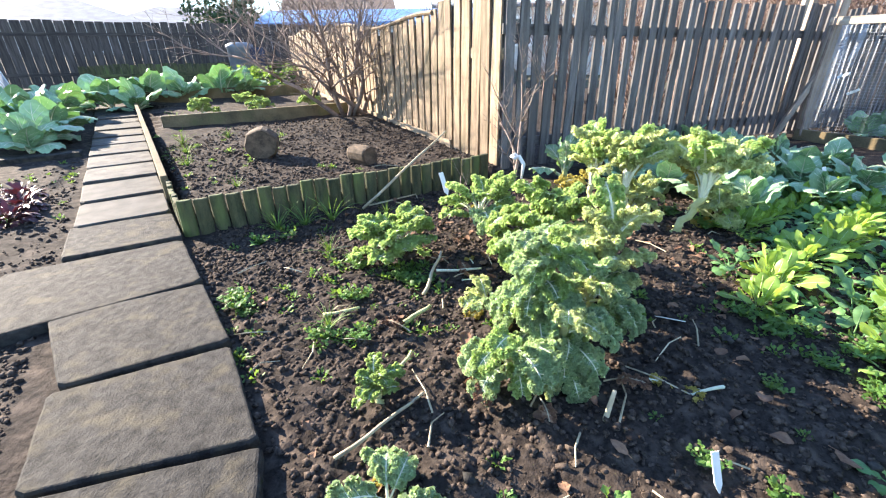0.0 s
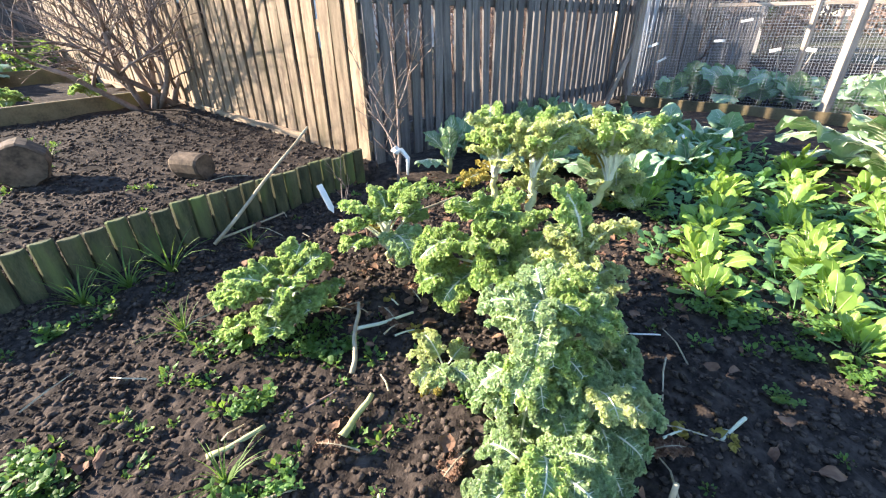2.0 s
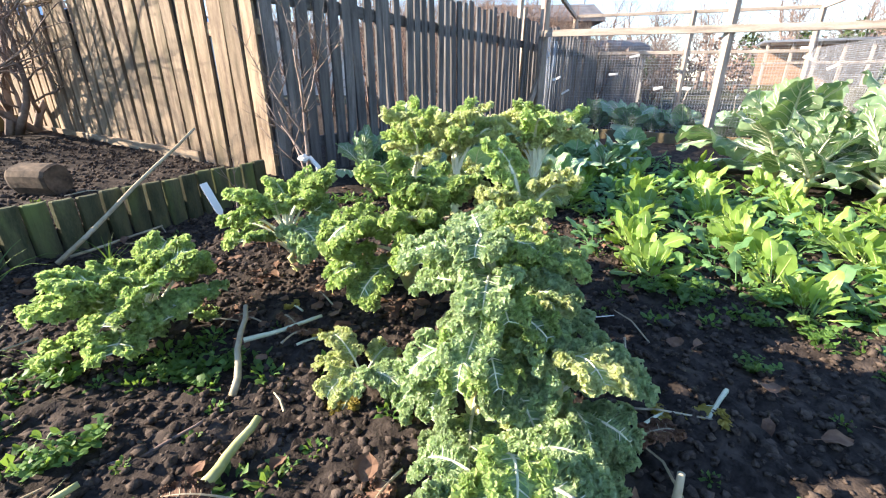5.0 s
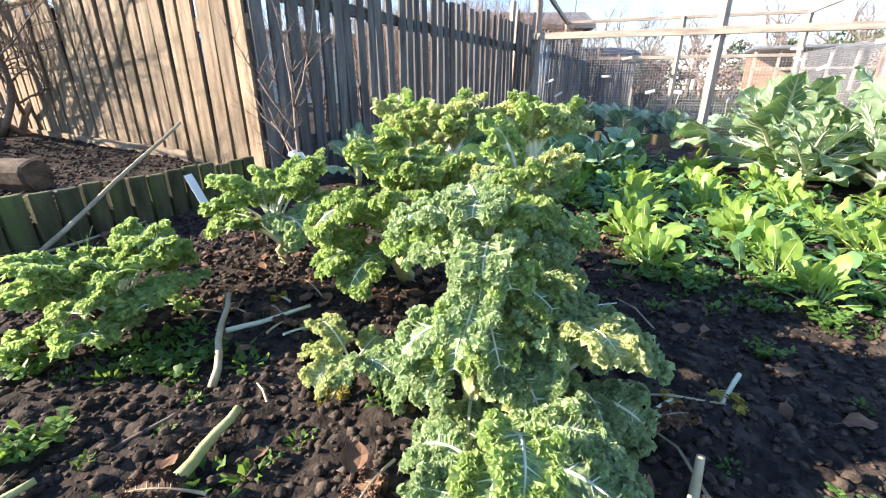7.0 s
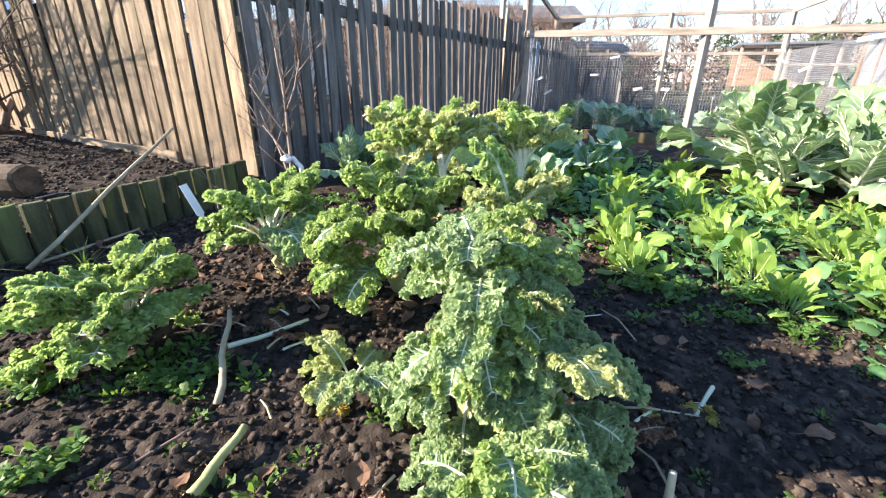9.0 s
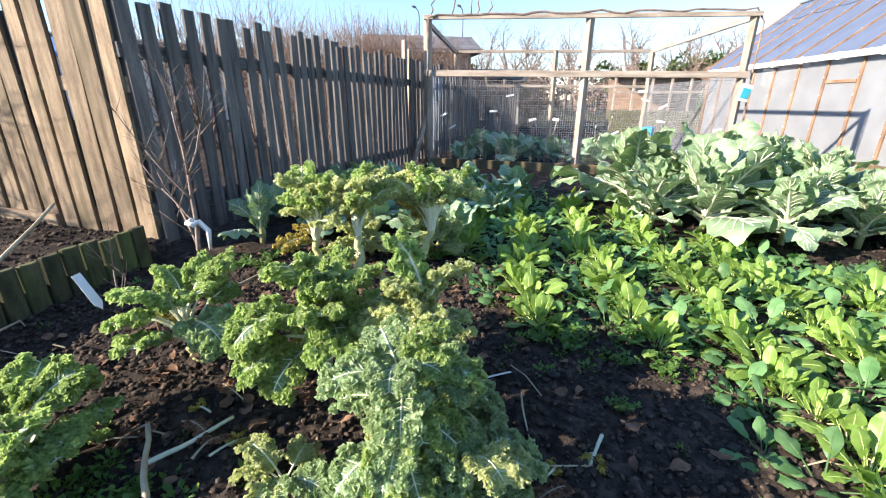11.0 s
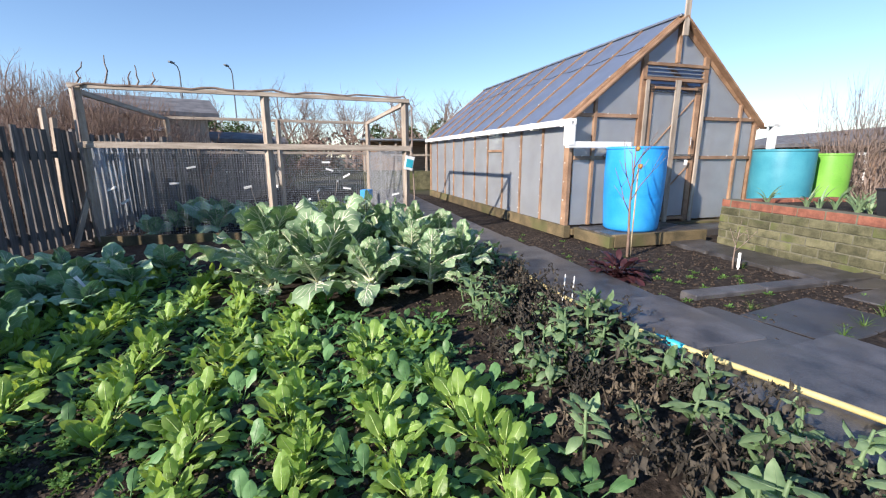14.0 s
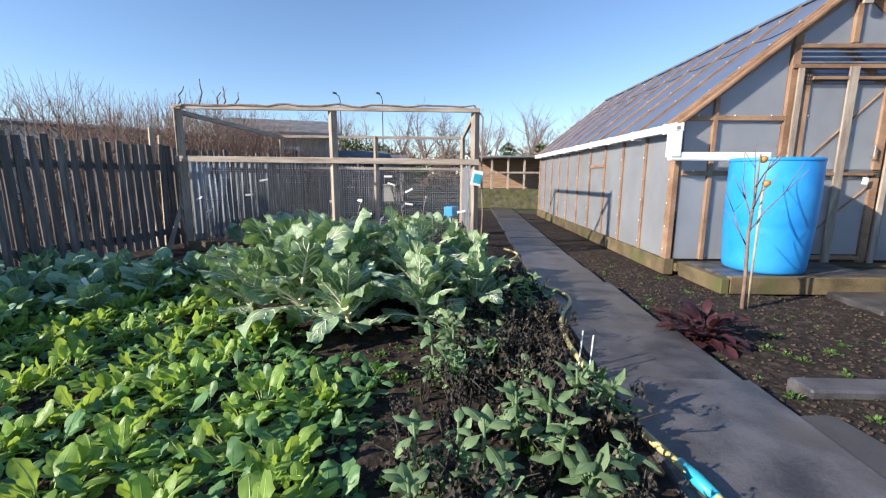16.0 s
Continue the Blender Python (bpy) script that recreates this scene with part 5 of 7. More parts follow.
KALE_D = [kale_geo(LR.uniform(0.28, 0.36), 0.06, LR, LR.uniform(5, 30), LR.uniform(30, 120), 0.5).mesh("leaf", [M_LITTER, M_DEADW, M_LITTER]) for _ in range(2)]
for _k, (_x, _y, _a) in enumerate(((0.07, 2.26, 40), (0.12, 2.32, 200), (0.04, 2.36, 110), (0.0, 1.62, 70), (0.3, 1.55, 120), (0.34, 1.4, 170), (0.5, 1.3, 200), (0.72, 1.42, 260), (0.12, 2.1, 310), (0.3, 2.3, 20), (0.36, 1.36, 90))):
    _d = thing("dead_kale_leaf", pose(_x, _y, bed_height(_x, _y) + 0.025, 4, -10, _a) @ Matrix.Scale(0.42 + 0.06 * (_k % 3), 4), "shrivelled brown kale leaf on the soil", "leaf", "dead kale leaves")
    put("blade", KALE_D[_k % 2], _d)

# ---- brassicas with broad leaves ----
CAUL = [leaf_mesh("leaf", [M_CAULI, M_RIB], length=LR.uniform(0.56, 0.7), width=LR.uniform(0.12, 0.17), stalk=0.16, bend=LR.uniform(-15, 70), rise=LR.uniform(64, 86), cup=LR.uniform(-0.5, 0.2), ruffle=0.03, freq=4.2, side=0.0055, full=0.6,
                  lobes=0.1, rnd=LR, nu=20, nv=5, tip=1.15, sweep=0.15, ribw=0.019, twist=LR.uniform(-0.9, 0.9), veins=0.035) for _ in range(7)]
CABB = [leaf_mesh("leaf", [M_CABB, M_RIB], length=LR.uniform(0.34, 0.42), width=LR.uniform(0.11, 0.14), stalk=0.15, bend=LR.uniform(30, 110), rise=LR.uniform(55, 78), cup=-0.3, ruffle=0.014, freq=3.2,
                  lobes=0.04, rnd=LR, nu=14, nv=4, tip=1.15, sweep=0.15, ribw=0.009, twist=LR.uniform(-0.5, 0.5), veins=0.03, side=0.0025, full=0.6) for _ in range(6)]


def brassica(name, x, y, meshes, n, s, label, category, group, lo=-25, hi=25, stem=0.1, z=None, mat=None):
    z = (bed_height(x, y) if z is None else z) - 0.02
    root = thing(name, pose(x, y, z), label, category, group)
    r = random.Random(int(x * 733 + y * 389))
    sp = Soup()
    sp.tube([(0, 0, 0), (0.01, 0, stem * 0.6), (0, 0.01, stem + 0.02)], [0.022, 0.026, 0.02], 7)
    put("stem", sp.mesh("stem", M_STEM, True), root)
    for i in range(n):
        t = i / n
        a = i * 137.5 + r.uniform(-20, 20)
        m = Matrix.Translation((0, 0, stem * (0.35 + 0.65 * t))) @ Matrix.Rotation(radians(a), 4, "Z") @ Matrix.Rotation(radians(lo + (hi - lo) * t + r.uniform(-9, 9)), 4, "X") @ Matrix.Scale(
            s * r.uniform(0.8, 1.12) * (1 - 0.25 * t), 4)
        put("leaf", meshes[r.randrange(len(meshes))], root, m)


for x, y, s in ((3.95, 3.0, 1.25), (3.75, 2.25, 1.12), (4.3, 2.45, 1.15), (4.55, 1.75, 1.05), (4.95, 2.35, 1.22), (5.25, 2.9, 0.98), (5.6, 2.35, 0.95), (4.75, 3.3, 0.9), (5.35, 1.85, 0.9), (3.85, 1.75, 0.85), (4.25, 1.4, 0.8), (4.75, 1.3, 0.82), (3.5, 2.55, 0.8)):
    brassica("cauliflower_plant", x, y, CAUL, 21, s * (1.02 if s > 1.1 else 0.92), "tall cauliflower plant with large grey-green leaves", "cauliflower", "cauliflowers", -58, 18, 0.3)
for x, y in ((1.55, 5.0), (1.95, 5.35), (2.4, 5.55), (1.9, 4.75), (2.35, 5.0), (2.8, 5.3), (2.2, 4.4), (2.65, 4.7), (3.1, 4.95), (1.85, 4.15), (2.4, 3.95), (2.85, 4.25), (3.3, 4.55),
             (2.1, 3.55), (2.6, 3.5), (3.05, 3.85), (3.5, 4.15), (1.95, 3.2), (1.5, 4.35), (1.2, 4.6), (1.65, 3.85), (2.05, 4.0), (1.78, 3.5), (1.35, 3.95), (2.65, 3.85), (2.0, 4.95)):
    brassica("cabbage", x + 0.05 * math.sin(x * 40), y + 0.05 * math.cos(y * 37), CABB, 13, 0.86, "dark bluish-green young cabbage in a close-planted block", "cabbage", "cabbages", -18, 30, 0.07)
brassica("spring_cabbage", 0.85, 4.02, CAUL, 7, 0.62, "pale upright cabbage with a few broad leaves by the fence", "cabbage", "", -38, 12, 0.16)
for x, y, s, n in ((-6.9, 7.4, 1.0, 14), (-6.5, 7.9, 1.0, 14), (-6.05, 8.3, 0.95, 12), (-5.6, 8.8, 1.05, 14), (-6.2, 7.2, 0.8, 10), (-5.2, 9.1, 0.9, 10)):
    brassica("cabbage", x, y, CABB, n, s * 2.0, "leafy green cabbage beside the paving", "cabbage", "far cabbages", -20, 30, 0.1)
for x, y, s in ((-6.0, 5.2, 1.0), (-5.5, 5.0, 1.0), (-5.2, 4.6, 0.95), (-5.8, 4.5, 1.0), (-6.5, 5.9, 1.0), (-6.9, 6.4, 1.05), (-5.0, 4.3, 0.8), (-7.3, 6.9, 1.0), (-6.4, 5.1, 1.0), (-7.0, 5.8, 1.0)):
    brassica("turnip_plant", x, y, CABB, 12, s * 1.7, "bushy green brassica in the side bed", "brassica", "side bed brassicas", -22, 26, 0.06)

# ---- spinach rows ----
def rosette(n, lo, hi, length, width, mat, r, rise=(45, 88), bend=(10, 70), stalk=0.42, nu=9, nv=2, ribw=0.005, cup=-0.15, full=0.8):
    sp = Soup()
    for i in range(n):
        t = i / n
        v, f, s = leaf_geo(r.uniform(lo, hi) * length, width * r.uniform(0.8, 1.2), stalk, r.uniform(*bend), rise[0] + (rise[1] - rise[0]) * t + r.uniform(-16, 16), cup, 0.004, 6, 0.04, r, nu, nv, 1.35, ribw, r.uniform(-0.4, 0.4), 0.0, 0.05, full)
        m = Matrix.Rotation(i * 2.399 + r.uniform(-0.4, 0.4), 4, "Z") @ Matrix.Translation((0, 0.012, 0))
        k = len(sp.v)
        sp.v += [m @ Vector(p) for p in v]
        sp.f += [tuple(a + k for a in q) for q in f]
        sp.i += s
    return sp


SPIN = [rosette(20, 0.5, 1.15, 0.185, 0.03, M_SPIN, LR, (20, 86), (-10, 90), 0.4, 12, 2, 0.004, -0.25, 0.55).mesh("foliage", [M_SPIN, M_SPINRIB], True) for _ in range(7)]
SPIN_LOW = [rosette(16, 0.5, 1.15, 0.175, 0.029, M_SPIN_SHADED, LR, (4, 58), (10, 80), 0.42, 11, 2, 0.004, -0.2, 0.55).mesh("foliage", [M_SPIN_SHADED, M_SPIN_SHADED], True) for _ in range(4)]
SPIN_LEAF = [leaf_mesh("leaf", [M_SPIN, M_SPINRIB], length=0.18, width=LR.uniform(0.025, 0.035), stalk=0.4, bend=LR.uniform(-10, 95), full=0.55, rise=0, cup=-0.2, ruffle=0.004, freq=6, lobes=0.04, rnd=LR, nu=12, nv=2, tip=1.35,
                       ribw=0.004, twist=LR.uniform(-0.4, 0.4), sweep=0.05) for _ in range(8)]
RU, RN = Vector((0.707, 0.707, 0)), Vector((0.707, -0.707, 0))


def spinach_rows():
    r = random.Random(61)
    for n0, s0, s1 in ((-1.05, 4.0, 5.7), (-0.74, 3.35, 5.6), (-0.4, 2.5, 5.5), (0.05, 2.38, 5.0), (0.46, 1.64, 4.3), (0.86, 1.46, 3.9), (1.26, 1.3, 3.6), (1.6, 1.42, 3.35)):
        s = s0
        while s < s1:
            p = RU * (s + r.uniform(-0.03, 0.03)) + RN * (n0 + r.uniform(-0.05, 0.05) + 0.03 * math.sin(s * 3 + n0 * 9))
            sc = r.uniform(0.72, 1.12)
            m = pose(p.x, p.y, bed_height(p.x, p.y) - 0.012, r.uniform(-9, 9), r.uniform(-9, 9), r.uniform(0, 360)) @ Matrix.Scale(sc, 4)
            root = thing("spinach_plant", m, "bright green spinach beet growing in a row", "spinach", "spinach rows")
            if s < s0 + 1.0:
                for i in range(19):
                    t = i / 19
                    lm = Matrix.Rotation(i * 2.399 + r.uniform(-0.4, 0.4), 4, "Z") @ Matrix.Translation((0, 0.01, 0)) @ Matrix.Rotation(radians(20 + 64 * t + r.uniform(-16, 16)), 4, "X") @ Matrix.Rotation(radians(r.uniform(-30, 30)), 4, "Y") @ Matrix.Scale(r.uniform(0.6, 1.15), 4)
                    put("leaf", SPIN_LEAF[r.randrange(8)], root, lm)
            else:
                # right-hand rows mix in the darker copy, shade painted by leaf colour
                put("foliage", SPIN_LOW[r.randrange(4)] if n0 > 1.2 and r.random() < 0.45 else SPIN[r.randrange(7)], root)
            s += r.uniform(0.09, 0.14)
        s = s0 + 0.1
        while s < s1:
            p = RU * s + RN * (n0 + r.choice((-1, 1)) * r.uniform(0.1, 0.24))
            m = pose(p.x, p.y, bed_height(p.x, p.y) - 0.012, r.uniform(-9, 9), r.uniform(-9, 9), r.uniform(0, 360)) @ Matrix.Scale(r.uniform(0.7, 1.1), 4)
            root = thing("spinach_plant", m, "low spreading spinach beet between the rows", "spinach", "spinach rows")
            # shade between the rows comes from the darker leaf colour
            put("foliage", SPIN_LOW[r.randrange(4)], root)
            s += r.uniform(0.07, 0.12)


spinach_rows()

# ---- broad beans and withered stalks by the path ----
def bean_geo(r, h=0.3):
    sp = Soup()
    lean = Vector((r.uniform(-0.08, 0.08), r.uniform(-0.08, 0.08), h))
    sp.tube([(0, 0, 0), lean * 0.5, lean], [0.009, 0.008, 0.005], 5, 1)
    for i in range(11):
        t = 0.3 + 0.7 * i / 11
        v, f, s = leaf_geo(r.uniform(0.09, 0.13), r.uniform(0.02, 0.03), 0.12, r.uniform(0, 90), r.uniform(-10, 70), -0.3, 0.003, 5, 0, r, 6, 2, 0.8, 0.003, 0.0, 0.0, 0.1)
        m = Matrix.Translation(lean * t) @ Matrix.Rotation(i * 2.4 + r.uniform(-0.4, 0.4), 4, "Z")
        k = len(sp.v)
        sp.v += [m @ Vector(p) for p in v]
        sp.f += [tuple(a + k for a in q) for q in f]
        sp.i += [0] * len(s)
    return sp


def withered_geo(r, h=0.3):
    sp = Soup()
    for k in range(3):
        d = Vector((r.uniform(-0.2, 0.2), r.uniform(-0.2, 0.2), h * r.uniform(0.4, 1.0)))
        pts = [Vector((0, 0, 0)), d * 0.45 + Vector((0, 0, 0.06)), d + Vector((r.uniform(-0.05, 0.05), 0, -0.05))]
        sp.tube(pts, [0.006, 0.005, 0.003], 5, 0)
        for i in range(6):
            t = r.uniform(0.25, 1)
            p = d * t + Vector((0, 0, 0.03))
            v, f, s = leaf_geo(r.uniform(0.05, 0.1), r.uniform(0.007, 0.016), 0.2, r.uniform(40, 130), r.uniform(-60, 20), 0.7, 0.012, 5, 0.1, r, 6, 2, 0.8, 0.002, r.uniform(-1, 1))
            m = Matrix.Translation(p) @ Matrix.Rotation(r.uniform(0, 6.28), 4, "Z")
            k2 = len(sp.v)
            sp.v += [m @ Vector(q) for q in v]
            sp.f += [tuple(a + k2 for a in q) for q in f]
            sp.i += [0] * len(f)
    return sp


BEAN = [bean_geo(LR, LR.uniform(0.14, 0.3)).mesh("foliage", [M_BEAN, M_BEAN], True) for _ in range(5)]
WITHER = [withered_geo(LR, LR.uniform(0.22, 0.4)).mesh("foliage", [M_WITHER if k < 1 else M_DEADL], True) for k in range(5)]


def bean_strip():
    r = random.Random(71)
    for i in range(270):
        s, n = r.uniform(1.15, 5.9), r.uniform(1.82, 2.74)
        if n < 2.0 and s > 3.1 and r.random() < 0.7:
            continue
        p = PU * s + PN * n
        g = r.random() < (0.32 if s < 3.2 else 0.24)
        m = pose(p.x, p.y, bed_height(p.x, p.y) - 0.01, 0, 0, r.uniform(0, 360)) @ Matrix.Scale(r.uniform(0.8, 1.15) if g else r.uniform(0.55, 0.9), 4)
        if g:
            root = thing("broad_bean_plant", m, "young broad bean with grey-green leaves", "bean plant", "broad beans")
            put("foliage", BEAN[r.randrange(5)], root)
        else:
            root = thing("withered_plant", m, "blackened withered plant stalks", "dead plant", "withered plants")
            put("foliage", WITHER[r.randrange(5)], root)
    for s, n in ((3.55, 2.72), (3.48, 2.76)):
        p = PU * s + PN * n
        st = thing("marker_stick", pose(p.x, p.y, level(p.x) - 0.05, 3, 2, 20), "thin pale stick marker at the bed's edge", "stick", "marker sticks")
        put("stick", box_mesh("stick", M_WPAINT, -0.007, -0.004, 0, 0.007, 0.004, 0.27, 0.002), st)


bean_strip()

# ---- woody plants ----
def branchy(sp, p, d, length, rad, depth, r, kink=0.25, split=(2, 3), rise=0.12, shrink=0.72, slot=0):
    pts, rr = [p], [rad]
    n = 4 if depth > 1 else 2
    for k in range(n):
        d = (d + Vector((r.uniform(-kink, kink), r.uniform(-kink, kink), r.uniform(-kink, kink) + rise * 0.5))).normalized()
        p = p + d * (length / n)
        pts.append(p)
        rr.append(rad * (1 - 0.4 * (k + 1) / n))
    sp.tube(pts, rr, 3 if depth <= 1 else 6 if rad > 0.012 else 4, slot)
    if depth <= 0:
        return
    for i in range(r.randint(*split)):
        t = r.randint(1, n)
        q = pts[t]
        a = r.uniform(0, 6.28)
        side = Vector((math.cos(a), math.sin(a), r.uniform(-0.1, 0.7)))
        branchy(sp, q, (d * 0.7 + side * 0.8).normalized(), length * shrink * r.uniform(0.7, 1.1), rr[t] * 0.68, depth - 1, r, kink, split, rise, shrink, slot)
    branchy(sp, pts[-1], d, length * shrink, rr[-1] * 0.9, depth - 1, r, kink, split, rise, shrink, slot)


def fruit_bush():
    r = random.Random(83)
    root = thing("fruit_bush", pose(-2.1, 6.85, bed_height(-2.1, 6.85) - 0.03) @ Matrix.Scale(1.95, 4), "bare many-branched fruit bush before the pale fence", "bush")
    for k, (dx, dy, l) in enumerate(((-0.95, -0.3, 0.5), (-0.45, -0.6, 0.5), (0.1, -0.25, 0.55), (0.55, -0.6, 0.45), (-0.75, 0.2, 0.5), (0.25, 0.1, 0.5), (-1.2, -0.5, 0.5))):
        sp = Soup()
        branchy(sp, Vector((0.03 * k - 0.08, 0.02 * k - 0.05, 0)), Vector((dx, dy, 1)).normalized(), l, 0.02, 5, r, 0.24, (2, 3), 0.03, 0.75)
        put("branch", sp.mesh("branch", M_TWIG, True), root)


fruit_bush()


def small_tree(name, x, y, h, label, r, depth=3, rad=0.014, mat=None, n=3, z=None):
    root = thing(name, pose(x, y, (bed_height(x, y) if z is None else z) - 0.03), label, "sapling")
    sp = Soup()
    branchy(sp, Vector((0, 0, 0)), Vector((0.03, 0.02, 1)), h * 0.45, rad, depth, r, 0.1, (n, n), 0.15, 0.62)
    put("trunk", sp.mesh("trunk", mat or M_TWIG, True), root)
    return root


small_tree("sapling", 0.42, 3.82, 1.3, "thin bare sapling tied with rag beside the fence corner", random.Random(5), 3, 0.016, None, 4)
small_tree("sapling", 0.0, 3.36, 0.55, "small leafless seedling by the stake edging", random.Random(6), 2, 0.006)
small_tree("sapling", 6.95, -1.25, 0.7, "young bare sapling with a white label", random.Random(8), 2, 0.012, None, 2)
rag = thing("rag_tie", pose(0.42, 3.81, 0.12), "pale rag tied round the sapling's stem", "rag")
rs = Soup()
rs.tube([(0.025, 0, 0.1), (0, 0.03, 0.12), (-0.03, 0, 0.11), (0, -0.03, 0.1), (0.03, 0.0, 0.11), (0.07, -0.05, 0.06), (0.06, -0.06, -0.06)], [0.014, 0.018, 0.016, 0.02, 0.02, 0.016, 0.008], 6)
put("rag", rs.mesh("rag", M_WPAINT, True), rag)


def apple_sapling():
    x, y = 7.1, -0.08
    r = random.Random(12)
    root = thing("apple_sapling", pose(x, y, bed_height(x, y) - 0.03), "slender bare apple sapling with a few withered yellow fruits", "sapling")
    sp = Soup()
    sp.tube([(0, 0, 0), (0.02, 0.01, 0.35), (0.01, 0.03, 0.75), (0.05, 0.02, 1.15), (0.06, 0.02, 1.5)], [0.022, 0.018, 0.015, 0.01, 0.005], 7)
    for z, a, l in ((0.62, 2.2, 0.4), (0.8, 5.2, 0.42), (0.9, 1.0, 0.4), (1.0, 3.6, 0.35), (1.1, 0.2, 0.32), (1.2, 4.4, 0.3)):
        branchy(sp, Vector((0.02, 0.02, z)), Vector((math.cos(a) * 0.6, math.sin(a) * 0.6, 1)).normalized(), l, 0.008, 1, r, 0.18, (1, 2), 0.2)
    put("trunk", sp.mesh("trunk", M_TWIG_RED, True), root)
    ss = Soup()
    ss.tube([(0.05, -0.03, 0), (0.06, -0.03, 1.2)], 0.011, 6)
    put("cane", ss.mesh("cane", M_DEADW, True), root, None, "bamboo support cane")
    v, f = lathe([(0.004, 0.0), (0.026, 0.012), (0.036, 0.035), (0.03, 0.058), (0.008, 0.066)], 10)
    for p in ((0.06, -0.05, 1.2), (0.1, 0.0, 1.42)):
        put("fruit", mesh_of("fruit", v, f, M_YFRUIT, None, True), root, pose(*p), "withered yellow apple")


M_YFRUIT = material("withered_apple", (0.35, 0.18, 0.05), (0.5, 0.3, 0.1), 0.5, 14, 4, 0.1)
apple_sapling()
HEU = rosette(120, 0.4, 1.2, 0.22, 0.027, M_PURPLE, random.Random(15), (0, 85), (30, 110), 0.6, 9, 2, 0.003, 0.2, 0.5).mesh("leaves", [M_PURPLE, M_PURPLE], True)
hc = thing("heuchera", pose(5.72, -0.06, bed_height(5.72, -0.06) - 0.01) @ Matrix.Scale(1.45, 4), "dark purple-leaved heuchera at the path's edge", "heuchera")
put("foliage", HEU, hc)
for i, (x, y) in enumerate(((-3.25, 2.75), (-3.5, 2.95), (-3.1, 2.55), (-3.4, 2.5), (-3.75, 2.8))):
    b = thing("beetroot_plant", pose(x, y, bed_height(x, y) - 0.01, 0, 0, 70 * i) @ Matrix.Scale(0.75, 4), "dark purple beetroot leaves in the side bed", "beetroot", "beetroots")
    put("foliage", HEU, b)

# ---- soil clods, litter and weeds ----
def blob(r, n=4):
    v, f = [(0, 0, -0.5)], []
    rings = 2
    for k in range(rings):
        z = -0.2 + 0.4 * k
        for a in range(n):
            rr = r.uniform(0.4, 0.62)
            v.append((rr * math.cos(6.283 * a / n + k * 0.5), rr * math.sin(6.283 * a / n + k * 0.5), z + r.uniform(-0.12, 0.12)))
    v.append((r.uniform(-0.1, 0.1), r.uniform(-0.1, 0.1), 0.45))
    for a in range(n):
        b = (a + 1) % n
        f += [(0, 1 + b, 1 + a), (1 + a, 1 + b, 1 + n + b, 1 + n + a), (1 + n + a, 1 + n + b, 1 + 2 * n)]
    return v, f


def bare_soil(x, y):
    """Whether the spot is open soil in the beds."""
    p = Vector((x, y, 0))
    q = (p - Vector((-1.62, 2.35, 0)))
    if -0.62 < q.dot(QN) < 0.04:
        return False
    if 2.78 < p.dot(PN) < 3.66:
        return False
    if (p - CORNER).cross(F1).z > 0 and (p - CORNER).cross(F2).z < 0 and p.y > 4.1:
        return False
    return True


def clods():
    r = random.Random(91)
    shapes = [blob(r, 4 + k % 2) for k in range(12)]
    sp = Soup()
    zones = [(30000, -1.5, 2.3, 0.3, 3.7, 0.006, 0.028), (8500, -3.4, 0.2, 2.8, 6.5, 0.008, 0.036), (5000, 1.6, 5.2, -1.2, 2.4, 0.008, 0.03),
             (5500, 4.8, 8.6, -2.2, 2.2, 0.007, 0.032), (4000, -4.2, -0.6, 0.6, 4.6, 0.008, 0.035), (3500, -2.4, -0.9, 0.4, 2.3, 0.006, 0.03), (350, 5.8, 10.5, 0.8, 4.5, 0.012, 0.035)]
    for n, x0, x1, y0, y1, a, b in zones:
        for _ in range(n):
            x, y = r.uniform(x0, x1), r.uniform(y0, y1)
            if not bare_soil(x, y):
                continue
            v, f = shapes[r.randrange(12)]
            s = a + (b - a) * r.random() ** 2.4
            m = Matrix.Translation((x, y, bed_height(x, y) + s * 0.12)) @ Euler((r.uniform(-0.6, 0.6), r.uniform(-0.6, 0.6), r.uniform(0, 6.28))).to_matrix().to_4x4() @ Matrix.Diagonal((s * r.uniform(0.8, 1.4), s, s * r.uniform(0.6, 1), 1))
            sp.add(v, f, m)
    put("soil_clods", sp.mesh("soil_clods", M_CLOD, True), None, None, "crumbled clods and small stones on dark soil", "soil", "", "stuff")
    # a few pale stones
    for i, (x, y, s) in enumerate(((-0.55, 2.75, 0.05), (0.9, 2.0, 0.045), (1.25, 1.75, 0.05), (-0.62, 4.35, 0.06), (1.4, 1.2, 0.04), (-0.7, 1.9, 0.035), (0.3, 1.0, 0.04), (-1.4, 3.6, 0.05))):
        v, f = shapes[i]
        st = put("stone", mesh_of("stone", [(a * s, b * s, c * s * 0.7) for a, b, c in v], f, M_SLAB, None, True), None, pose(x, y, bed_height(x, y) + s * 0.2, 0, 0, 50 * i), "small rounded stone lying on the soil", "stone", "stones")


clods()


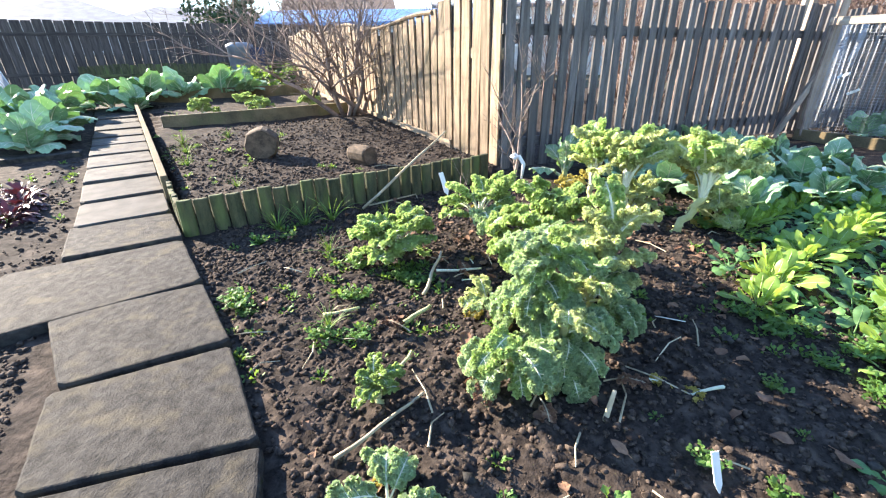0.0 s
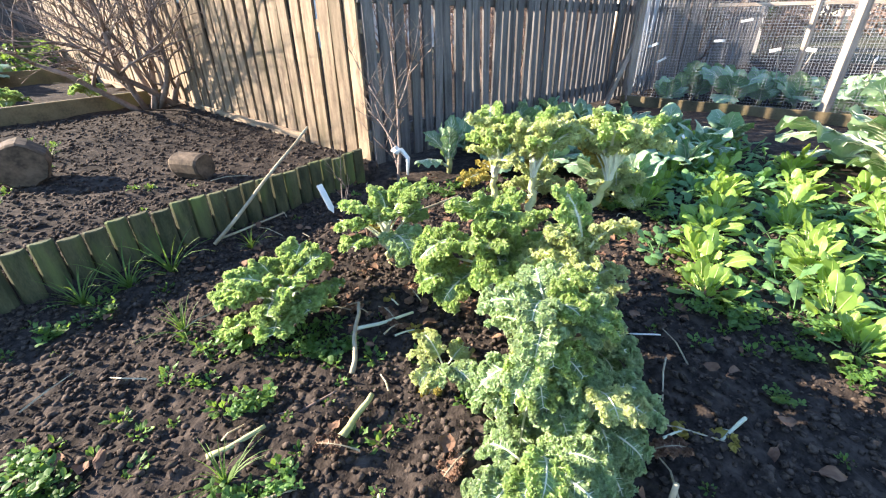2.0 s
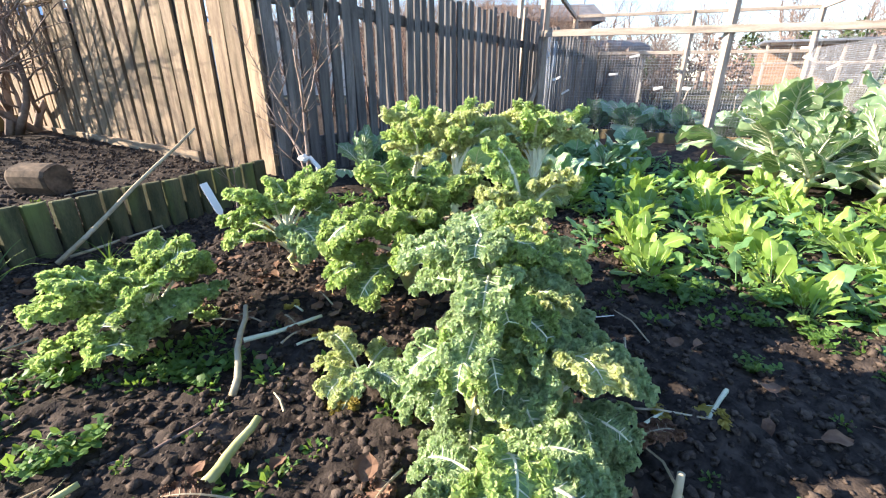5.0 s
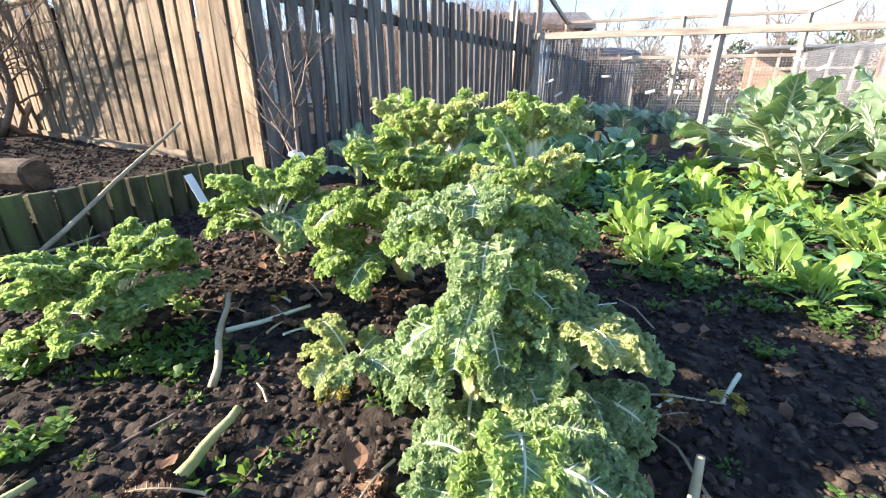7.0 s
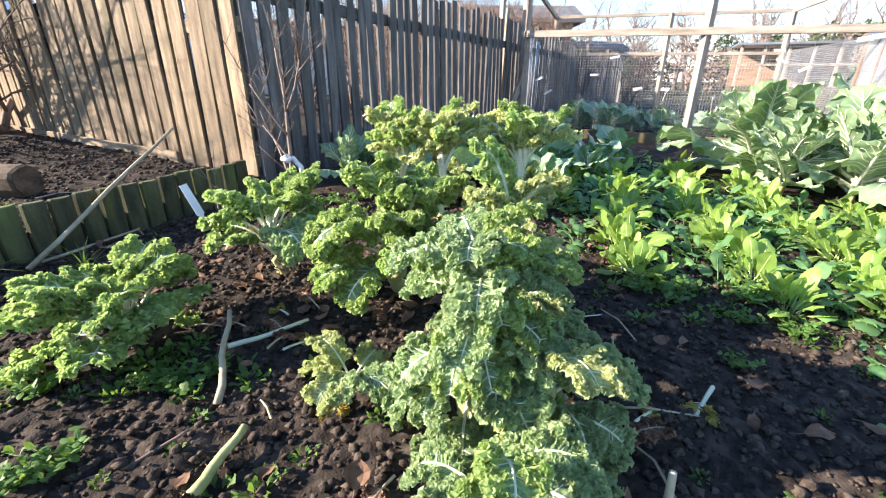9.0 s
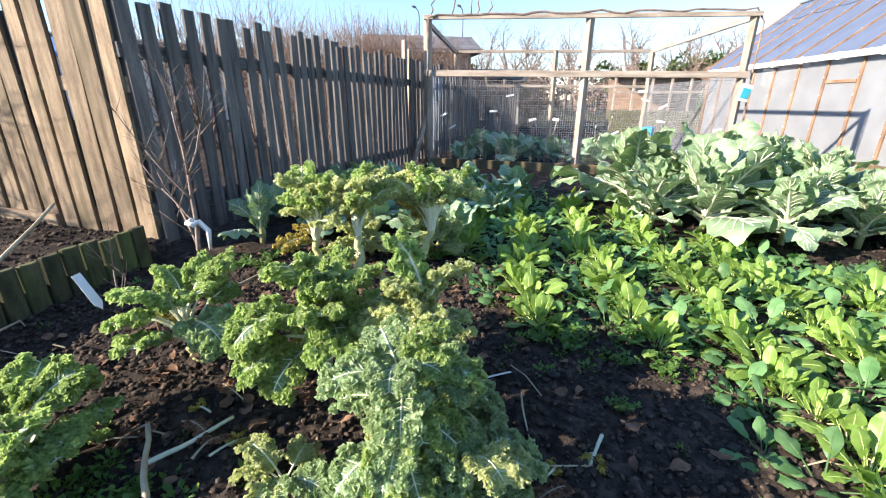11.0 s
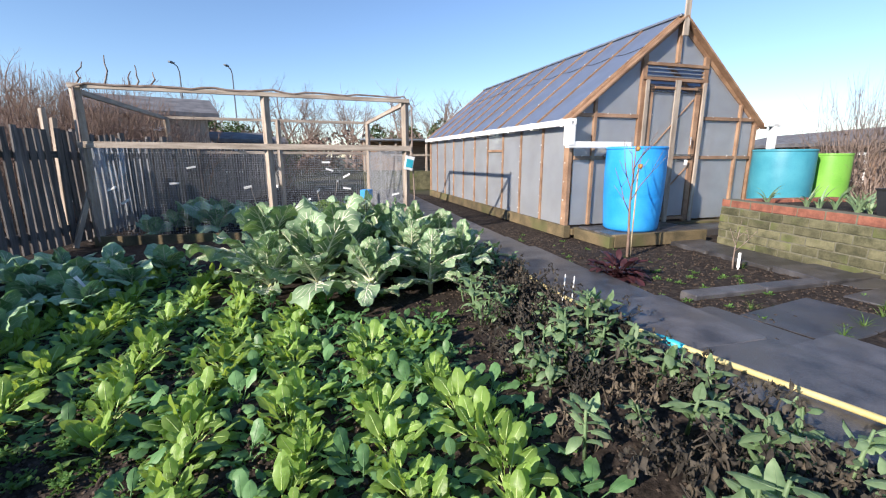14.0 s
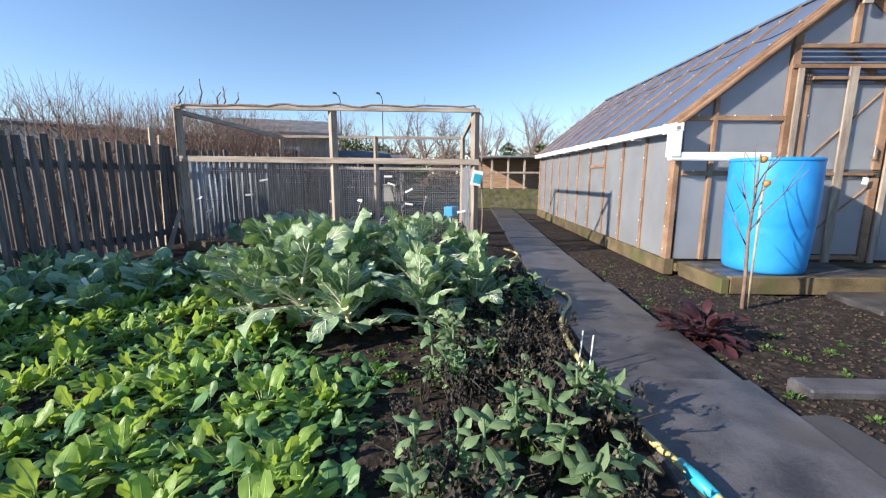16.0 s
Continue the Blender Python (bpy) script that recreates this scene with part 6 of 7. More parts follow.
def litter():
    r = random.Random(97)
    sp = Soup()
    for k in range(420):
        if k < 260:
            x, y = 0.75 + r.gauss(0, 0.5), 2.75 + r.gauss(0, 0.45)
        else:
            x, y = r.uniform(-1.0, 2.2), r.uniform(0.6, 4.0)
        if not bare_soil(x, y):
            continue
        v, f, s = leaf_geo(r.uniform(0.04, 0.085), r.uniform(0.012, 0.026), 0.15, r.uniform(-40, 70), r.uniform(-5, 25), r.uniform(-0.6, 0.8), 0.003, 5, 0, r, 5, 2, 0.8, 0.0012, r.uniform(-1, 1))
        m = Matrix.Translation((x, y, bed_height(x, y) + 0.012)) @ Euler((r.uniform(-0.3, 0.3), r.uniform(-0.3, 0.3), r.uniform(0, 6.28))).to_matrix().to_4x4()
        k2 = len(sp.v)
        sp.v += [m @ Vector(q) for q in v]
        sp.f += [tuple(a + k2 for a in q) for q in f]
        sp.i += [0] * len(f)
    put("leaf_litter", sp.mesh("leaf_litter", M_LITTER), None, None, "dry brown fallen leaves among the kale", "leaf litter", "", "stuff")
    tw = Soup()
    for k in range(70):
        x, y = r.uniform(-1.2, 2.2), r.uniform(0.6, 4.0)
        if not bare_soil(x, y):
            continue
        a, l = r.uniform(0, 6.28), r.uniform(0.06, 0.24)
        p = Vector((x, y, bed_height(x, y) + 0.012))
        d = Vector((math.cos(a), math.sin(a), 0)) * l
        tw.tube([p, p + d * 0.5 + Vector((r.uniform(-0.02, 0.02), r.uniform(-0.02, 0.02), 0.015)), p + d], [0.0035, 0.003, 0.002], 4)
    put("twig_litter", tw.mesh("twig_litter", M_DEADW), None, None, "pale dead twigs and stalks on the soil", "twigs", "", "stuff")


litter()
WEEDS = [rosette(14, 0.4, 1.2, 0.05, 0.009, M_WEED, LR, (8, 75), (0, 50), 0.35, 4, 1, 0.002).mesh("leaves", [M_WEED, M_WEED], True) for _ in range(4)]
WEED_F = [tuple(p.vertices) for p in WEEDS[0].polygons]
TUFT = []
for _ in range(3):
    _s = Soup()
    for _k in range(22):
        _v, _f, _i = leaf_geo(LR.uniform(0.1, 0.22), 0.004, 0.02, LR.uniform(20, 90), LR.uniform(45, 88), 0.3, rnd=LR, nu=5, nv=1, tip=0.3, ribw=0.001)
        _s.add(_v, _f, Matrix.Rotation(LR.uniform(0, 6.28), 4, "Z"))
    TUFT.append(_s.mesh("blades", [M_GRASS], True))


def weeds():
    r = random.Random(103)
    spots = [(-0.75, 1.75, 14, 0.13), (-0.45, 2.15, 12, 0.14), (-0.05, 2.1, 12, 0.1), (-1.2, 2.55, 10, 0.15), (-0.2, 1.6, 8, 0.1), (0.95, 3.55, 16, 0.2), (1.35, 2.1, 14, 0.2), (1.55, 1.75, 12, 0.18),
             (1.7, 1.3, 12, 0.2), (-0.7, 1.35, 6, 0.1), (0.45, 0.95, 5, 0.15), (0.1, 0.75, 6, 0.12), (2.0, 2.3, 10, 0.3), (-0.55, 1.15, 6, 0.15), (0.35, 3.4, 8, 0.2), (1.1, 0.95, 8, 0.25), (6.3, -1.0, 14, 0.5),
             (5.3, -1.0, 10, 0.3), (-2.6, 4.4, 10, 0.6), (-1.5, 3.4, 10, 0.4), (-3.2, 3.4, 26, 0.5), (-3.9, 4.0, 22, 0.4), (2.4, 1.5, 40, 0.6), (2.0, 0.9, 30, 0.4), (3.0, 2.3, 30, 0.6), (2.7, 0.6, 40, 0.5), (3.6, 0.7, 50, 0.5), (3.2, 0.3, 30, 0.4), (-0.12, 2.12, 16, 0.09), (0.15, 1.75, 8, 0.15), (6.1, -0.6, 30, 0.5), (-2.9, 3.1, 30, 0.4), (-3.3, 3.9, 40, 0.4), (6.4, 0.6, 12, 0.4), (7.6, 1.6, 12, 0.4)]
    far = Soup()
    for x0, y0, n, sd in spots:
        for _ in range(n):
            x, y = x0 + r.gauss(0, sd), y0 + r.gauss(0, sd)
            if not bare_soil(x, y):
                continue
            if x > 2.2 or x < -1.6:
                far.add([q.co for q in WEEDS[r.randrange(4)].vertices], WEED_F, pose(x, y, bed_height(x, y) - 0.004, 0, 0, r.uniform(0, 360)) @ Matrix.Scale(r.uniform(0.4, 1.1), 4))
                continue
            w = thing("weed", pose(x, y, bed_height(x, y) - 0.004, 0, 0, r.uniform(0, 360)) @ Matrix.Scale(r.uniform(0.4, 1.1), 4), "small green weed sprouting from the soil", "weed", "weeds")
            put("foliage", WEEDS[r.randrange(4)], w)
    put("small_weeds", far.mesh("small_weeds", M_WEED, True), None, None, "scattered small green weeds on the beds", "weeds", "", "stuff")
    for x, y, s in ((-1.0, 2.78, 1.3), (-0.85, 2.88, 1.5), (-1.15, 2.68, 1.2), (-0.35, 1.62, 0.8), (-0.65, 2.35, 0.9), (-1.75, 3.2, 0.8), (-2.2, 4.7, 1.0), (-3.0, 5.0, 0.9), (5.0, -1.1, 0.6), (4.9, -1.75, 0.8), (5.2, -1.95, 0.8),
                    (4.6, -1.55, 0.7), (5.55, -2.1, 0.8), (-2.95, 4.2, 1.2), (-3.3, 4.6, 1.2), (-2.6, 3.75, 1.0), (-4.4, 5.9, 1.3), (-0.5, 3.05, 0.9), (7.0, -1.35, 0.7)):
        g = thing("grass_tuft", pose(x, y, bed_height(x, y) - 0.01, 0, 0, x * 900) @ Matrix.Scale(s, 4), "tuft of thin green grass blades", "grass tuft", "grass tufts")
        put("tuft", TUFT[int(abs(x * 10)) % 3], g)


weeds()


def chickweed_mesh(r):
    """A low bushy weed: lax stems with many paired leaves."""
    sp = Soup()
    for k in range(13):
        a, reach = r.uniform(0, 6.28), r.uniform(0.03, 0.085)
        tip = Vector((math.cos(a) * reach, math.sin(a) * reach, r.uniform(0.025, 0.075)))
        sp.tube([(0, 0, 0), tip * 0.5 + Vector((0, 0, 0.012)), tip], [0.0022, 0.0018, 0.001], 3)
        for i in range(7):
            t = 0.35 + 0.65 * i / 6
            v, f, _ = leaf_geo(r.uniform(0.016, 0.03), r.uniform(0.006, 0.011), 0.1, r.uniform(-10, 60), r.uniform(0, 60), -0.2, 0, 5, 0, r, 4, 1, 0.9, 0.0008)
            sp.add(v, f, Matrix.Translation(tip * t + Vector((0, 0, 0.008))) @ Matrix.Rotation(a + i * 2.2 + r.uniform(-0.5, 0.5), 4, "Z"))
    return sp.mesh("foliage", M_WEED, True)


CHICK = [chickweed_mesh(random.Random(500 + k)) for k in range(4)]
for _k, (_x, _y, _s) in enumerate(((-0.1, 2.06, 1.1), (-0.02, 2.1, 0.9), (-0.16, 2.12, 0.9), (-0.4, 2.18, 1.2), (-0.48, 2.26, 1.0), (-0.3, 1.9, 1.1), (-0.35, 1.86, 0.8), (-0.84, 1.74, 1.2), (-0.9, 1.8, 1.0), (-0.78, 1.7, 0.8),
                                   (-0.35, 1.55, 1.0), (-0.2, 1.58, 0.9), (1.48, 1.85, 1.2), (1.56, 1.92, 1.1), (1.4, 1.95, 1.0), (1.54, 1.63, 0.9), (1.7, 1.7, 1.2), (1.62, 1.52, 1.0), (0.7, 3.5, 1.3), (0.6, 3.62, 1.2), (0.82, 3.62, 1.3), (0.95, 3.75, 1.2),
                                   (1.5, 3.25, 1.3), (1.65, 3.0, 1.4), (1.8, 2.75, 1.3), (1.35, 3.45, 1.2), (1.95, 2.55, 1.2), (1.1, 1.05, 0.9), (0.95, 1.15, 0.8), (-1.15, 2.45, 1.1), (-1.0, 2.55, 0.9), (0.34, 3.3, 1.0), (1.3, 1.5, 0.8), (1.9, 1.95, 1.2), (2.1, 2.2, 1.2))):
    _w = thing("chickweed", pose(_x, _y, bed_height(_x, _y) - 0.005, 0, 0, 83 * _k) @ Matrix.Scale(_s * 0.8, 4), "bushy bright green chickweed spreading over the soil", "weed", "chickweed clumps")
    put("foliage", CHICK[_k % 4], _w)


# ---- odd things on the beds ----
def stalk(name, a, b, r0, mat, label, cat, bend=0.006):
    a, b = Vector(a), Vector(b)
    a.z += bed_height(a.x, a.y)
    b.z += bed_height(b.x, b.y)
    root = thing(name, Matrix.Translation(a), label, cat)
    sp = Soup()
    d = b - a
    sp.tube([d * (k / 6) + Vector((bend * math.sin(k * 1.4), bend * math.cos(k * 1.1) - bend, 0)) * (0 if k in (0, 6) else 1) for k in range(7)], [r0 * (1 - 0.35 * k / 6) for k in range(7)], 7)
    put("shaft", sp.mesh("shaft", mat, True), root)
    return root


stalk("long_stick", (-0.7, 3.12, 0.02), (-0.16, 3.78, 0.36), 0.011, M_DEADW, "long pale dry stick leaning on the stake edging", "stick")
stalk("dry_stick", (-0.68, 3.2, 0.02), (-0.35, 3.4, 0.06), 0.007, M_DEADW, "dry stick lying by the edging", "stick")
stalk("kale_stump", (-0.07, 1.68, 0.012), (0.05, 1.81, 0.035), 0.013, M_STEM, "cut kale stalk lying on the soil", "stalk")
stalk("wooden_peg", (0.7, 1.27, -0.02), (0.72, 1.29, 0.11), 0.01, M_DEADW, "short wooden peg pushed into the soil", "peg", 0.0)
stalk("wooden_peg", (0.13, 2.98, -0.02), (0.12, 2.98, 0.16), 0.009, M_FRAME, "short wooden peg pushed into the soil", "peg", 0.0)
stalk("dry_stalk", (-0.09, 1.02, 0.012), (0.12, 1.29, 0.02), 0.007, M_DEADW, "dead brown stalk on the soil", "stalk")
stalk("dry_twig", (-0.24, 1.83, 0.01), (-0.06, 1.86, 0.015), 0.005, M_TWIG_RED, "bent brown twig lying on the soil", "twig", 0.012)
stalk("green_stalk", (-0.42, 1.72, 0.012), (-0.27, 1.78, 0.02), 0.01, M_STEM, "short cut green stalk on the soil", "stalk")
stalk("uprooted_stem", (-0.02, 1.28, 0.02), (0.04, 1.47, 0.05), 0.008, M_STEM, "bare stem of an uprooted kale", "stalk")
stalk("dry_stalk", (0.02, 2.16, 0.03), (0.25, 2.2, 0.05), 0.008, M_RIB, "pale leafless stalk lying on the soil", "stalk")
stalk("dry_stalk", (-0.01, 1.95, 0.01), (0.04, 2.2, 0.12), 0.01, M_DEADW, "withered plant stalk bent over", "stalk")
stalk("dry_stalk", (0.95, 3.05, 0.02), (1.35, 2.95, 0.02), 0.009, M_DEADW, "dry stalk lying among the kale", "stalk")
stalk("dry_stalk", (0.4, 3.2, 0.02), (0.75, 3.35, 0.05), 0.009, M_DEADW, "dry stalk lying among the kale", "stalk")
for x, y, a, s in ((1.12, 1.46, 108, 0.75), (0.84, 1.46, -80, 0.45), (0.16, 2.1, -70, 0.5), (0.2, 2.3, 20, 0.45)):
    fl = thing("fallen_kale_leaf", pose(x, y, bed_height(x, y) + 0.02, -13, 8, a) @ Matrix.Scale(s, 4), "withered yellow-white kale leaf on the soil", "leaf", "fallen kale leaves")
    put("blade", KALE_Y[0], fl)


def log_piece(x, y, rad, l, a, label):
    root = thing("log", pose(x, y, bed_height(x, y) + rad * 0.85, 90, 0, a), label, "log", "logs")
    v, f = [], []
    r = random.Random(int(rad * 1000))
    n = 18
    bump = [1 + r.uniform(-0.08, 0.08) for _ in range(n)]
    for z, s in ((0, 0.9), (0.02, 1), (l - 0.02, 1), (l, 0.92)):
        v += [(rad * s * bump[k] * math.cos(6.283 * k / n), rad * s * bump[k] * math.sin(6.283 * k / n), z - l / 2) for k in range(n)]
    for k in range(3):
        f += [(k * n + i, k * n + (i + 1) % n, (k + 1) * n + (i + 1) % n, (k + 1) * n + i) for i in range(n)]
    put("bark", mesh_of("bark", v, f, M_BARK), root)
    for z in (-l / 2 - 0.001, l / 2 + 0.001):
        put("cut_end", mesh_of("cut_end", [(rad * 0.9 * bump[k] * math.cos(6.283 * k / n), rad * 0.9 * bump[k] * math.sin(6.283 * k / n), z) for k in range(n)], [tuple(range(n))], M_BARK), root)


log_piece(-2.05, 4.15, 0.15, 0.26, 25, "dark round log lying in the raised bed")
log_piece(-1.0, 4.05, 0.09, 0.24, 60, "short brown log lying in the raised bed")


def label_stick(x, y, z0, h, a, lean, label, w=0.035):
    root = thing("plant_label", pose(x, y, bed_height(x, y) + z0, lean, lean * 0.4, a), label, "plant label", "white plant labels")
    v = [(-w / 2, 0, h), (w / 2, 0, h), (w / 2, 0, 0.03), (0, 0, 0), (-w / 2, 0, 0.03)]
    v = [(p[0], d, p[2]) for d in (-0.0015, 0.0015) for p in v]
    f = [(0, 1, 2, 3, 4), (9, 8, 7, 6, 5)] + [(i, i + 5, (i + 1) % 5 + 5, (i + 1) % 5) for i in range(5)]
    put("tag", mesh_of("tag", v, f, M_WHITE), root)


label_stick(-0.04, 3.02, 0.16, 0.17, 20, -30, "white plastic plant label leaning on a twig", 0.032)
label_stick(1.03, 1.91, 0.02, 0.12, 60, 82, "white plastic plant label lying on the soil")
label_stick(0.95, 1.06, 0.0, 0.12, 10, -20, "white plastic plant label standing in the soil", 0.02)
label_stick(2.64, 3.5, 0.1, 0.2, 30, -25, "white plastic plant label among the cabbages")
label_stick(6.85, -1.28, 0.0, 0.2, 60, 15, "white plastic label standing by the sapling", 0.03)

# ---- backdrop: left of the beds ----
def plank_fence(name, a, b, h, mat, label, step=0.15, z=None):
    root = thing(name, pose(0, 0, 0), label, "fence")
    root["kind"] = "structure"
    r = random.Random(int(a[0] * 10))
    a, b = Vector(a), Vector(b)
    d = (b - a)
    L = d.length
    d.normalize()
    ang = math.degrees(math.atan2(d.y, d.x))
    me = [picket_mesh("plank", mat, step - 0.008, h, 0.02, r) for _ in range(4)]
    s = 0.0
    while s < L:
        p = a + d * s
        put("plank", me[r.randrange(4)], root, pose(p.x, p.y, a.z + (b.z - a.z) * s / L + r.uniform(-0.02, 0.02), 0, 0, ang))
        s += step
    for zz in (0.3, h - 0.3):
        beam("rail", mat, a + Vector((0, 0, zz)), b + Vector((0, 0, zz)), 0.05, 0.08, root)


plank_fence("boundary_fence", (-17.0, 4.6, 0.4), (-5.0, 15.2, 0.42), 1.5, M_OLDFENCE, "tall dark close-boarded boundary fence", 0.2)
plank_fence("low_fence", (-9.6, 9.6, 0.36), (-5.6, 13.2, 0.36), 0.55, M_LOG, "low mossy paling fence before the boundary", 0.17)


def bin_butt():
    root = thing("water_bin", pose(-6.6, 11.35, level(-6.6, 11.35) - 0.02, 0, 0, 40), "grey plastic water bin with a blue side", "water bin")
    v, f = lathe([(0.26, 0), (0.29, 0.05), (0.31, 0.9), (0.33, 0.92), (0.33, 0.98), (0.2, 1.04)], 24)
    put("bin_body", mesh_of("bin_body", v, f, M_BIN, None, True), root)
    put("blue_panel", box_mesh("blue_panel", M_NAVY, 0.2, -0.26, 0.05, 0.55, 0.26, 0.92, 0.03), root, None, "dark blue side tank")


bin_butt()


def house(name, x, y, z, w, d, h, rh, a, roof, wall, label, windows=2, hip=True):
    root = thing(name, pose(x, y, z, 0, 0, a), label, "house" if w > 7 else "shed")
    put("wall", box_mesh("wall", wall, -w / 2, -d / 2, -1, w / 2, d / 2, h, 0.0), root)
    e = 0.3
    hx = w / 2 - d / 2 * 0.9 if hip else w / 2 + e
    v = [(-w / 2 - e, -d / 2 - e, h), (w / 2 + e, -d / 2 - e, h), (w / 2 + e, d / 2 + e, h), (-w / 2 - e, d / 2 + e, h), (-hx, 0, h + rh), (hx, 0, h + rh)]
    v += [(p[0], p[1], p[2] - 0.12) for p in v[:4]]
    f = [(0, 1, 5, 4), (2, 3, 4, 5), (1, 2, 5), (3, 0, 4), (0, 6, 7, 1), (1, 7, 8, 2), (2, 8, 9, 3), (3, 9, 6, 0), (9, 8, 7, 6)]
    put("roof", mesh_of("roof", v, f, roof), root)
    for k in range(windows):
        for sgn in (-1, 1):
            wx = (k + 0.5) / windows * w - w / 2
            wd = put("window", box_mesh("window", M_WPAINT, wx - min(0.55, w / windows / 3), sgn * d / 2 - 0.04, h * 0.35, wx + min(0.55, w / windows / 3), sgn * d / 2 + 0.04, h * 0.82, 0.01), root)
            put("pane", box_mesh("pane", M_DARKGLASS, wx - min(0.47, w / windows / 3.6), sgn * d / 2 - 0.055, h * 0.39, wx + min(0.47, w / windows / 3.6), sgn * d / 2 + 0.055, h * 0.78, 0.0), wd)
    return root


house("bungalow", -29, 26.5, 0.6, 11, 8, 2.4, 1.6, 40, M_TILE, M_RENDER, "pale bungalow with a hipped grey roof")
house("bungalow", -22.5, 33, 0.6, 13, 8, 2.3, 1.5, 40, M_TILE, M_RENDER, "pale bungalow with a hipped grey roof", 3)
house("bungalow", -40, 18, 0.6, 12, 8, 2.4, 1.6, 40, M_TILE, M_RENDER, "pale bungalow with a hipped grey roof", 3)
house("tiled_house", -13, 36, 0.2, 7.5, 7, 3.2, 2.0, 20, M_SHED, M_RENDER, "house with a red-brown tiled roof", 2, False)
house("blue_roofed_hall", -4.6, 18.6, 0.0, 8.5, 3.5, 2.1, 0.55, 12, M_ROOFB, M_WPAINT, "long low building with a blue sheet roof", 4, False)
# sheds beyond the cage
house("wooden_shed", 9.4, 14.4, -0.1, 3.2, 2.6, 2.55, 0.55, -28, M_FELT, M_POST, "weathered wooden shed with a felt roof", 1, False)
house("white_summerhouse", 8.1, 15.2, -0.1, 1.6, 2, 2.0, 0.4, -28, M_FELT, M_WPAINT, "small white-painted timber garden shed", 1, False)
house("navy_shed", 12.2, 14.6, -0.1, 2.6, 2.2, 1.85, 0.3, -30, M_FELT, M_NAVY, "dark navy-painted timber garden shed", 1, False)
house("white_shed", 15.9, 17.0, -0.1, 1.8, 2, 1.9, 0.3, -35, M_FELT, M_RENDER, "small pale shed with a dark doorway", 1, False)
house("long_white_building", 3.2, 27, 0.3, 14, 4, 2.9, 0.3, 8, M_FELT, M_RENDER, "long pale building with a flat dark roof", 5, False)
house("concrete_garage", 17.5, -6.8, -0.2, 15, 3.2, 1.75, 0.45, 15, M_FELT, M_SHED, "long low brownish garage with a dark felt roof", 3, False)


def far_aviary():
    c = Vector((16.3, 9.1, -0.2))
    root = thing("low_aviary", pose(c.x, c.y, c.z, 0, 0, -52), "low wire-fronted timber aviary on a brick base", "aviary")
    put("base_wall", box_mesh("base_wall", M_STONE, -1.6, -0.4, 0, 1.6, 1.2, 0.75, 0.0), root)
    put("roof", box_mesh("roof", M_METAL, -1.7, -0.55, 1.95, 1.7, 1.3, 2.02, 0.01), root)
    for k in range(6):
        x = -1.55 + k * 0.62
        put("post", box_mesh("post", M_POST, x - 0.04, -0.4, 0.75, x + 0.04, -0.32, 1.95, 0.006), root)
    put("rail", box_mesh("rail", M_POST, -1.6, -0.42, 1.35, 1.6, -0.36, 1.42, 0.006), root)
    put("back", box_mesh("back", M_SHED, -1.6, 1.1, 0.75, 1.6, 1.2, 1.95, 0.0), root)


far_aviary()


def lean_greenhouse():
    root = thing("small_greenhouse", pose(-7.7, 6.0, level(-7.7, 6.0), 0, 0, 44), "small aluminium and glass greenhouse at the bed's end", "greenhouse")
    for k in range(6):
        y = k * 0.6
        beam("glazing_bar", M_WPAINT, (0, y, 0), (-0.35, y, 1.55), 0.03, 0.03, root)
        beam("roof_bar", M_WPAINT, (-0.35, y, 1.55), (-1.3, y, 2.2), 0.03, 0.03, root)
    for k in range(5):
        v = [(0, k * 0.6 + 0.02, 0.02), (0, k * 0.6 + 0.58, 0.02), (-0.345, k * 0.6 + 0.58, 1.53), (-0.345, k * 0.6 + 0.02, 1.53)]
        v += [(x - 0.01, y, z) for x, y, z in v]
        put("pane", mesh_of("pane", v, [(0, 1, 2, 3), (7, 6, 5, 4), (0, 4, 5, 1), (1, 5, 6, 2), (2, 6, 7, 3), (3, 7, 4, 0)], M_POLY), root)
    beam("eave_bar", M_WPAINT, (-0.35, 0, 1.55), (-0.35, 3.0, 1.55), 0.05, 0.05, root)


lean_greenhouse()

# ---- crops inside the cage ----
for _k in range(14):
    _p = CA + CU * (0.5 + 3.4 * ((_k * 0.618) % 1)) + CD * (0.5 + 2.9 * _k / 14)
    brassica("caged_cabbage", _p.x, _p.y, CABB, 11, 1.0 + 0.3 * (_k % 3), "green brassica growing inside the netting cage", "brassica", "caged brassicas", -22, 28, 0.12)
for _k, (_a, _d) in enumerate(((3.1, 0.7), (3.5, 1.0), (3.0, 1.4), (2.6, 0.9))):
    _p = CA + CU * _a + CD * _d
    _g = thing("fennel_plant", pose(_p.x, _p.y, bed_height(_p.x, _p.y) - 0.01, 0, 0, 70 * _k) @ Matrix.Scale(2.6, 4), "feathery pale green fennel inside the cage", "fennel", "fennel plants")
    put("foliage", TUFT[_k % 3], _g)

# ---- trees and shrubs ----
def bare_tree_mesh(seed, h, depth, rad, mat, n=(2, 3), rise=0.1):
    r = random.Random(seed)
    sp = Soup()
    branchy(sp, Vector((0, 0, 0)), Vector((0, 0, 1)), h * 0.3, rad, depth, r, 0.2, n, rise, 0.76)
    return sp.mesh("trunk", mat, True)


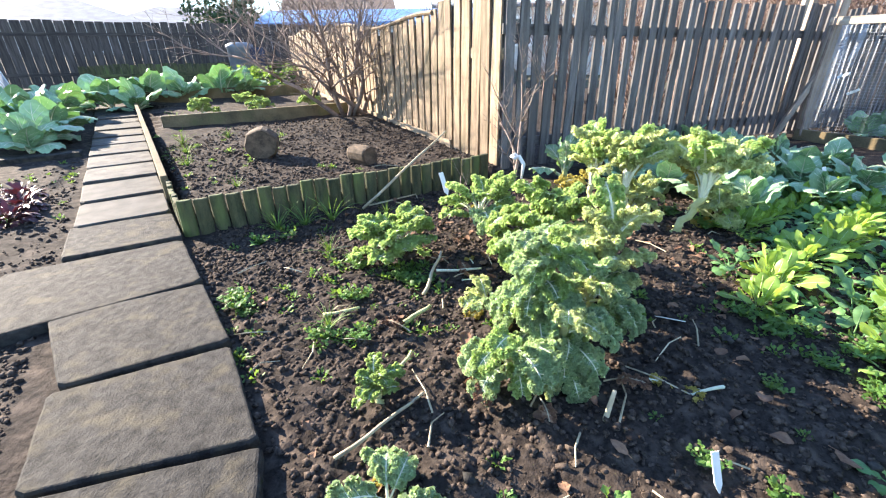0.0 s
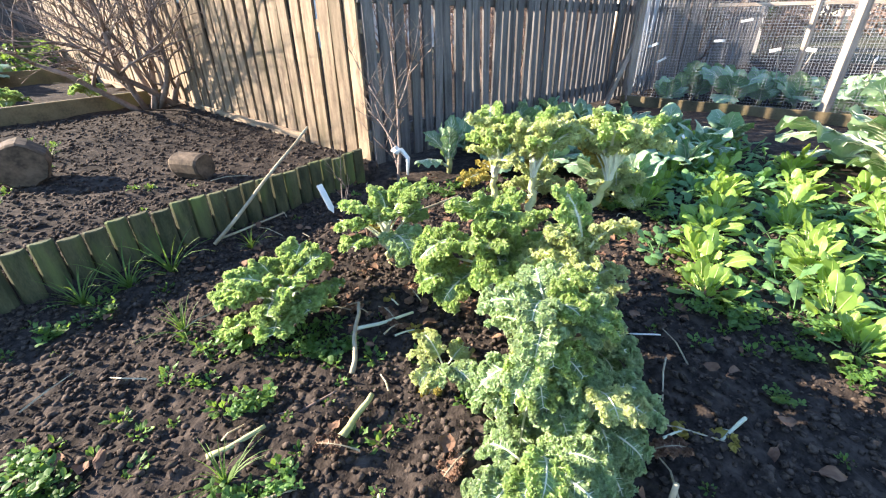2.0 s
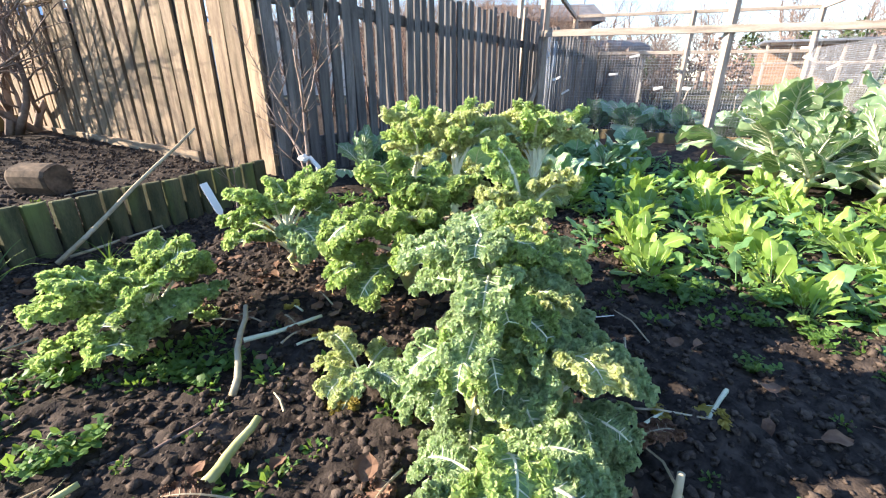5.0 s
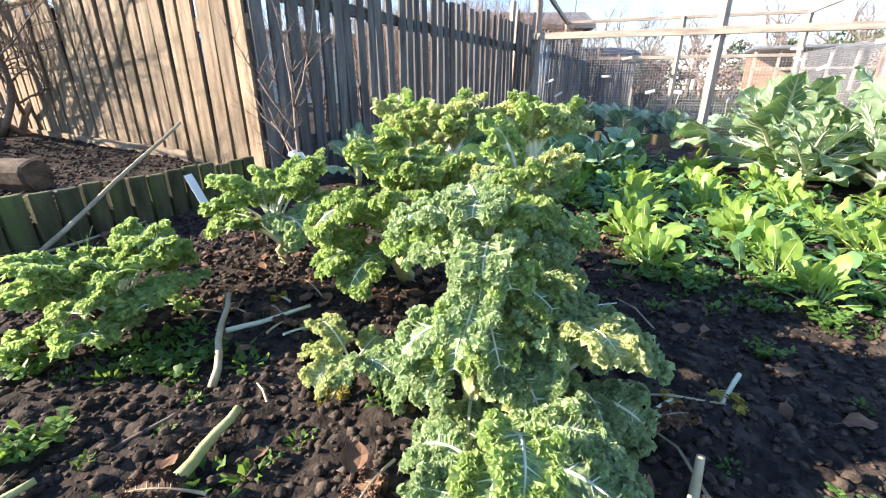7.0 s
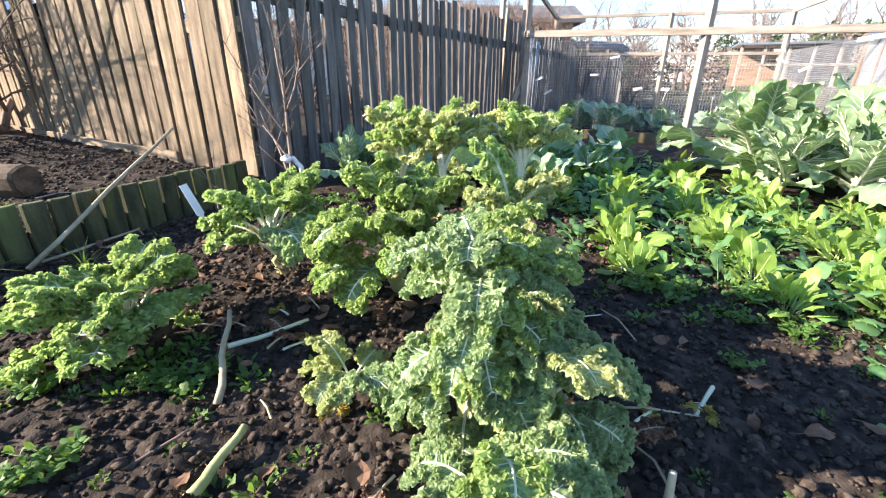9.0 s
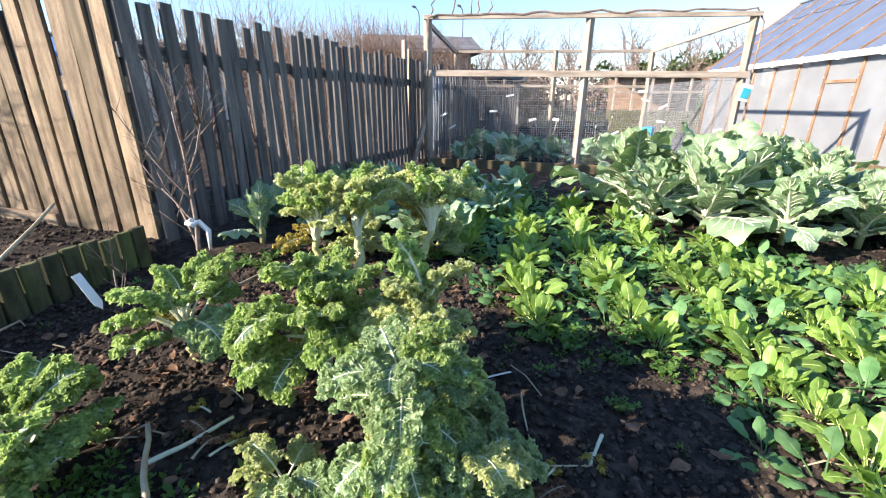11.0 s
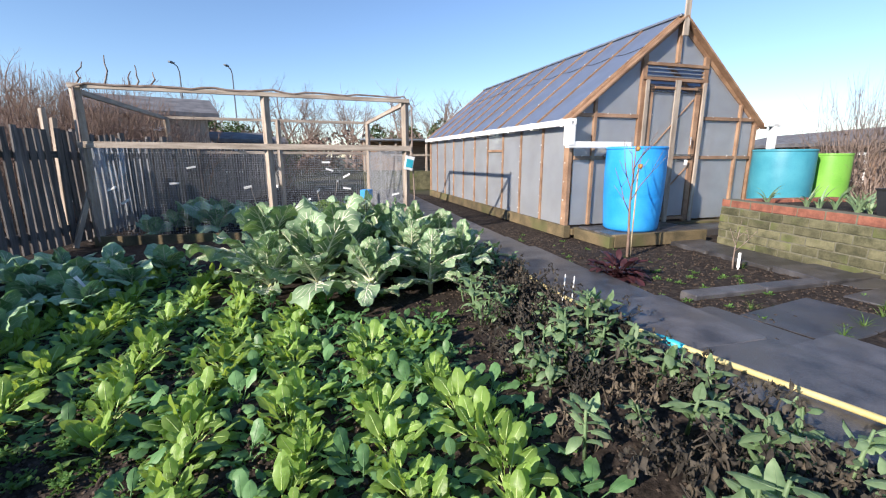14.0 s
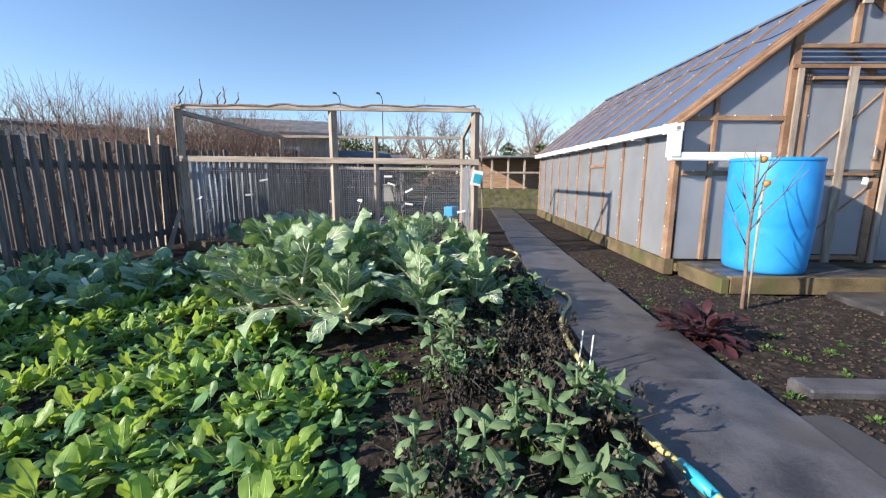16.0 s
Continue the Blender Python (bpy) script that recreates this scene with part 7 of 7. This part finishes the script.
BARE = [bare_tree_mesh(200 + k, 6.0, 5, 0.16, M_TWIG, (2, 3)) for k in range(3)]
SHRUB = []
for _k in range(3):
    _r = random.Random(300 + _k)
    _s = Soup()
    for _j in range(18):
        branchy(_s, Vector((_r.uniform(-0.3, 0.3), _r.uniform(-0.3, 0.3), 0)), Vector((_r.uniform(-0.45, 0.45), _r.uniform(-0.45, 0.45), 1)).normalized(), 0.9, 0.017, 3, _r, 0.12, (2, 3), 0.2, 0.66)
    SHRUB.append(_s.mesh("stems", [M_TWIG_RED], True))


AIRY = []
for _k in range(2):
    _r = random.Random(350 + _k)
    _s = Soup()
    for _j in range(14):
        branchy(_s, Vector((_r.uniform(-0.2, 0.2), _r.uniform(-0.2, 0.2), 0)), Vector((_r.uniform(-0.5, 0.5), _r.uniform(-0.5, 0.5), 1)).normalized(), 0.8, 0.011, 3, _r, 0.1, (1, 2), 0.15, 0.72)
    AIRY.append(_s.mesh("thicket", [M_TWIG], True))


def bare_tree(x, y, s, k, z=-0.1):
    t = thing("bare_tree", pose(x, y, z, 0, 0, 77 * k) @ Matrix.Scale(1.55 * s, 4), "leafless winter tree on the skyline", "tree", "bare trees")
    put("trunk", BARE[k % 3], t)


def shrub(x, y, s, k, z=-0.1):
    t = thing("bare_shrub", pose(x, y, z, 0, 0, 61 * k) @ Matrix.Scale(s * 1.3, 4), "dense bare reddish-brown shrub behind the fence", "shrub", "bare shrubs")
    put("thicket", SHRUB[k % 3], t)


_r = random.Random(401)
for _k, (_x, _y, _s) in enumerate(((30, 40, 1.0), (36, 36, 1.1), (40, 31, 1.0), (44, 26, 1.15), (47, 21, 1.0), (33, 46, 0.9), (24, 44, 1.0), (17, 46, 1.1), (50, 30, 1.2), (54, 20, 1.1), (42, 38, 1.1), (28, 50, 1.0),
                                   (11, 34, 0.7), (7, 36, 0.8), (46, 33, 1.0), (38, 43, 1.2), (52, 25, 1.1), (20, 36, 0.7), (1, 32, 0.7), (58, 14, 1.0), (48, 36, 1.1), (44, 42, 1.2), (36, 48, 1.1), (30, 44, 1.0), (56, 28, 1.2), (50, 16, 1.0), (14, 40, 0.9), (4, 40, 0.9), (-4, 38, 0.8), (60, 22, 1.2), (34, 40, 0.9), (46, 28, 0.9), (26, 40, 0.8), (22, 30, 0.6), (26, 33, 0.65), (31, 30, 0.7), (35, 26, 0.7), (38, 22, 0.75), (40, 18, 0.7))):
    bare_tree(_x, _y, _s, _k)
for _k, (_x, _y, _s) in enumerate(((5.6, 9.8, 1.0), (6.6, 10.4, 1.05), (7.5, 11.0, 0.95), (4.8, 9.4, 0.95), (4.2, 10.2, 0.9), (6.0, 11.8, 1.1), (7.2, 9.2, 0.8), (13.4, 12.6, 0.8), (2.6, 8.2, 0.7), (5.2, 10.9, 1.1), (6.4, 9.6, 0.9), (3.6, 9.0, 0.8), (5.0, 12.8, 1.2), (3.4, 12.0, 1.2), (1.6, 11.0, 1.1), (7.0, 13.8, 1.2), (4.2, 14.2, 1.2))):
    shrub(_x, _y, _s, _k)
for _k, (_x, _y, _s) in enumerate(((12.2, -3.7, 0.42), (12.5, -4.4, 0.46), (12.0, -4.1, 0.4), (12.9, -3.9, 0.4), (12.4, -4.9, 0.42), (12.7, -4.1, 0.45))):
    t = thing("airy_shrub", pose(_x, _y, -0.2, 0, 0, 61 * _k) @ Matrix.Scale(_s * 3.2, 4), "tall airy leafless shrub behind the raised bed", "shrub", "airy shrubs")
    put("thicket", AIRY[_k % 2], t)


def leafy_mass(name, x, y, z, rx, ry, rz, mat, label, cat, seed, n=1500, leaf=0.3, trunk=True):
    """An evergreen crown of many small clumps round limbs, with an uneven outline."""
    r = random.Random(seed)
    root = thing(name, pose(x, y, z), label, cat)
    if trunk:
        tr = Soup()
        branchy(tr, Vector((0, 0, 0)), Vector((0, 0, 1)), rz * 0.8, max(0.05, rx * 0.05), 2, r, 0.15, (2, 3))
        put("trunk", tr.mesh("trunk", M_TWIG), root)
    sp = Soup()
    lumps = [(r.uniform(-0.75, 0.75) * rx, r.uniform(-0.75, 0.75) * ry, rz * r.uniform(0.35, 1.65), r.uniform(0.25, 0.5)) for _ in range(14)]
    for i in range(n):
        lx, ly, lz, ls = lumps[r.randrange(14)]
        a, b = r.uniform(0, 6.28), math.acos(r.uniform(-1, 1))
        k = ls * (r.random() ** 0.4)
        p = Vector((lx + rx * k * math.sin(b) * math.cos(a), ly + ry * k * math.sin(b) * math.sin(a), max(0.05, lz + rz * k * math.cos(b))))
        d = Vector((r.uniform(-1, 1), r.uniform(-1, 1), r.uniform(-0.6, 1))).normalized() * leaf * r.uniform(0.5, 1.2)
        s = d.cross(Vector((r.uniform(-1, 1), r.uniform(-1, 1), r.uniform(-1, 1)))).normalized() * leaf * 0.3
        sp.v += [p - s * 0.4, p + d * 0.5 - s, p + d, p + d * 0.5 + s]
        q = len(sp.v) - 4
        sp.f.append((q, q + 1, q + 2, q + 3))
        sp.i.append(0)
    put("crown", sp.mesh("crown", mat), root)


leafy_mass("conifer", -10.0, 15.6, 0.4, 1.5, 1.5, 1.5, M_CONIFER, "dark spreading conifer behind the boundary fence", "conifer", 11, 3200, 0.16)
leafy_mass("evergreen_tree", 24.5, 31.5, -0.1, 4.5, 3, 2.7, M_BUSH, "dark green evergreen trees beyond the sheds", "tree", 12, 4000, 0.28)
leafy_mass("evergreen_tree", 21.5, 22.5, -0.1, 3, 2.2, 1.35, M_BUSH, "dark green evergreen bushes beyond the sheds", "tree", 13, 3500, 0.22)
leafy_mass("evergreen_tree", 44, 20.5, -0.1, 3, 3, 2.8, M_BUSH, "rounded evergreen tree on the skyline", "tree", 14, 2500, 0.4)
leafy_mass("evergreen_tree", 40, 24.5, -0.1, 3, 3, 2.5, M_BUSH, "rounded evergreen tree on the skyline", "tree", 15, 2500, 0.4)
leafy_mass("brush", -5.4, 10.2, level(-5.4, 10.2) - 0.02, 0.7, 0.7, 0.32, M_WEED, "leafy green growth beside the paving", "shrub", 16, 900, 0.1)
leafy_mass("cage_greens", 7.9, 5.3, level(7.9) - 0.05, 0.9, 0.9, 0.25, M_GRASS, "feathery green growth in the cage", "herb", 17, 1300, 0.09)
leafy_mass("hedge", 30, 12.5, -0.2, 9, 3, 1.0, M_BUSH, "far low evergreen hedge on the skyline", "hedge", 18, 4000, 0.35)

for _k in range(9):
    _a = radians(14 + 9 * _k)
    _d = 38 + 5 * math.sin(_k * 2.1)
    leafy_mass("winter_thicket", _d * math.cos(_a), _d * math.sin(_a), -0.2, 4.6, 2.5, 1.75 + 0.3 * math.sin(_k * 1.7), M_TWIG_RED, "brown leafless winter thicket on the skyline", "thicket", 30 + _k, 2600, 0.3, False)

CAGE_R = random.Random(55)
for _k in range(22):
    _p = CA + CU * CAGE_R.uniform(0.4, 3.9) + CD * CAGE_R.uniform(0.7, 3.5)
    brassica("cage_brassica", _p.x, _p.y, CABB, 9, CAGE_R.uniform(0.75, 1.1), "dark leafy brassica inside the netted cage", "brassica", "caged brassicas", -20, 30, 0.1, level(_p.x) - 0.03)


def street_lamp(x, y, h):
    root = thing("street_lamp", pose(x, y, -0.1, 0, 0, 30), "tall grey street lamp on the skyline", "street lamp", "street lamps")
    sp = Soup()
    sp.tube([(0, 0, 0), (0, 0, h * 0.5), (0, 0, h - 0.6), (-0.3, 0, h - 0.1), (-1.1, 0, h + 0.1)], [0.11, 0.09, 0.07, 0.06, 0.05], 8)
    put("column", sp.mesh("column", M_BIN, True), root)
    put("lantern", box_mesh("lantern", M_BIN, -1.9, -0.16, h + 0.03, -1.0, 0.16, h + 0.2, 0.05), root)


street_lamp(33.5, 49, 11.2)
street_lamp(38, 46, 11.4)
